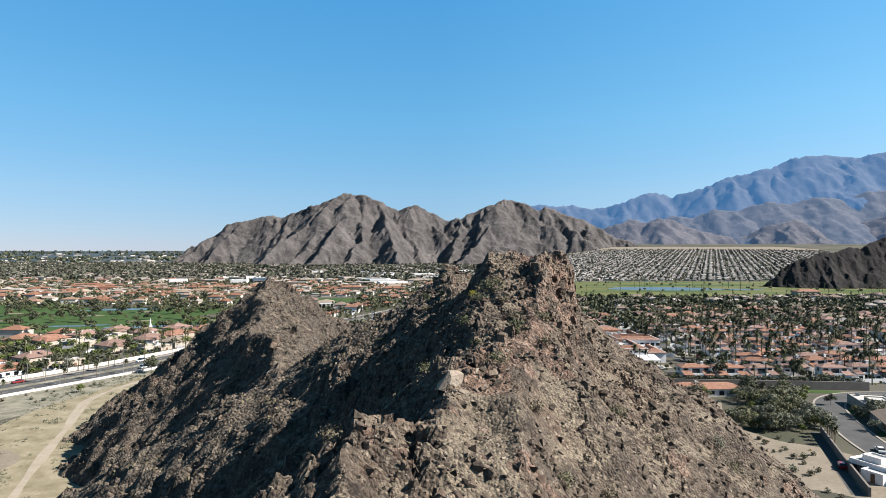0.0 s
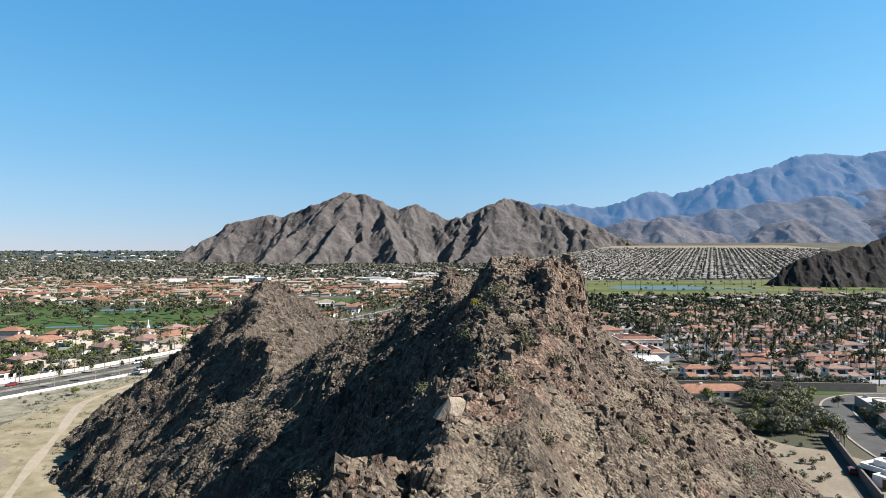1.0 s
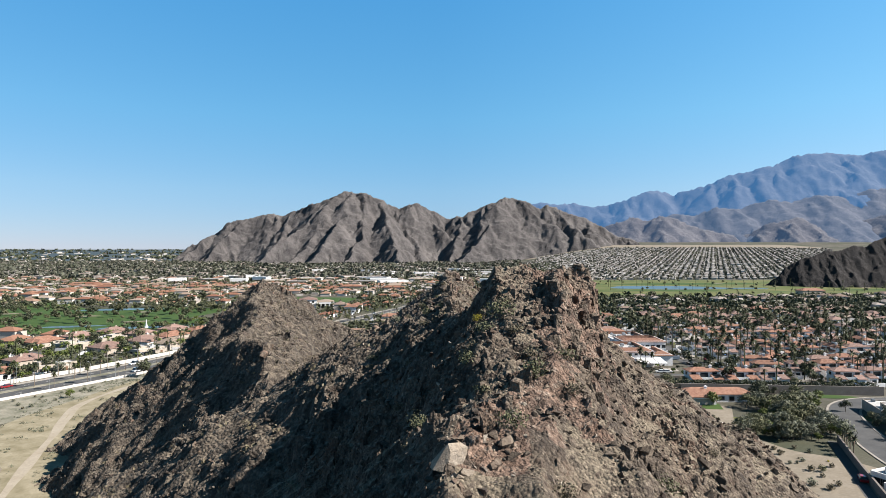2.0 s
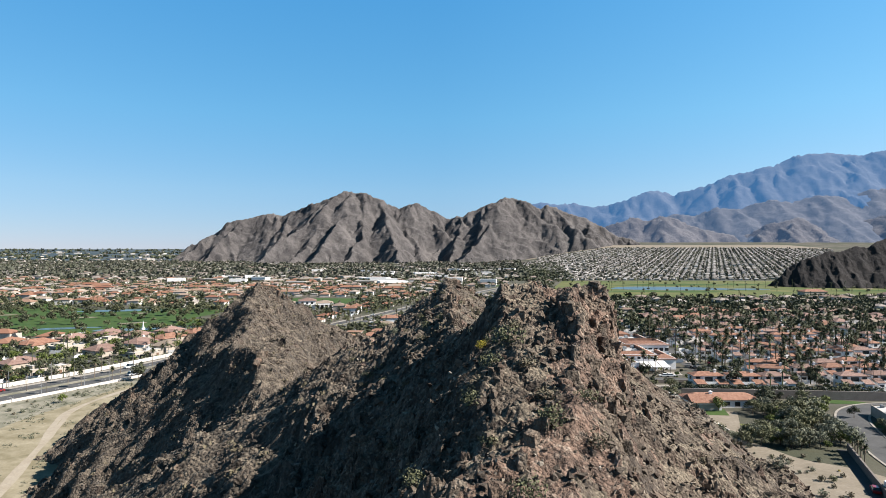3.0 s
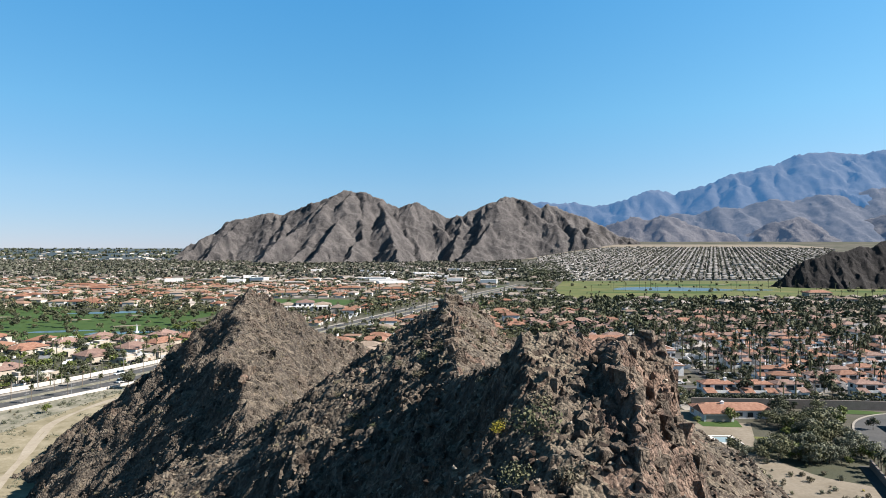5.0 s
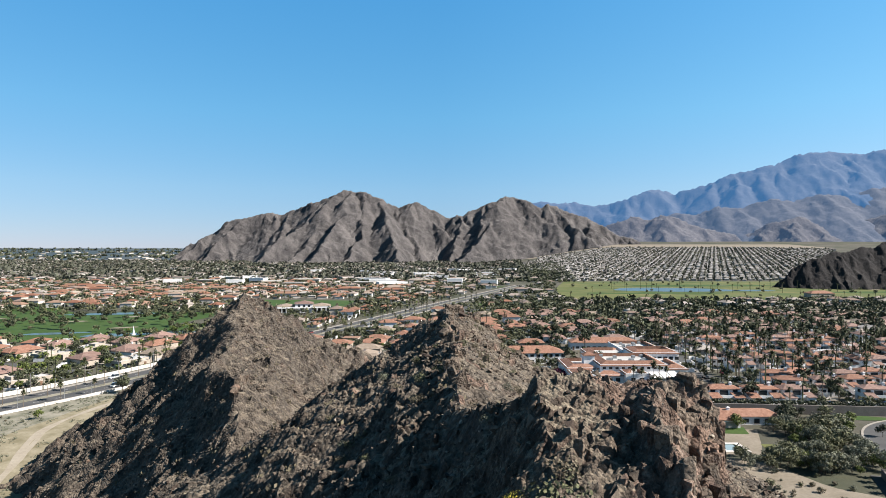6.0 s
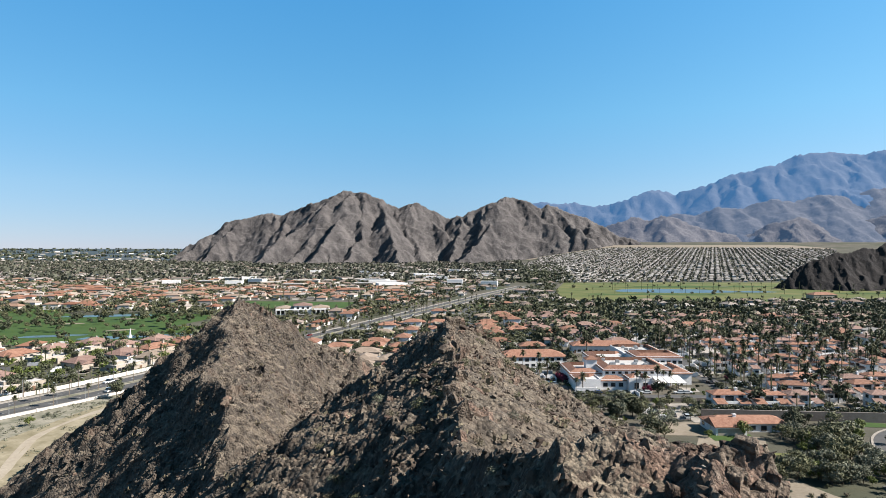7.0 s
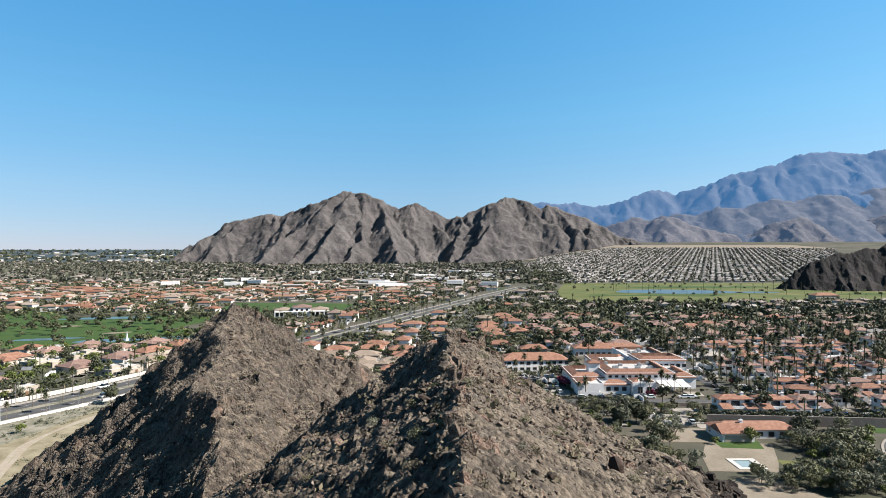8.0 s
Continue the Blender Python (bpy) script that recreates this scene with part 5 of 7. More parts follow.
# the wide town further off
n = 3400
fx, fy = rng_far.uniform(-2100, 900, n), 1180 + 1500 * rng_far.random(n) ** 1.2
ok = in_view(fx, fy) & ~((fx > 0.1 * fy + 20) & (fy > 1150))
fx, fy = fx[ok], fy[ok]
far_quarter("far_town", "far-off town houses in a haze of trees", fx, fy, rng_far.uniform(0, 3.1, len(fx)), ((15, 10, 3.2, 1.8), (18, 11, 3.4, 1.8), (28, 15, 5, 0.4)), far_pale)

n = 420
fx, fy = rng_far.uniform(-3300, 200, n), 2690 + 1200 * rng_far.random(n) ** 1.8
ok = in_view(fx, fy)
fx, fy = fx[ok], fy[ok]
far_quarter("horizon_town", "scattered pale buildings on the far plain", fx, fy, rng_far.uniform(0, 3.1, len(fx)), ((20, 13, 4, 1.5), (34, 18, 6, 0.4)), far_pale)

# the regular grid of small homes on the fan; lanes run away from the camera
GRID_TURN = math.radians(-23.2)


def grid_place(u, v):
    """u across the lanes, v along them, from the foot of the fan."""
    return 470 + u * math.cos(GRID_TURN) - v * math.sin(GRID_TURN), 1165 + u * math.sin(GRID_TURN) + v * math.cos(GRID_TURN)


hu, hv = [], []
for lane in np.arange(-640, 920, 28.0):
    for side in (-7.6, 7.6):
        for v in np.arange(-300, 1500, 15.5):
            hu.append(lane + side + rng_far.uniform(-1.0, 1.0)), hv.append(v + rng_far.uniform(-1.2, 1.2))
hu, hv = np.array(hu), np.array(hv)
gx_, gy_ = grid_place(hu, hv)


def on_fan(x, y):
    return in_view(x, y) & (y > 1165 + 0.02 * x) & (y < 2480) & (x > 0.11 * y + 40 + 60 * np.sin(y / 170)) & (x < 0.60 * y + 30)


ok = on_fan(gx_, gy_) & (rng_far.random(len(gx_)) > 0.16)
gx_, gy_, hv = gx_[ok], gy_[ok], hv[ok]
far_quarter("homes_grid", "regular rows of small pale homes on a slope", gx_, gy_, np.full(len(gx_), GRID_TURN), ((7.5, 12, 2.6, 1.2), (7, 11, 2.6, 1.1), (7.5, 13, 2.6, 1.3)), grid_roofs)
lane_shape = Shape()
for lane in np.arange(-640, 920, 28.0):
    pts = [grid_place(lane, v) for v in np.arange(-300, 1500, 40.0)]
    pts = [q for q in pts if on_fan(np.array([q[0]]), np.array([q[1]]))[0]]
    if len(pts) > 2:
        q = ribbon(pts, 9 if abs(lane - 25) < 40 else 4.5, 0.35, lift=True)
        lane_shape.add(q.v, q.f)
lane_mat = two_tone("pale_worn_asphalt", (0.30, 0.285, 0.26), (0.38, 0.36, 0.33), 0.1, 0.9)
tagged(part("grid_lanes", lane_shape, lane_mat), "straight pale lanes between the rows of homes", "lanes", kind="stuff")
fx_, fy_ = graded([(330, 60), (1500, 0)]), graded([(2440, 30), (2760, 0)])
mx, my = np.meshgrid(fx_, fy_)
tagged(grid_object("bare_fan", fx_, fy_, ground_height(mx, my) + 0.8, sand_mat, True), "bare pale slope above the homes", "slope", kind="structure")
# ---------------------------------------------------------------- plants
def leaf_paint(name, a, b, rough=0.75):
    p = Paint(name, rough)
    c = p.mix(p.steps(p.island(), (0.1, 0.0), (0.9, 1.0)), a, b)
    c = p.mix(0.35, c, p.steps(p.chance(), (0.0, 0.4), (1.0, 1.0)), "MULTIPLY")
    p.colour(c)
    p.bsdf.inputs["Subsurface Weight"].default_value = 0.0
    return p.mat


leaf_dark = leaf_paint("dark_leaves", (0.040, 0.047, 0.025), (0.100, 0.108, 0.055))
leaf_olive = leaf_paint("olive_leaves", (0.088, 0.092, 0.046), (0.185, 0.185, 0.092))
leaf_grey = leaf_paint("grey_green_leaves", (0.125, 0.134, 0.088), (0.235, 0.240, 0.165))
leaf_far = leaf_paint("dusty_far_leaves", (0.055, 0.060, 0.040), (0.12, 0.12, 0.082))
leaf_bright = leaf_paint("citrus_leaves", (0.075, 0.105, 0.020), (0.185, 0.215, 0.055))
leaf_palm = leaf_paint("palm_fronds", (0.035, 0.043, 0.020), (0.096, 0.104, 0.044))
leaf_dry = leaf_paint("dry_fronds", (0.192, 0.138, 0.090), (0.300, 0.228, 0.159))
leaf_pink = leaf_paint("bougainvillea", (0.144, 0.024, 0.048), (0.288, 0.042, 0.083))
leaf_brittle = leaf_paint("brittle_shrub", (0.120, 0.102, 0.062), (0.228, 0.192, 0.124))
leaf_yellow = leaf_paint("yellow_flowering_shrub", (0.30, 0.26, 0.03), (0.62, 0.50, 0.06))
bark = two_tone("bark", (0.11, 0.085, 0.06), (0.17, 0.135, 0.10), 1.2, 0.95, world_space=False)
palm_bark = two_tone("palm_bark", (0.16, 0.125, 0.09), (0.24, 0.19, 0.145), 1.2, 0.95, world_space=False)
twig_mat = two_tone("dry_twigs", (0.20, 0.165, 0.12), (0.30, 0.255, 0.19), 1.5, 0.95, world_space=False)


def leaf_cloud(rng, lobes, count, size):
    """Leaf sprays strewn through lobes (x, y, z, r): arrays of corners and triangles."""
    lobes = np.array(lobes, float)
    pick = rng.choice(len(lobes), count, p=lobes[:, 3] ** 2 / (lobes[:, 3] ** 2).sum())
    way = rng.normal(size=(count, 3))
    way /= np.linalg.norm(way, axis=1)[:, None]
    r = lobes[pick, 3] * rng.uniform(0.55, 1.05, count)
    at = lobes[pick, :3] + way * r[:, None] * (1, 1, 0.85)
    out = way + rng.normal(size=(count, 3)) * 0.38
    a = np.cross(out, rng.normal(size=(count, 3)))
    a /= np.linalg.norm(a, axis=1)[:, None]
    b = np.cross(out, a)
    b /= np.linalg.norm(b, axis=1)[:, None]
    s = size * rng.uniform(0.6, 1.4, count)[:, None]
    verts = np.stack([at - a * s, at - b * s * 0.7, at + a * s, at + b * s * 0.7], 1)
    n = np.arange(count)[:, None] * 4
    faces = np.concatenate([n + [[0, 1, 2]], n + [[0, 2, 3]]], 1).reshape(-1, 3)
    return verts.reshape(-1, 3), faces


def tree_kind(label, category, leaves, seed, height, spread, count, leaf_size, low=0.35):
    rng = np.random.default_rng(seed)
    ob = thing("tree", label, category, "trees of the town")
    lobes = []
    limbs = Shape()
    top = height * low
    limbs.tube([(0, 0, -0.2), (0.05, 0, top * 0.5), (0.1, 0.05, top)], [0.05 * height * 0.55, 0.04 * height * 0.5, 0.03 * height * 0.5], 6)
    for k in range(8):
        a = k * 2.4 + rng.uniform(-0.4, 0.4)
        d = spread * rng.uniform(0.25, 0.72)
        z = height * rng.uniform(low + 0.1, 0.82)
        lobes.append((d * math.cos(a), d * math.sin(a), z, spread * rng.uniform(0.30, 0.48)))
        if k < 5:
            limbs.tube([(0.1, 0.05, top * 0.9), (d * 0.5 * math.cos(a), d * 0.5 * math.sin(a), (top + z) * 0.5), (d * math.cos(a), d * math.sin(a), z)], [0.10, 0.07, 0.03], 5)
    lobes.append((0, 0, height * 0.8, spread * 0.45))
    v, f = leaf_cloud(rng, lobes, count, leaf_size)
    part("trunk", limbs, bark, ob)
    part("crown", numpy_mesh("crown", v, f, leaves), None, ob)
    return ob, (v, f)


def palm_kind(label, seed, height, fronds, reach, skirt=True, date=False):
    rng = random.Random(seed)
    ob = thing("palm_tree", label, "palm tree", "palms of the town")
    bend = rng.uniform(-0.5, 0.5)
    part("trunk", Shape().tube([(0, 0, -0.2), (bend * 0.3, 0, height * 0.4), (bend, 0.1, height)], [0.32 if date else 0.2, 0.24 if date else 0.14, 0.22 if date else 0.12], 7), palm_bark, ob)
    crown = Shape()

    def frond(shape, a, lift, length, width, droop):
        c, s = math.cos(a), math.sin(a)
        rows = []
        for k in range(5):
            t = k / 4
            d = length * t * (1 - 0.12 * t)
            z = length * (math.sin(lift) * t - droop * t * t)
            w = width * (0.35 + 1.1 * t - 1.35 * t * t)
            rows.append(((bend + d * c * math.cos(lift), 0.1 + d * s * math.cos(lift), height + z), w))
        v, f = [], []
        for (x, y, z), w in rows:
            v += [(x - s * w, y + c * w, z - 0.35 * w), (x, y, z), (x + s * w, y - c * w, z - 0.35 * w)]
        for k in range(4):
            f += [(3 * k, 3 * k + 1, 3 * k + 4, 3 * k + 3), (3 * k + 1, 3 * k + 2, 3 * k + 5, 3 * k + 4)]
        shape.add(v, f)
    for k in range(fronds):
        frond(crown, k * 2.399 + rng.uniform(-0.2, 0.2), rng.uniform(-0.25, 1.2) if date else rng.uniform(-0.8, 1.35), reach * rng.uniform(0.8, 1.1), reach * (0.15 if date else 0.185), rng.uniform(0.25, 0.5))
    part("crown", crown, leaf_palm, ob)
    if skirt:
        dry = Shape()
        for k in range(9):
            frond(dry, k * 2.399 + 0.5, rng.uniform(-1.2, -0.6), reach * 0.75, reach * 0.13, 0.3)
        part("dry_skirt", dry, leaf_dry, ob)
    return ob, triangles(crown)


def shrub_mesh(name, leaves, seed, r, h, count, size):
    rng = np.random.default_rng(seed)
    lobes = [(rng.uniform(-0.4, 0.4) * r, rng.uniform(-0.4, 0.4) * r, h * rng.uniform(0.35, 0.7), r * rng.uniform(0.45, 0.7)) for _ in range(4)]
    v, f = leaf_cloud(rng, lobes, count, size)
    v[:, 2] = np.maximum(v[:, 2], 0.02)
    return numpy_mesh(name, v, f, leaves), (v, f)


PALMS = [palm_kind("tall slender fan palm with a dense green crown", 1, 11.5, 44, 2.9), palm_kind("fan palm with a dry skirt under its crown", 2, 9.5, 44, 2.8),
         palm_kind("tall fan palm with a ragged crown", 3, 13.5, 42, 2.8), palm_kind("stout date palm with long feathery fronds", 4, 7.5, 36, 3.4, True, True)]
TREES = [tree_kind("broad dark green shade tree among houses", "tree", leaf_dark, 11, 7.5, 4.0, 760, 0.31), tree_kind("olive-green spreading tree among houses", "tree", leaf_olive, 12, 6.5, 3.8, 720, 0.29),
         tree_kind("grey-green desert tree with a loose crown", "tree", leaf_grey, 13, 6.0, 3.6, 720, 0.25), tree_kind("round bright green citrus tree", "tree", leaf_bright, 14, 4.2, 2.6, 560, 0.23, 0.25),
         tree_kind("tall dark eucalyptus with a high crown", "tree", leaf_dark, 15, 12.5, 3.8, 800, 0.36, 0.4), tree_kind("small dark evergreen tree among houses", "tree", leaf_dark, 16, 5.0, 2.6, 560, 0.25, 0.25)]
planted = {}
rng_plant = random.Random(23)


def plant(kind, x, y, scale=1.0, z=None):
    ob = kind[0]
    m = pose(x, y, float(ground_height(x, y)) if z is None else z, 0, 0, rng_plant.uniform(0, 360)) @ Matrix.Scale(scale, 4)
    planted[ob.name] = planted.get(ob.name, 0) + 1
    if planted[ob.name] == 1:
        ob.matrix_basis = m
        return ob
    twin = copy_thing(ob, m)
    twin.matrix_basis = m
    return twin


# palms in the boulevard's median and verges
for d, step, start in ((0.0, 17, 0), (13.0, 22, 8), (-12.6, 24, 4)):
    line = [q for q in finer(offset_line(BOULEVARD, d), step) if 190 < q[1] < 760]
    for x, y in line:
        plant(PALMS[rng_plant.choice((0, 1, 1))], x + rng_plant.uniform(-1, 1), y + rng_plant.uniform(-2, 2), rng_plant.uniform(0.55, 0.9))
# palms among the apartment houses, in clumps
palm_spots = 0
while palm_spots < 150:
    x, y = rng_plant.uniform(128, 400), rng_plant.uniform(262, 470)
    if x > 0.72 * y + 10 or smooth_noise(np.array([x / 22.0]), np.array([y / 22.0]), 5)[0] < -0.12 or not is_free(x, y, -6.5):
        continue
    plant(PALMS[rng_plant.choice((0, 0, 1, 2, 2))], x, y, rng_plant.uniform(0.7, 1.05))
    palm_spots += 1
for x, y, k, s in ((60, 299, 3, .9), (57, 297, 1, .6), (82, 296, 0, .75), (86, 296, 1, .8), (91, 297, 0, .9), (94, 298.5, 2, .62), (97, 298, 0, .7), (44, 316, 3, 1.0), (50, 330, 3, 1.0), (48, 342, 1, .9),
                   (112.2, 178, 3, .62), (113.6, 181.5, 3, .62), (115, 185, 3, .66), (116.6, 188.5, 3, .6), (40, 345, 0, .8), (35, 338, 1, .8), (20, 360, 0, .9)):
    plant(PALMS[k], x, y, s)

# garden trees round the long house and along the yard wall
for k in range(250):
    x, y = rng_plant.uniform(97, 150), rng_plant.uniform(190, 240)
    if is_free(x, y, 0.6) and x > 96 + (y < 205) * 4:
        plant(TREES[rng_plant.choice((2, 2, 3, 1, 2, 1, 3, 3))], x, y, rng_plant.uniform(0.55, 1.05))
for k in range(80):
    x, y = rng_plant.uniform(44, 80), rng_plant.uniform(205, 286)
    if is_free(x, y, 1.0, -3.0):
        plant(TREES[rng_plant.choice((1, 0, 5, 1, 2))], x, y, rng_plant.uniform(0.5, 0.9), max(0.0, float(hill_height(np.array([x]), np.array([y]))[0])))
for k in range(34):
    x, y = rng_plant.uniform(40, 118), rng_plant.uniform(268, 279.5)
    plant(TREES[rng_plant.choice((2, 1, 3, 5))], x, y, rng_plant.uniform(0.4, 0.75))
for k in range(34):
    plant(TREES[rng_plant.choice((3, 3, 2, 1, 2))], rng_plant.uniform(83, 108), rng_plant.uniform(194, 207.5), rng_plant.uniform(0.5, 0.85))
for k in range(60):
    x, y = rng_plant.uniform(60, 82), rng_plant.uniform(222, 262)
    if is_free(x, y, 0.5, -4.0):
        plant(TREES[rng_plant.choice((1, 0, 5, 0, 2))], x, y, rng_plant.uniform(0.6, 1.1), max(0.0, float(hill_height(np.array([x]), np.array([y]))[0])))
for x, y, k, s in ((98, 234.5, 3, 1.15), (117, 238, 0, .95), (119, 243, 0, 1.0), (114, 233, 2, .9), (86, 233, 3, .6), (88, 253, 1, .8), (80, 251, 2, .8), (97, 254, 5, .45), (112, 252.5, 5, .45), (72, 258, 1, .9),
                   (72, 246, 2, 1.0), (76, 240, 2, .9), (69, 238, 1, 1.0), (128, 250, 5, .7), (134, 246, 1, .8), (140, 225, 0, .6), (137, 205, 5, .6)):
    plant(TREES[k], x, y, s)

# trees among the near houses
near_trees = 0
tries = 0
while near_trees < 95 and tries < 6000:
    tries += 1
    y = rng_plant.uniform(215, 560)
    x = rng_plant.uniform(-0.72 * y - 10, 0.72 * y + 10)
    if x < -70 and y < 420:
        near = min(math.hypot(x - a, y - b) for a, b in near_line)
        if near < 18 or near > 140:
            continue
    elif y < 262 or x < -120:
        continue
    if is_free(x, y, -3.2, 4):
        plant(TREES[rng_plant.choice((0, 0, 1, 4, 5, 3, 0, 2))], x, y, rng_plant.uniform(0.6, 1.1))
        near_trees += 1
# far trees and palms, joined
rng_green = np.random.default_rng(31)


def far_grove(name, label, x, y, leaves, crowns, low, high):
    kinds = []
    for seed, (w, h, n, s) in enumerate(crowns):
        r = np.random.default_rng(200 + seed)
        kinds.append(leaf_cloud(r, [(0, 0, h * 0.55, w * 0.62), (w * 0.35, 0.1, h * 0.42, w * 0.42), (-w * 0.3, w * 0.25, h * 0.45, w * 0.45)], n, s))
    size = rng_green.uniform(low, high, (len(x), 1)) * np.ones((1, 3))
    ob = strewn(name, kinds, np.stack([x, y, ground_height(x, y)], -1), rng_green.uniform(0, 6.28, len(x)), size, leaves, rng_green)
    return tagged(ob, label, "trees", kind="stuff")


def grove(name, label, x, y, kinds, leaves, low, high):
    size = rng_green.uniform(low, high, (len(x), 1)) * np.ones((1, 3))
    crowns = []
    for k in kinds:
        v, f = TREES[k][1]
        v = v[: len(v) // 4 * 4].reshape(-1, 4, 3)
        v = v[: int(len(v) * 0.27)]
        mid = v.mean(1, keepdims=True)
        crowns.append(((mid + (v - mid) * 1.85).reshape(-1, 3), f[: len(v) * 2]))
    ob = strewn(name, crowns, np.stack([x, y, ground_height(x, y)], -1), rng_green.uniform(0, 6.28, len(x)), size, leaves, rng_green)
    return tagged(ob, label, "trees", kind="stuff")


def spread(n, x0, x1, y0, y1, power=1.0):
    y = y0 + (y1 - y0) * rng_green.random(n) ** power
    x = x0 + (x1 - x0) * rng_green.random(n)
    ok = in_view(x, y)
    return x[ok], y[ok]


def off_golf(x, y):
    g = ((x > 0.16 * y + 14) & (y > 740)) | ((x > -240) & (x < -95) & (y > 645) & (y < 762))
    g |= (((x + 340) / 170) ** 2 + ((y - 520) / 100) ** 2 < 1)
    return ~g


x, y = rng_green.normal(-310, 120, 270), rng_green.normal(520, 66, 270)
ok = in_view(x, y, 8) & np.array([is_free(a, b, 2) for a, b in zip(x, y)])
x, y = x[ok], y[ok]
grove("golf_trees", "tall dark trees along the fairways", x[::2], y[::2], (0, 4, 4), leaf_dark, 0.5, 1.05)
grove("golf_olive_trees", "olive trees along the fairways", x[1::2], y[1::2], (1, 4, 0), leaf_olive, 0.5, 0.95)
gl = np.array(near_line)
pick_, off_ = rng_green.integers(0, len(gl), 520), rng_green.uniform(19, 130, 520)
lines_ = {d: np.array(offset_line(near_line, float(d))) for d in range(10, 140, 10)}
x = np.array([lines_[int(o // 10 * 10)][k][0] for k, o in zip(pick_, off_)]) + rng_green.uniform(-13, 13, 520)
y = np.array([lines_[int(o // 10 * 10)][k][1] for k, o in zip(pick_, off_)]) + rng_green.uniform(-13, 13, 520)
ok = in_view(x, y, 8) & np.array([is_free(a, b, -6.0) and np.hypot(gl[:, 0] - a, gl[:, 1] - b).min() > 19 for a, b in zip(x, y)])
x, y = x[ok], y[ok]
grove("garden_trees", "dark garden trees between the white houses", x[::2], y[::2], (0, 5, 3), leaf_dark, 0.5, 0.95)
grove("garden_olive_trees", "green garden trees between the white houses", x[1::2], y[1::2], (1, 3, 5), leaf_bright, 0.5, 0.9)
ROUND = ((4.2, 7.5, 20, 1.3), (3.4, 6.0, 18, 1.2), (3.0, 9.5, 18, 1.2))
x, y = spread(1400, 118, 420, 258, 460)
ok = np.array([is_free(a, b, -5.6) for a, b in zip(x, y)]) & (smooth_noise(x / 30, y / 30, 15) > -0.35)
x, y = x[ok][:430], y[ok][:430]
grove("courtyard_trees", "dark shade trees between the apartment houses", x[::2], y[::2], (0, 5, 4), leaf_dark, 0.45, 0.85)
grove("courtyard_olive_trees", "olive shade trees between the apartment houses", x[1::2], y[1::2], (1, 3, 5), leaf_olive, 0.42, 0.8)
x, y = spread(2600, -90, 70, 325, 490)
ok = np.array([is_free(a, b, -6.3) for a, b in zip(x, y)]) & (np.abs(x - street_x(y)) > 20)
x, y = x[ok][:420], y[ok][:420]
grove("quarter_trees", "dark trees between the terracotta houses", x[::2], y[::2], (0, 5, 4), leaf_dark, 0.45, 0.85)
grove("quarter_olive_trees", "olive trees between the terracotta houses", x[1::2], y[1::2], (1, 3, 5), leaf_olive, 0.4, 0.8)
x, y = spread(2600, 60, 420, 1120, 1900)
ok = (x > 0.06 * y) & (x < 0.13 * y + 90)
far_grove("fan_foot_trees", "dark trees at the foot of the fan", x[ok], y[ok], leaf_dark, ((6, 8, 9, 2.6), (5, 7, 8, 2.3)), 0.5, 1.1)
x, y = spread(3000, 60, 620, 425, 745)
ok = np.array([is_free(a, b, -5.6) for a, b in zip(x, y)]) & (np.abs(x - street_x(y)) > 23) & off_golf(x, y)
far_grove("pink_suburb_trees", "dense dark trees between the pink roofs", x[ok], y[ok], leaf_dark, ROUND, 0.55, 1.15)
x, y = spread(17000, -900, 900, 440, 1180)
ok = off_golf(x, y)
x, y = x[ok], y[ok]
ok = np.array([is_free(a, b, -5.2) for a, b in zip(x, y)]) & (np.abs(x - street_x(y)) > 23)
half = rng_green.random(ok.sum()) < 0.6
far_grove("suburb_trees", "dark green trees between the suburban roofs", x[ok][half], y[ok][half], leaf_dark, ROUND, 0.5, 1.1)
far_grove("suburb_olive_trees", "olive trees between the suburban roofs", x[ok][~half], y[ok][~half], leaf_olive, ROUND, 0.45, 0.95)
x, y = spread(17000, -2100, 900, 1180, 2700, 1.1)
ok = ~((x > 0.11 * y + 30) & (y > 1160))
far_grove("plain_trees", "dark tree belts on the far plain", x[ok], y[ok], leaf_far, ((8, 9, 8, 3.4), (6, 8, 7, 2.9)), 0.6, 1.2)
x, y = spread(5200, -3400, 300, 2690, 4600, 1.2)
ok = layered(x / 400, y / 160, 3, 44) > 0.05
far_grove("horizon_trees", "dark tree belts towards the horizon", x[ok], y[ok], leaf_dark, ((13, 10, 5, 6.0), (10, 9, 5, 5.0)), 0.6, 1.3)
x, y = spread(1500, -1500, 760, 1900, 2190, 1.0)
ok = ~((x > 0.11 * y + 30) & (y > 1160))
far_grove("foothill_trees", "dark tree belt at the foot of the mountains", x[ok], y[ok], leaf_dark, ((9, 8, 10, 3.2), (7, 7, 9, 2.8)), 0.6, 1.1)
# between the rows of homes
hu2, hv2 = np.meshgrid(np.concatenate([np.arange(-640, 920, 28.0) + 14, np.arange(-640, 920, 28.0) + 3.5, np.arange(-640, 920, 28.0) - 3.5]), np.linspace(-290, 1480, 130))
hu2, hv2 = hu2.ravel(), hv2.ravel()
x, y = grid_place(hu2 + rng_green.uniform(-1.5, 1.5, len(hu2)), hv2 + rng_green.uniform(-7, 7, len(hu2)))
ok = on_fan(x, y)
far_grove("grid_trees", "dark trees and hedges between the rows of homes", x[ok], y[ok], leaf_far, ((3.4, 5.6, 6, 2.2), (2.8, 4.6, 6, 2.0)), 0.5, 1.4)
x, y = spread(260, 170, 900, 770, 1160)
far_grove("links_trees", "scattered trees on the golf links", x[::2], y[::2], leaf_olive, ((4.2, 6.5, 70, 0.9), (3.4, 5.5, 60, 0.8)), 0.5, 1.0)


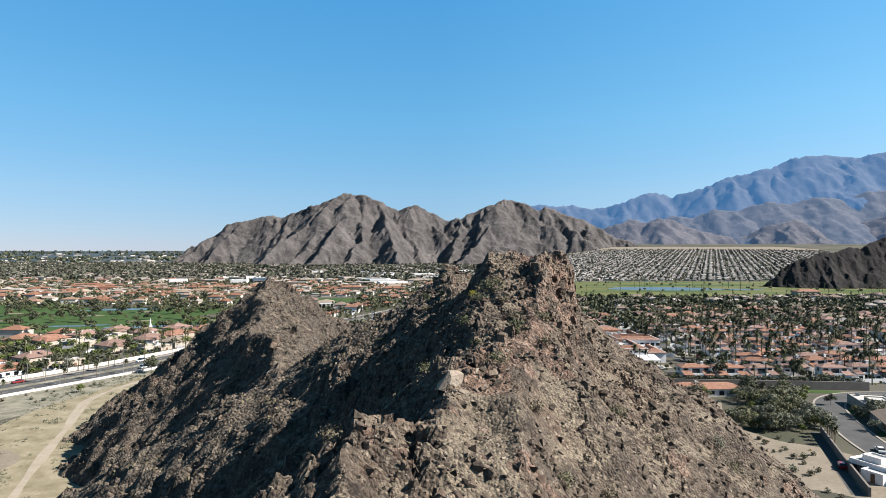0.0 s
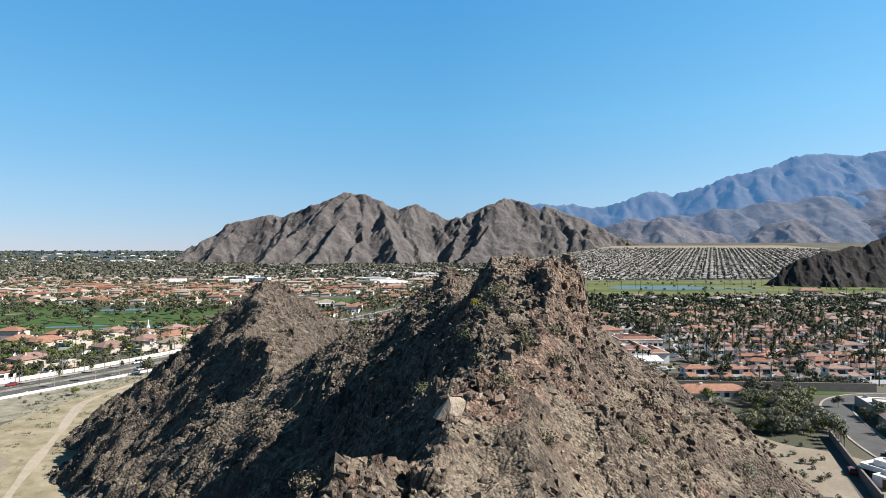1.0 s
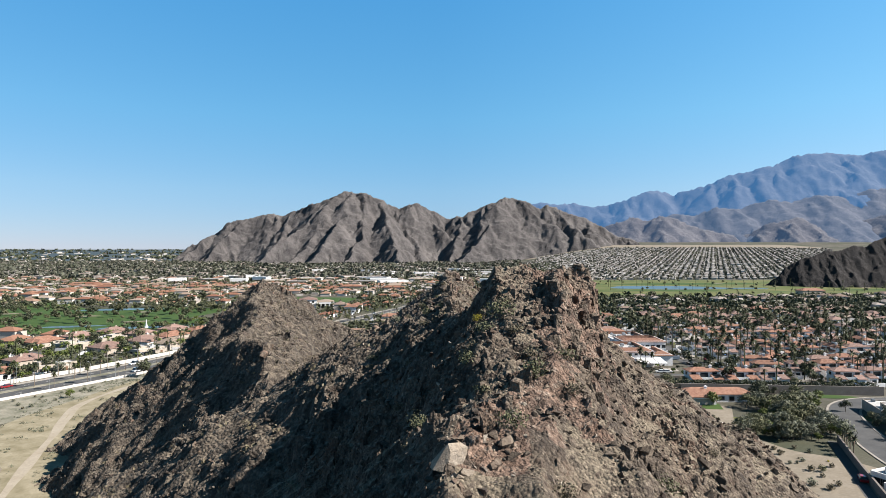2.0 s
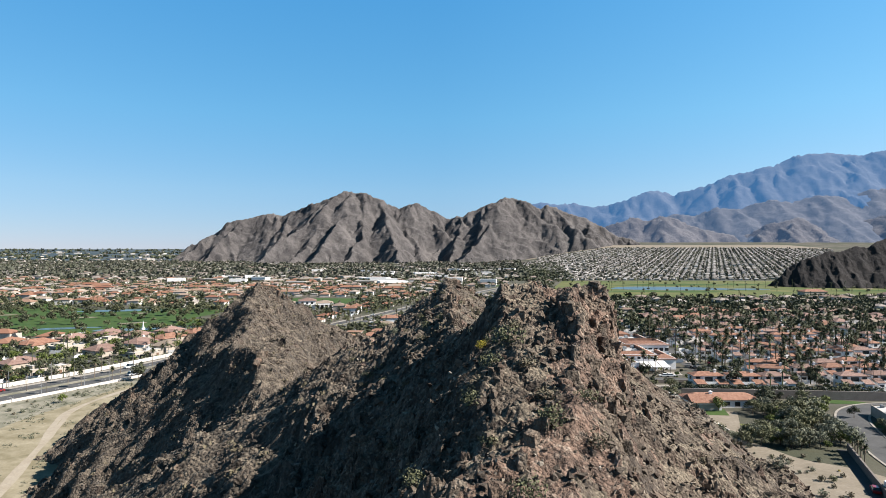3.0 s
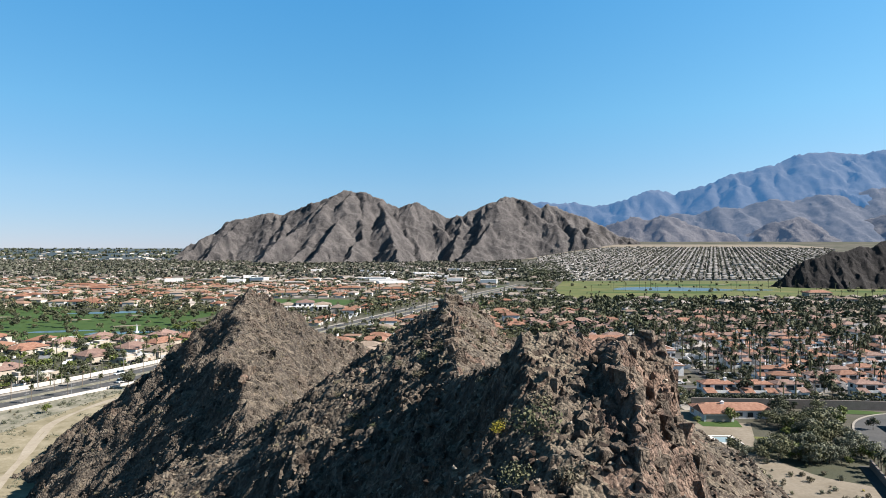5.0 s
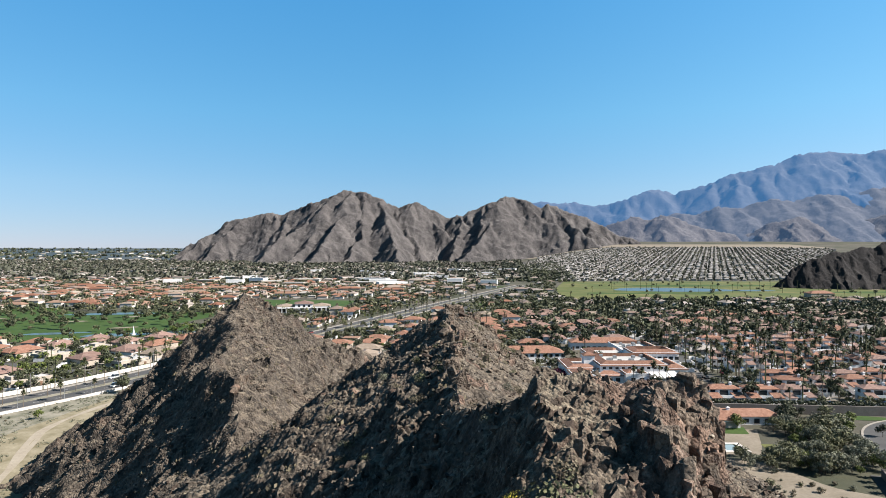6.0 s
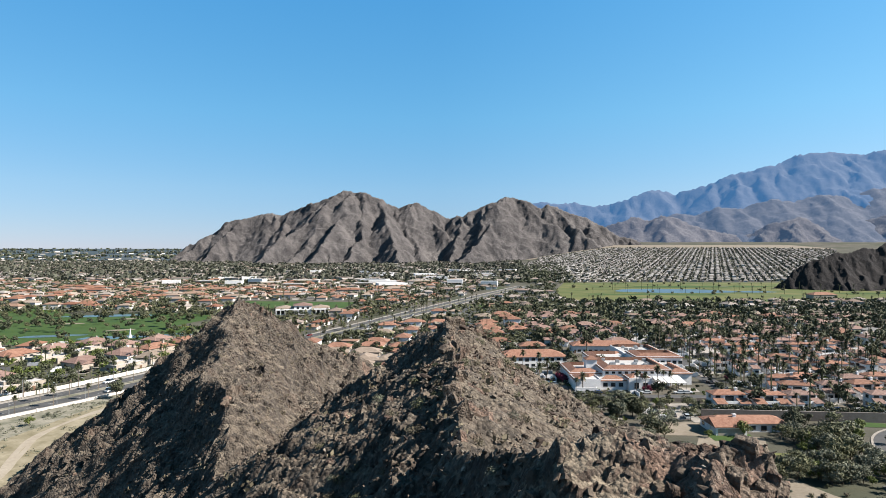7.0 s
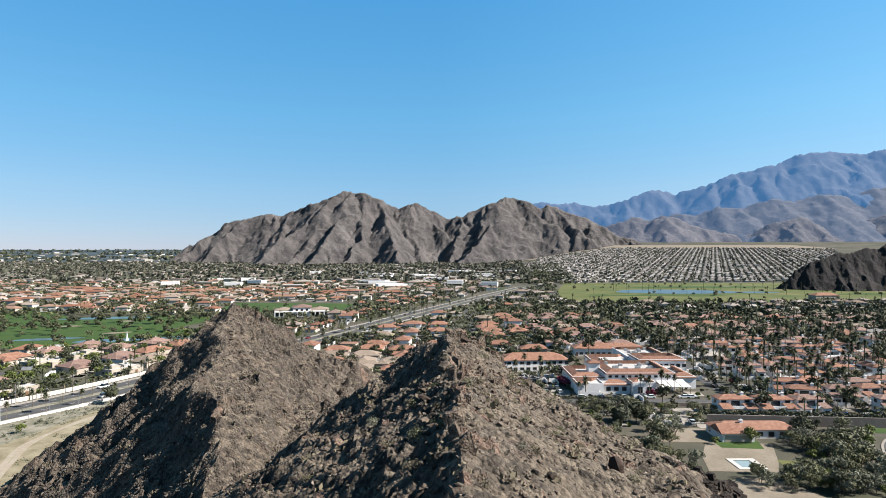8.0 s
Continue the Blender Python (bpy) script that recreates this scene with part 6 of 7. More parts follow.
def far_palms(name, label, x, y, low, high):
    kinds = []
    for (ob, (v, f)), h in zip(PALMS[:3], (11.5, 9.5, 13.5)):
        s = Shape().tube([(0, 0, -0.2), (0, 0, h)], [0.3, 0.22], 4)
        tv, tf = triangles(s)
        keep = f[: 16 * 15]
        kinds.append((np.concatenate([v, tv]), np.concatenate([keep, tf + len(v)])))
    size = rng_green.uniform(low, high, (len(x), 1)) * np.ones((1, 3))
    ob = strewn(name, kinds, np.stack([x, y, ground_height(x, y)], -1), rng_green.uniform(0, 6.28, len(x)), size, leaf_palm, rng_green)
    return tagged(ob, label, "palms", kind="stuff")


x, y = spread(900, 125, 420, 258, 470)
ok = (smooth_noise(x / 22, y / 22, 5) > -0.2) & np.array([is_free(a, b, -6.5) for a, b in zip(x, y)])
vx, vy = np.array(finer(offset_line(near_line, 44.0), 4)).T
vx, vy = vx + rng_green.uniform(-24, 24, len(vx)), vy + rng_green.uniform(-24, 24, len(vx))
far_palms("villa_palms", "palms between the white houses", vx, vy, 0.5, 0.85)
far_palms("garden_palms", "tall palms between the apartment houses", x[ok][:190], y[ok][:190], 0.7, 1.05)
x, y = spread(1500, -420, 700, 440, 900)
ok = off_golf(x, y)
x, y = x[ok], y[ok]
ok = np.array([is_free(a, b, -6) for a, b in zip(x, y)]) & (np.abs(x - street_x(y)) > 23)
far_palms("suburb_palms", "tall palms rising over the suburban roofs", x[ok][:380], y[ok][:380], 0.6, 0.9)
x = np.concatenate([np.linspace(250, 520, 16), np.linspace(200, 700, 22), np.linspace(560, 640, 8)]) + rng_green.uniform(-8, 8, 46)
y = np.concatenate([np.full(16, 955.0), np.full(22, 880.0), np.full(8, 815.0)]) + rng_green.uniform(-12, 12, 46)
far_palms("links_palms", "lone palms beside the lake", x, y, 0.7, 1.1)

# low garden shrubs, white garden walls and paved forecourts between the houses
x, y = spread(17000, -430, 480, 252, 760)
flat_ = (x > street_x(y)) & (x < 0) & (y < 345)
ok = off_golf(x, y) & (np.abs(x - street_x(y)) > 18) & ~flat_
x, y = x[ok], y[ok]
ok = np.array([is_free(a, b, -2.5) for a, b in zip(x, y)])
x, y = x[ok][:8000], y[ok][:8000]
LOW = ((1.5, 1.7, 7, 0.75), (1.2, 1.3, 6, 0.65), (1.9, 2.4, 8, 0.85))
far_grove("garden_shrubs", "dark garden shrubs between the houses", x[::3], y[::3], leaf_dark, LOW, 0.6, 1.3)
far_grove("garden_green_shrubs", "green garden shrubs between the houses", x[1::3], y[1::3], leaf_bright, LOW, 0.5, 1.1)
far_grove("garden_olive_shrubs", "olive garden shrubs between the houses", x[2::3], y[2::3], leaf_olive, LOW, 0.6, 1.3)
x, y = spread(3000, -300, 480, 252, 560)
flat_ = (x > street_x(y)) & (x < 0) & (y < 345)
ok = off_golf(x, y) & (np.abs(x - street_x(y)) > 20) & ~flat_
x, y = x[ok], y[ok]
ok = np.array([is_free(a, b, -3.5) for a, b in zip(x, y)])
x, y = x[ok][:950], y[ok][:950]
quarter = rng_green.choice([0.0, math.pi / 2], len(x)) + rng_green.normal(0, 0.08, len(x))
at = np.stack([x, y, np.zeros(len(x))], -1)
ones = np.ones((len(x), 3))
wall_kinds = [triangles(Shape().box(-a, a, -0.14, 0.14, -0.1, h).box(a - 0.28, a, 0.14, b, -0.1, h)) for a, b, h in ((3.5, 3.0, 1.7), (2.5, 2.2, 1.5), (4.5, 2.5, 1.8))]
tagged(strewn("garden_walls", wall_kinds, at[::2], quarter[::2], ones[::2], stucco, rng_green), "low white garden walls between the houses", "walls", kind="stuff")
pads = [triangles(Shape().box(-a, a, -b, b, -0.1, 0.085)) for a, b in ((2.6, 3.6), (3.4, 4.0), (2.0, 5.0))]
tagged(strewn("forecourts", pads, at[1::2], quarter[1::2], ones[1::2], concrete, rng_green), "pale paved forecourts between the houses", "paving", kind="stuff")

# hedges
hedge_v, hedge_f = leaf_cloud(np.random.default_rng(5), [(k * 0.9 - 3.6, 0, 0.9, 0.95) for k in range(9)], 420, 0.24)
hedge_mesh = numpy_mesh("hedge", hedge_v, hedge_f, leaf_dark)


def hedge(points, label, step=7.6, scale=1.0, z=0.0):
    line = finer(points, step)
    for (ax, ay), (bx, by) in zip(line, line[1:]):
        ob = part("hedge", hedge_mesh, None, m=pose((ax + bx) / 2, (ay + by) / 2, z, 0, 0, math.degrees(math.atan2(by - ay, bx - ax))) @ Matrix.Scale(scale, 4))
        tagged(ob, label, "hedge", "clipped hedges")


hedge([(94, 259), (127, 256), (168, 252)], "dark clipped hedge above the retaining wall", scale=1.35, z=2.2)
hedge([(40, 293.5), (76, 294)], "low dark hedge before the white complex", scale=0.8)
hedge([(-60, 478), (52, 474)], "tall dark hedge between terracotta houses", scale=2.0)
hedge([q for q in offset_line(BOULEVARD, 17.6) if 215 < q[1] < 430], "clipped green hedge behind the boundary wall", scale=1.0)
bush = shrub_mesh("bougainvillea", leaf_pink, 3, 1.8, 2.4, 420, 0.24)[0]
for x, y, s in ((88, 297, 1.4), (86, 297.4, 1.1), (55, 316, 1.5), (54.5, 320, 1.5), (54, 324, 1.4), (107, 161, 0.8), (131, 320, 1.2), (150, 322, 0.9)):
    tagged(part("flowering_bush", bush, None, m=pose(x, y, 0, 0, 0, s * 90) @ Matrix.Scale(s, 4)), "crimson bougainvillea against a white wall", "bush", "flowering bushes")

# desert scrub on the flat: the nearest as things, the rest joined
SCRUB = [shrub_mesh("desert_shrub", leaf_grey, 41, 0.9, 0.9, 150, 0.13), shrub_mesh("desert_shrub", leaf_brittle, 42, 0.7, 0.7, 130, 0.12), shrub_mesh("desert_shrub", leaf_olive, 43, 1.0, 1.1, 160, 0.13),
         shrub_mesh("desert_shrub", leaf_yellow, 44, 0.8, 0.8, 150, 0.12)]
HILL_SCRUB = [shrub_mesh("desert_shrub", leaf_grey, 51, 0.9, 0.8, 330, 0.055), shrub_mesh("desert_shrub", leaf_brittle, 52, 0.8, 0.7, 300, 0.05), shrub_mesh("desert_shrub", leaf_olive, 53, 1.0, 0.9, 360, 0.055),
              shrub_mesh("desert_shrub", leaf_yellow, 54, 0.8, 0.7, 360, 0.045)]
SCRUB_LABELS = ("grey-green low desert shrub", "dry straw-coloured brittle shrub", "olive desert bush with a dense crown", "yellow-green flowering desert shrub")


def scrub(k, x, y, z, s, where, kinds=SCRUB):
    ob = part("desert_shrub", kinds[k][0], None, m=pose(x, y, z, 0, 0, rng_plant.uniform(0, 360)) @ Matrix.Scale(s, 4))
    tagged(ob, SCRUB_LABELS[k] + where, "shrub", "desert shrubs")


made = 0
while made < 100:
    y = rng_plant.uniform(140, 330)
    bx = np.interp(y, [q[1] for q in BOULEVARD], [q[0] for q in BOULEVARD])
    x = bx + 17 + abs(rng_plant.gauss(0, 16))
    if is_free(x, y, 0.3, 2) and smooth_noise(np.array([x / 9.0]), np.array([y / 9.0]), 9)[0] > -0.15:
        scrub(rng_plant.choice((0, 0, 0, 2, 1)), x, y, 0.03, rng_plant.uniform(0.6, 1.7), " on sand")
        made += 1
made = 0
while made < 52:
    x, y = rng_plant.gauss(88, 10), rng_plant.gauss(172, 16)
    if is_free(x, y, 0.2, 1):
        scrub(rng_plant.choice((1, 2, 3, 0, 1)), x, y, 0.05, rng_plant.uniform(0.5, 1.8), " on sand")
        made += 1
n = 11000
x, y = rng_green.uniform(-150, -40, n), rng_green.uniform(110, 340, n)
bx = np.interp(y, [q[1] for q in BOULEVARD], [q[0] for q in BOULEVARD])
ok = (x > bx + 17) & (hill_form(x, y)[0] < -0.5) & (layered(x / 8, y / 8, 2, 60) > -0.12 + 0.35 * ramp(x - bx, 30, 60))
tx_, ty_ = np.array(TRAIL)[:, 0], np.array(TRAIL)[:, 1]
ok &= np.abs(x - np.interp(y, ty_, tx_)) > 3.2
x, y = x[ok], y[ok]
tuft = leaf_cloud(np.random.default_rng(8), [(0, 0, 0.12, 0.28), (0.15, 0.1, 0.1, 0.2)], 14, 0.10)
tagged(strewn("scrub_tufts", [tuft], np.stack([x, y, np.full(len(x), 0.04)], -1), rng_green.uniform(0, 6.28, len(x)), rng_green.uniform(0.6, 2.2, (len(x), 1)) * np.ones((1, 3)), leaf_grey, rng_green),
       "low grey scrub tufts over the sand", "scrub", kind="stuff")
# ---------------------------------------------------------------- rocks and shrubs on the hill
def rock_hull(seed, points=16, stretch=(1, 1, 1)):
    """An angular broken stone about 1 m across: the hull of a few random points."""
    r = random.Random(seed)
    bm = bmesh.new()
    for _ in range(points):
        q = Vector((r.gauss(0, 1), r.gauss(0, 1), r.gauss(0, 1))).normalized() * r.uniform(0.36, 0.56)
        bm.verts.new((q.x * stretch[0], q.y * stretch[1], q.z * stretch[2]))
    out = bmesh.ops.convex_hull(bm, input=bm.verts)
    bmesh.ops.delete(bm, geom=[g for g in out["geom_interior"] if isinstance(g, bmesh.types.BMVert)], context="VERTS")
    bmesh.ops.recalc_face_normals(bm, faces=bm.faces)
    bm.verts.index_update()
    v = np.array([q.co[:] for q in bm.verts])
    f = np.array([[q.index for q in t.verts] for t in bm.faces if len(t.verts) == 3], np.int32)
    bm.free()
    return v, f


def stone_paint(name, dark, mid, red, pale):
    """The hill's rock on separate stones, with a shift from stone to stone."""
    p = Paint(name, 0.92)
    c = p.mix(p.steps(p.noise(0.9, 6, 0.65), (0.36, 0.0), (0.66, 1.0)), dark, mid)
    c = p.mix(p.steps(p.noise(0.25, 4), (0.52, 0.0), (0.70, 0.6)), c, red)
    c = p.mix(p.steps(p.noise(3.2, 5, 0.7), (0.56, 0.0), (0.74, 0.5)), c, pale)
    i = p.math("FRACT", p.math("ADD", p.island(), p.chance()))
    c = p.mix(0.8, c, p.steps(i, (0.0, 0.40), (0.55, 0.85), (1.0, 1.0)), "MULTIPLY")
    c = p.mix(0.45, c, p.steps(p.noise(9, 5, 0.7), (0.30, 0.35), (0.66, 1.0)), "MULTIPLY")
    p.colour(c).bump(p.noise(5, 6, 0.7), 0.12, 0.8)
    return p.mat


stone = stone_paint("broken_stone", (0.09, 0.068, 0.052), (0.26, 0.205, 0.152), (0.24, 0.14, 0.092), (0.44, 0.37, 0.29))
grey_stone = stone_paint("grey_rubble_stone", (0.09, 0.076, 0.062), (0.25, 0.212, 0.172), (0.22, 0.155, 0.118), (0.48, 0.42, 0.345))
dark_stone = stone_paint("varnished_stone", (0.045, 0.032, 0.025), (0.10, 0.07, 0.052), (0.11, 0.06, 0.042), (0.17, 0.125, 0.095))
pale_stone = stone_paint("pale_quartz_stone", (0.34, 0.28, 0.21), (0.50, 0.43, 0.345), (0.38, 0.29, 0.21), (0.58, 0.52, 0.43))
STONES = [rock_hull(k, 8, s) for k, s in enumerate(((1, 1, .7), (1.2, .8, .6), (.9, 1.1, .8), (1.3, .9, .5), (1, .8, 1), (1.1, 1.1, .55), (.8, .7, 1.1), (1.4, .8, .7)))]
rng_rock = np.random.default_rng(77)


def scree(name, label, n, box, low, high, power, material, keep=None):
    x0, x1, y0, y1 = box
    x, y = rng_rock.uniform(x0, x1, n), rng_rock.uniform(y0, y1, n)
    s = low * (high / low) ** (rng_rock.random(n) ** power)
    form = hill_form(x, y)
    ok = form[0] > 0.0
    if keep is not None:
        ok &= keep(x, y, form) > rng_rock.random(n)
    x, y, s = x[ok], y[ok], s[ok]
    z = hill_height(x, y) + s * 0.12
    ob = strewn(name, STONES, np.stack([x, y, z], -1), rng_rock.uniform(0, 6.28, len(x)), s[:, None] * rng_rock.uniform(0.75, 1.25, (len(x), 3)), material, rng_rock, 0.35)
    return tagged(ob, label, "stones", kind="stuff")


def patchy(x, y, form):
    return (0.25 + 0.75 * ramp(layered(x / 6, y / 6, 3, 90), -0.25, 0.35)) * (0.6 + 0.4 * ramp(x, -5, 1))


scree("near_scree", "loose angular stones over the near slopes", 29000, (-12, 36, 14, 62), 0.08, 0.60, 2.2, stone, patchy)
scree("ridge_scree", "loose angular stones along the middle ridge", 22000, (-30, 34, 58, 126), 0.13, 0.62, 2.0, stone, patchy)
scree("shade_rubble", "grey angular rubble on the shaded flank of the ridge", 13000, (-34, 2, 24, 126), 0.10, 0.42, 1.9, grey_stone)
scree("dark_scree", "dark varnished stones on the slopes", 11000, (-20, 36, 14, 120), 0.10, 0.5, 2.0, dark_stone, patchy)
scree("flank_scree", "broken stones on the far flank", 20000, (-100, -5, 95, 245), 0.22, 0.95, 2.0, stone, patchy)
scree("flank_rubble", "grey rubble on the steep far flank", 15000, (-100, -38, 110, 228), 0.2, 0.85, 1.8, grey_stone)
scree("flank_dark_scree", "dark broken stones on the far flank", 3500, (-98, 0, 95, 240), 0.3, 1.0, 2.0, dark_stone, patchy)
scree("pale_chips", "pale stone chips among the scree", 9000, (-12, 26, 14, 110), 0.07, 0.34, 2.2, pale_stone, patchy)
scree("right_foot_scree", "broken stones on the lower slope", 9000, (30, 75, 12, 130), 0.16, 0.8, 2.3, stone, patchy)

# boulders, each on its own
BOULDERS = []
for k in range(14):
    v, f = rock_hull(300 + k, 24, ((1, 1, .8), (1.3, .8, .7), (.8, .9, 1.1), (1.5, .9, .6))[k % 4])
    BOULDERS.append(numpy_mesh("boulder", v, f, (stone, stone, stone, dark_stone)[(k // 2) % 4]))


def boulder(x, y, size, k, sunk=0.2, lean=18):
    z = float(hill_height(np.array([x]), np.array([y]))[0])
    r = random.Random(int(x * 131 + y * 977))
    m = pose(x, y, z + size * (0.32 - sunk), r.uniform(-lean, lean), r.uniform(-lean, lean), r.uniform(0, 360)) @ Matrix.Scale(size, 4)
    ob = part("boulder", BOULDERS[k], None, m=m)
    dark = (k // 2) % 4 == 3
    return tagged(ob, ("dark varnished boulder" if dark else "brown angular boulder") + (" resting on the slope" if size < 1.4 else " standing proud of the slope"), "boulder", "boulders on the hill")


rr = random.Random(5)
made = 0
while made < 300:
    x, y = rr.uniform(-10, 26), rr.uniform(18, 118)
    if rr.random() > patchy(np.array([x]), np.array([y]), None)[0] or float(hill_form(np.array([x]), np.array([y]))[0][0]) < 5:
        continue
    boulder(x, y, rr.uniform(0.32, 0.7) * (1.8 if rr.random() < 0.12 and y > 60 else 1.0) * (1.0 if y < 60 else 1.25), rr.randrange(14))
    made += 1


# outcrops: stacks of jointed blocks
def block_mesh(seed, stretch):
    """A jointed block: a skewed box with broken corners and edges."""
    r = random.Random(seed)
    bm = bmesh.new()
    lean = (r.uniform(-0.18, 0.18), r.uniform(-0.18, 0.18))
    for sx in (-1, 1):
        for sy in (-1, 1):
            for sz in (-1, 1):
                q = [sx * 0.5 * r.uniform(0.6, 1.1), sy * 0.5 * r.uniform(0.6, 1.1), sz * 0.5 * r.uniform(0.65, 1.1)]
                for axis in range(3):
                    c = list(q)
                    c[axis] *= 1 - r.choice((0.15, 0.35, 0.55))
                    c[axis - 1] *= r.uniform(0.8, 1.05)
                    bm.verts.new(((c[0] + lean[0] * c[2]) * stretch[0], (c[1] + lean[1] * c[2]) * stretch[1], c[2] * stretch[2]))
    out = bmesh.ops.convex_hull(bm, input=bm.verts)
    bmesh.ops.delete(bm, geom=[g for g in out["geom_interior"] if isinstance(g, bmesh.types.BMVert)], context="VERTS")
    bmesh.ops.recalc_face_normals(bm, faces=bm.faces)
    me = bpy.data.meshes.new("block")
    bm.to_mesh(me)
    bm.free()
    return me


dark_rock = rock_paint("dark_fractured_rock", (0.035, 0.026, 0.021), (0.095, 0.07, 0.054), (0.11, 0.06, 0.042), (0.16, 0.125, 0.098), jointed=True)
SLABS, COLUMNS, DARK = [], [], []
for k in range(6):
    me = block_mesh(570 + k, ((.8, .8, 1.1), (.9, .7, 1.4), (1.1, .9, .9))[k % 3])
    me.materials.append(dark_rock)
    DARK.append(me)
for k in range(8):
    me = block_mesh(540 + k, ((.55, .6, 2.4), (.5, .5, 2.0), (.7, .6, 1.8), (.45, .55, 2.7))[k % 4])
    me.materials.append(red_rock)
    COLUMNS.append(me)
for k in range(12):
    me = block_mesh(500 + k, ((.8, .7, 1.6), (.7, .9, 1.3), (1.1, .9, .9), (.6, .7, 1.9))[k % 4])
    me.materials.append(red_rock if k % 3 == 0 else block_rock)
    SLABS.append(me)


def outcrop(label, spots, seed, pieces=None):
    """Blocks at (x, y, size, how high over the slope), leaning together."""
    r = random.Random(seed)
    x0, y0 = spots[0][0], spots[0][1]
    z0 = float(hill_height(np.array([x0]), np.array([y0]))[0])
    ob = thing("outcrop", label, "outcrop", "rock outcrops", pose(x0, y0, z0))
    tilt = r.uniform(-12, 12)
    for x, y, size, up in spots:
        z = float(hill_height(np.array([x]), np.array([y]))[0])
        m = pose(x - x0, y - y0, z - z0 + up - size * 0.25, r.gauss(0, 8), tilt + r.gauss(0, 7), r.uniform(0, 360)) @ Matrix.Diagonal((size * r.uniform(.75, 1.15), size * r.uniform(.75, 1.15), size * r.uniform(.8, 1.2), 1))
        part("block", r.choice(pieces or SLABS), None, ob, m=m)
    return ob


def cluster(cx, cy, sx, sy, n, low, high, up, seed):
    r = random.Random(seed)
    return [(r.gauss(cx, sx), r.gauss(cy, sy), r.uniform(low, high), r.uniform(-0.1, up)) for _ in range(n)]


outcrop("reddish jointed crag on the near summit", cluster(9.0, 46.6, 0.7, 1.2, 54, 0.3, 0.8, -0.12, 1), 1)
outcrop("blocky crag on the summit plateau", cluster(7.7, 44.6, 0.9, 1.0, 30, 0.3, 0.8, 0.02, 2), 2)
outcrop("columns of reddish jointed rock in the summit wall", [(9.25 + 0.45 * math.sin(k * 2.3), 44.4 + (k % 13) * 0.42, 0.75 + 0.35 * ((k * 7) % 5) / 5, -0.75 - 0.6 * (k // 13)) for k in range(36)], 21, COLUMNS)
outcrop("upright reddish ribs down the ridge", [(5.2 + 0.26 * k + 0.5 * math.sin(k * 1.9), 32.4 + k * 0.52, 0.5 + 0.4 * ((k * 7) % 5) / 5, -0.55) for k in range(24)], 22, COLUMNS)
outcrop("stepped reddish blocks on the sunny side of the ridge", cluster(6.6, 38.5, 1.0, 3.4, 60, 0.3, 0.85, -0.05, 23), 23)
outcrop("steep fractured rock rib below the summit", [(6.9 + 0.35 * math.sin(k * 1.7), 44.6 - k * 0.62, 0.4 + 0.4 * ((k * 7) % 5) / 5, 0.12) for k in range(16)], 3)
outcrop("fractured rib beside the summit wall", [(9.2 + 0.5 * math.sin(k * 2.1), 45.4 - k * 0.55, 0.45 + 0.4 * ((k * 3) % 5) / 5, 0.12) for k in range(12)], 4)
outcrop("rounded brown knob of rock on the ridge", cluster(-2.9, 21.4, 0.6, 0.75, 46, 0.2, 0.6, -0.02, 5), 5)
outcrop("broken ledge along the ridge crest", [(0.2 + 0.5 * k, 26.5 + k * 1.0, 0.5 + 0.35 * ((k * 5) % 4) / 4, 0.15) for k in range(12)], 6)
outcrop("jagged crest of the middle summit", cluster(1.2, 103, 1.3, 1.6, 28, 0.6, 1.3, 0.35, 7), 7)
outcrop("reddish crag behind the middle summit", cluster(5.0, 106, 1.2, 1.2, 22, 0.7, 1.5, 0.4, 8), 8)
outcrop("dark rocky spur above the houses", cluster(23, 87.5, 3.2, 2.2, 52, 0.6, 1.5, 0.4, 9), 9, DARK)
outcrop("dark rocky ledge on the spur", cluster(29, 91.5, 3.0, 1.8, 44, 0.6, 1.5, 0.35, 10), 10, DARK)
outcrop("rock rib on the far flank", [(-38 - 0.3 * k, 139 + k * 1.6, 1.8 + 0.9 * ((k * 5) % 4) / 4, 0.5) for k in range(9)], 11)
outcrop("jagged rocks on the rear summit", cluster(-56, 208.6, 3.2, 2.4, 34, 0.7, 1.5, 0.1, 12), 12)
outcrop("ledges along the middle ridge", [(1.2 + 0.5 * math.sin(k * 1.3), 66 + k * 2.2, 0.9 + 0.5 * ((k * 7) % 5) / 5, 0.2) for k in range(15)], 13)
outcrop("low rock wall under the ridge", cluster(6.0, 93, 1.2, 3.0, 26, 0.5, 1.2, 0.2, 14), 14)
outcrop("scattered crags on the sunny slope", cluster(14, 50, 3.0, 5.0, 40, 0.35, 0.95, 0.05, 15), 15)
outcrop("shaded ledges on the steep flank", cluster(-8, 84, 4.0, 10.0, 30, 0.5, 1.3, 0.05, 16), 16)


def slab(label, x, y, up, size, turn, stretch, material, seed):
    v, f = rock_hull(seed, 26, stretch)
    z = float(hill_height(np.array([x]), np.array([y]))[0])
    ob = part("rock_slab", numpy_mesh("rock_slab", v, f, material), None, m=pose(x, y, z + up, *turn) @ Matrix.Scale(size, 4))
    return tagged(ob, label, "rock", "pale rocks")


slab("pale cream rock face on the shaded ridge", 0.25, 27.1, 0.1, 1.45, (14, -24, 25), (1.0, .5, .95), pale_stone, 713)
slab("pale broken slab leaning on the cream rock", 0.85, 27.0, -0.1, 1.0, (30, 20, 70), (1.2, .6, .5), pale_stone, 716)
slab("small pale slab under the cream rock", 0.45, 26.5, -0.05, 0.7, (5, 35, 110), (1.1, .8, .45), pale_stone, 719)
slab("pale slab balanced on the middle summit", -0.1, 102.0, 0.35, 1.9, (8, 14, 10), (1.2, .8, .42), pale_stone, 702)

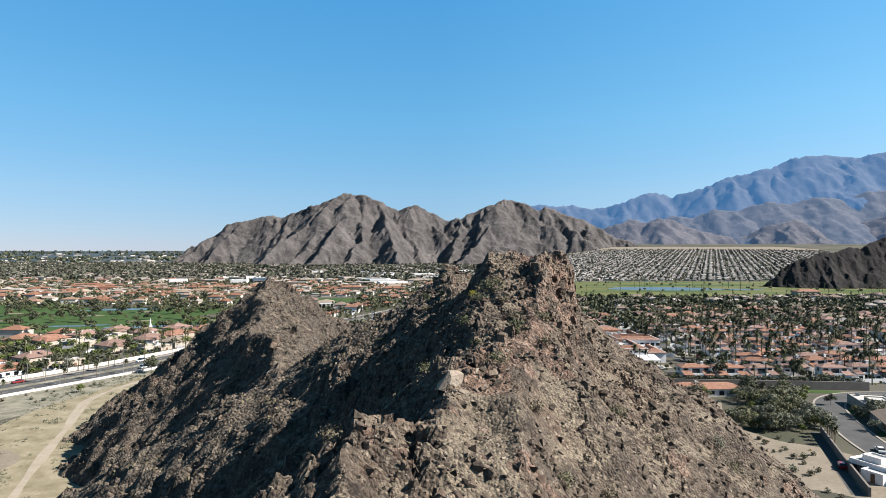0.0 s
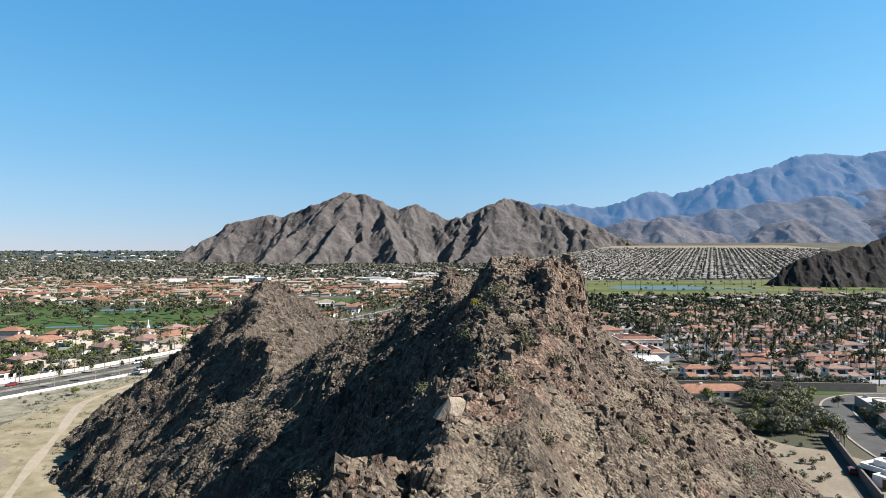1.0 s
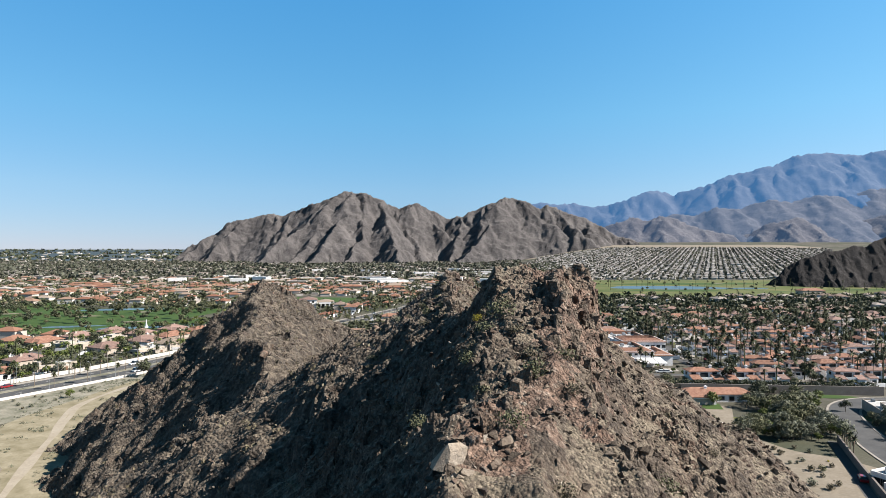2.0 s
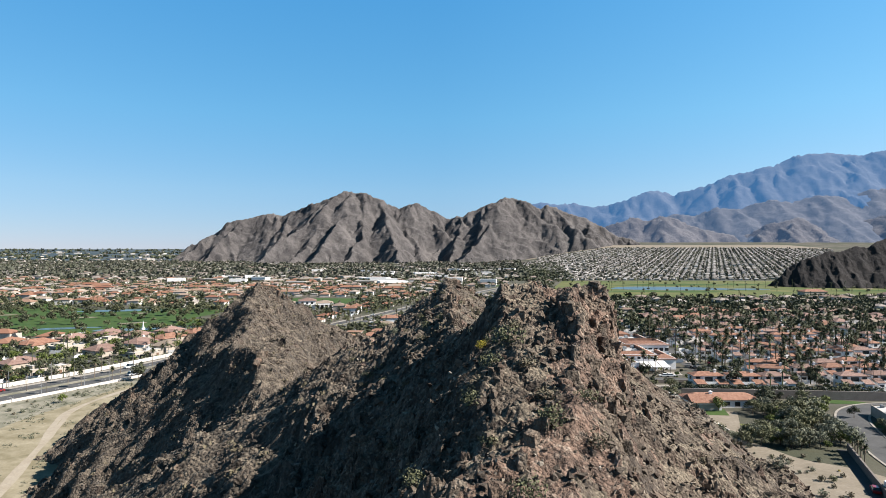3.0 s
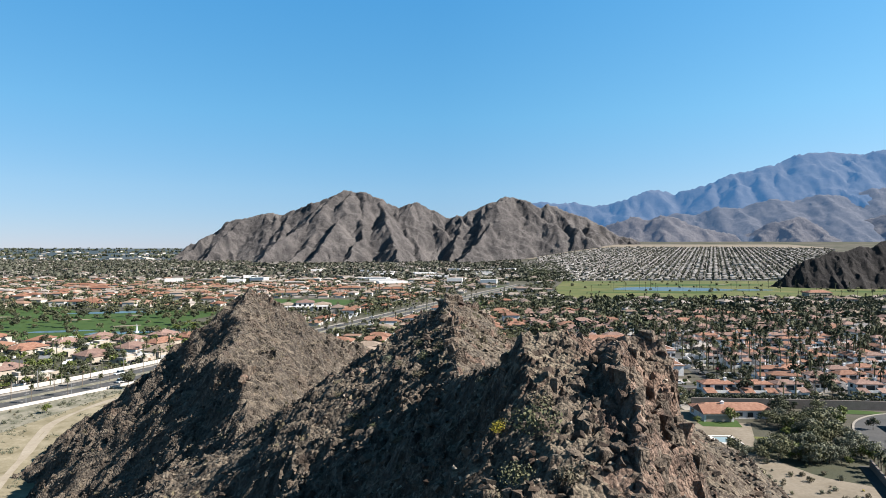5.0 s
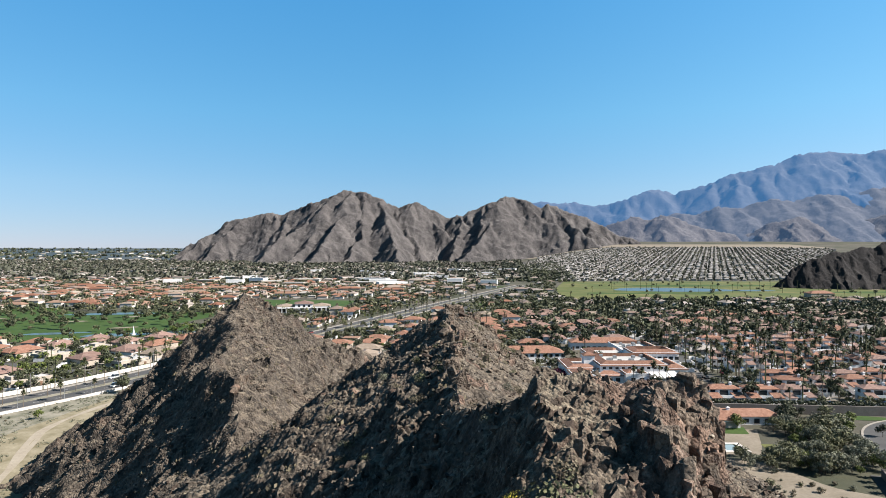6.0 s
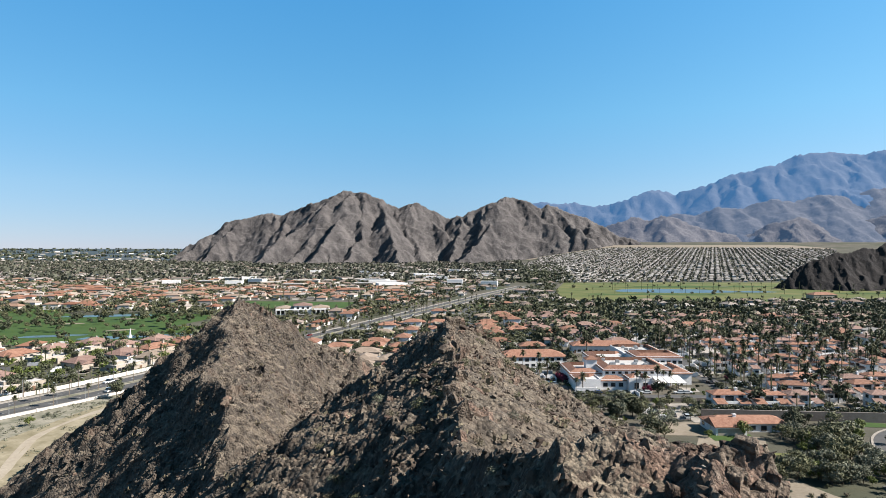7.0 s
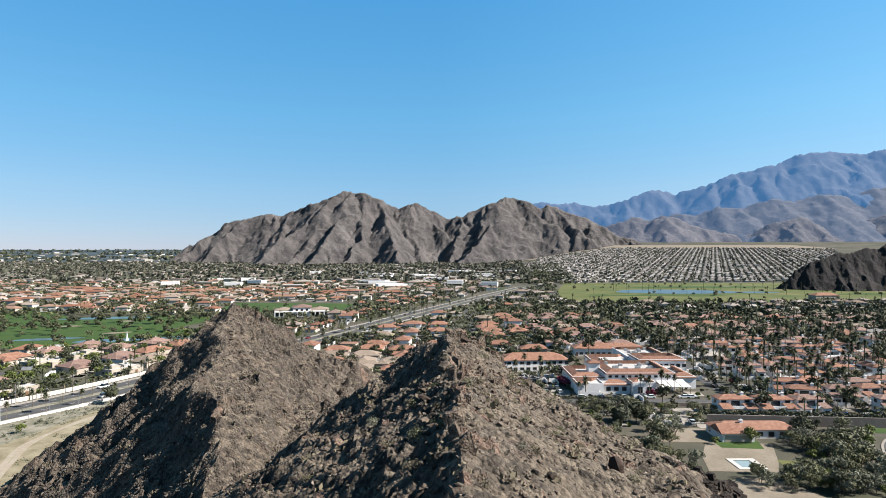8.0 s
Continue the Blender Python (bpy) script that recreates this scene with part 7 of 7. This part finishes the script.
# shrubs on the hill
for k in range(135):
    x, y = rr.uniform(-11, 20), rr.uniform(20, 112)
    if float(hill_form(np.array([x]), np.array([y]))[0][0]) < 12:
        continue
    z = float(hill_height(np.array([x]), np.array([y]))[0])
    scrub(rr.choice((1, 2, 2, 0, 1)), x, y, z - 0.05, rr.uniform(0.4, 0.95), " among stones", HILL_SCRUB)
for x, y, k, s in ((2.15, 43.4, 3, .62), (3.25, 42.2, 2, 1.2), (3.7, 43.4, 1, .9), (2.6, 29.5, 2, .8), (4.2, 26.8, 1, .95), (9.0, 30.5, 2, .75), (1.6, 38.8, 1, .9), (1.1, 36.6, 2, .8), (5.6, 33.0, 1, .9), (12.5, 34.0, 1, .7), (-1.2, 34, 2, .8), (-2.0, 72, 1, 1.0), (8.6, 40.2, 1, .8)):
    scrub(k, x, y, float(hill_height(np.array([x]), np.array([y]))[0]) - 0.05, s, " on the crag", HILL_SCRUB)
# more of them further off, joined
n = 1500
x, y = rng_rock.uniform(-90, 30, n), rng_rock.uniform(60, 235, n)
ok = hill_form(x, y)[0] > 2
x, y = x[ok], y[ok]
tagged(strewn("hill_scrub", [tuft], np.stack([x, y, hill_height(x, y) - 0.05], -1), rng_rock.uniform(0, 6.28, len(x)), rng_rock.uniform(0.8, 2.4, (len(x), 1)) * np.ones((1, 3)), leaf_brittle, rng_rock),
       "sparse dry shrubs over the far slopes", "shrubs", kind="stuff")
# ---------------------------------------------------------------- cars, lamps and small things
def car_paint(name, colour):
    p = Paint(name, 0.3, world_space=False)
    p.colour(colour)
    p.bsdf.inputs["Coat Weight"].default_value = 0.6
    return p.mat


CAR_COLOURS = [("white", (0.75, 0.75, 0.74)), ("silver", (0.42, 0.43, 0.44)), ("black", (0.02, 0.02, 0.022)), ("grey", (0.14, 0.145, 0.15)), ("red", (0.28, 0.02, 0.02)), ("blue", (0.03, 0.07, 0.2))]
tyre_mat = two_tone("tyre_rubber", (0.02, 0.02, 0.02), (0.035, 0.035, 0.035), 3, 0.9, world_space=False)


def car_kind(colour_name, colour, van=False):
    ob = thing("car", colour_name + (" van" if van else " car") + " parked on grey asphalt", "car", "parked cars")
    paint = car_paint(colour_name + "_car_paint", colour)
    length, high = (4.9, 1.95) if van else (4.5, 1.45)
    prof = [(-length / 2, 0.3), (-length / 2, 0.75), (-length / 2 + 0.1, 0.86), (-1.0, 0.92), (1.2, 0.92), (length / 2 - 0.1, 0.82), (length / 2, 0.7), (length / 2, 0.3)]
    s = Shape()
    for w in (0.88, -0.88):
        s.v += [(x, w, z) for x, z in prof]
    s.f += [tuple(range(8)), tuple(reversed(range(8, 16)))] + [(i, 8 + i, 8 + (i + 1) % 8, (i + 1) % 8) for i in range(8)]
    part("body", s, paint, ob)
    back = -length / 2 + 0.25 if van else -1.7
    cab = Shape().add([(back, -0.82, 0.9), (1.15, -0.82, 0.9), (1.15, 0.82, 0.9), (back, 0.82, 0.9), (back + 0.35, -0.66, high - 0.06), (0.45, -0.66, high - 0.06), (0.45, 0.66, high - 0.06), (back + 0.35, 0.66, high - 0.06)],
                      [(3, 2, 1, 0), (4, 5, 6, 7), (0, 1, 5, 4), (1, 2, 6, 5), (2, 3, 7, 6), (3, 0, 4, 7)])
    part("cabin", cab, glass_mat, ob)
    part("roof", Shape().box(back + 0.35, 0.45, -0.67, 0.67, high - 0.06, high), paint, ob)
    wheel = Shape().tube([(0, -0.11, 0), (0, 0.11, 0)], [0.32, 0.32], 10)
    me = wheel.mesh("wheel", tyre_mat)
    for x in (-1.35, 1.4):
        for y in (-0.8, 0.8):
            part("wheel", me, None, ob, m=pose(x, y, 0.32))
    return ob


CARS = [car_kind(n, c) for n, c in CAR_COLOURS] + [car_kind("white", (0.78, 0.78, 0.77), True)]
parked = set()
rc = random.Random(3)


def park(x, y, turn, k=None):
    ob = CARS[rc.choice((0, 0, 1, 2, 3, 4, 5, 6, 1, 0)) if k is None else k]
    m = pose(x, y, 0.08, 0, 0, turn)
    if ob.name in parked:
        return copy_thing(ob, m)
    parked.add(ob.name)
    ob.matrix_basis = m
    return ob


for row in (304, 312, 321, 330, 337):
    for x in np.arange(27, 51, 2.9):
        if rc.random() < 0.72:
            park(float(x), row, 90 + rc.uniform(-3, 3))
for x in (58, 64, 71, 74.5, 86, 99, 103):
    park(x + rc.uniform(-1, 1), 294.6, rc.choice((0, 180)))
for x, y, turn, k in ((79, 263, 20, 2), (84, 259, 80, 3), (88, 256.5, 85, 0), (91, 262, 70, 1), (123, 300, 88, 0), (121, 315, 92, 2), (124, 350, 90, 1), (121, 172, 70, 0), (102.5, 159.5, 65, 4)):
    park(x, y, turn, k)
lane_a, lane_b = finer(offset_line(BOULEVARD, 8.2), 6), finer(offset_line(BOULEVARD, -8.0), 6)
for line, flip, ys_ in ((lane_a, 180, (262, 318, 402, 470, 560, 640)), (lane_b, 0, (300, 345, 430, 520, 600))):
    for y in ys_:
        k = min(range(len(line)), key=lambda n: abs(line[n][1] - y))
        (ax, ay), (bx, by) = line[k], line[min(k + 1, len(line) - 1)]
        park(ax, ay, math.degrees(math.atan2(by - ay, bx - ax)) + flip)


# street lamps along the boulevard
def lamp_kind():
    ob = thing("street_lamp", "tall grey street lamp with a curved arm", "street lamp", "street lamps")
    part("mast", Shape().tube([(0, 0, 0), (0, 0, 6.5), (0.25, 0, 8.2), (1.9, 0, 8.8)], [0.12, 0.08, 0.06, 0.045], 6), machine_mat, ob)
    part("head", Shape().box(1.7, 2.5, -0.16, 0.16, 8.68, 8.86), machine_mat, ob)
    part("base", Shape().box(-0.25, 0.25, -0.25, 0.25, 0, 0.5), concrete, ob)
    return ob


lamp = lamp_kind()
first = True
for d in (12.3, -12.3):
    line = [q for q in finer(offset_line(BOULEVARD, d), 38) if 150 < q[1] < 700]
    for (ax, ay), (bx, by) in zip(line, line[1:]):
        m = pose(ax, ay, 0.1, 0, 0, math.degrees(math.atan2(by - ay, bx - ax)) + (-90 if d > 0 else 90))
        if first:
            lamp.matrix_basis, first = m, False
        else:
            copy_thing(lamp, m)

# fountain in the pond
jet = thing("fountain", "white fountain spray in the pond", "fountain")
spray_mat = two_tone("white_water_spray", (0.75, 0.78, 0.80), (0.85, 0.87, 0.88), 2, 0.6, world_space=False)
part("spray", Shape().tube([(0, 0, 0), (0, 0, 1.2), (0, 0, 3.5), (0, 0, 6.2)], [1.5, 0.8, 0.4, 0.05], 9), spray_mat, jet)
part("nozzle", Shape().tube([(0, 0, -0.2), (0, 0, 0.3)], [0.4, 0.3], 8), concrete, jet)
jet.matrix_basis = pose(-214, 462, 0.17)

# covered parking with dark roofs along the hedge
def carport(x, y, turn, w=16.0):
    ob = thing("carport", "long low carport with a dark flat roof", "carport", "carports", pose(x, y, 0, 0, 0, turn))
    part("roof", Shape().box(-w / 2, w / 2, -2.8, 2.8, 2.5, 2.75), shadow_metal, ob)
    for a in np.arange(-w / 2 + 0.6, w / 2, (w - 1.2) / 4 - 0.001):
        for b in (-2.5, 2.5):
            part("post", Shape().box(a - 0.09, a + 0.09, b - 0.09, b + 0.09, 0, 2.5), shadow_metal, ob)


for x in (-46, -28, -10, 8, 26, 44):
    carport(x, 463, -2)

# patio umbrellas and pool corners of the apartment gardens
blue_cloth = two_tone("blue_canvas", (0.03, 0.10, 0.30), (0.05, 0.15, 0.38), 2, 0.8, world_space=False)


def parasol_kind():
    ob = thing("parasol", "blue canvas parasol on a patio", "parasol", "parasols")
    part("pole", Shape().tube([(0, 0, 0), (0, 0, 2.5)], [0.03, 0.03], 6), machine_mat, ob)
    s = Shape()
    ring = [(1.4 * math.cos(k * math.pi / 4), 1.4 * math.sin(k * math.pi / 4), 2.1) for k in range(8)]
    s.add(ring + [(0, 0, 2.65), (0, 0, 2.5)], [(k, (k + 1) % 8, 8) for k in range(8)] + [((k + 1) % 8, k, 9) for k in range(8)])
    part("canopy", s, blue_cloth, ob)
    return ob


shade = parasol_kind()
spots = [(122, 264), (146, 262), (166, 261), (189, 262.5), (144, 287), (167, 289), (190, 288), (145, 332), (169, 335), (194, 333), (218, 336), (147, 392), (214, 392), (290, 332), (240, 270)]
for n, (x, y) in enumerate(spots):
    m = pose(x, y, 0, 0, 0, n * 20)
    if n == 0:
        shade.matrix_basis = m
    else:
        copy_thing(shade, m)
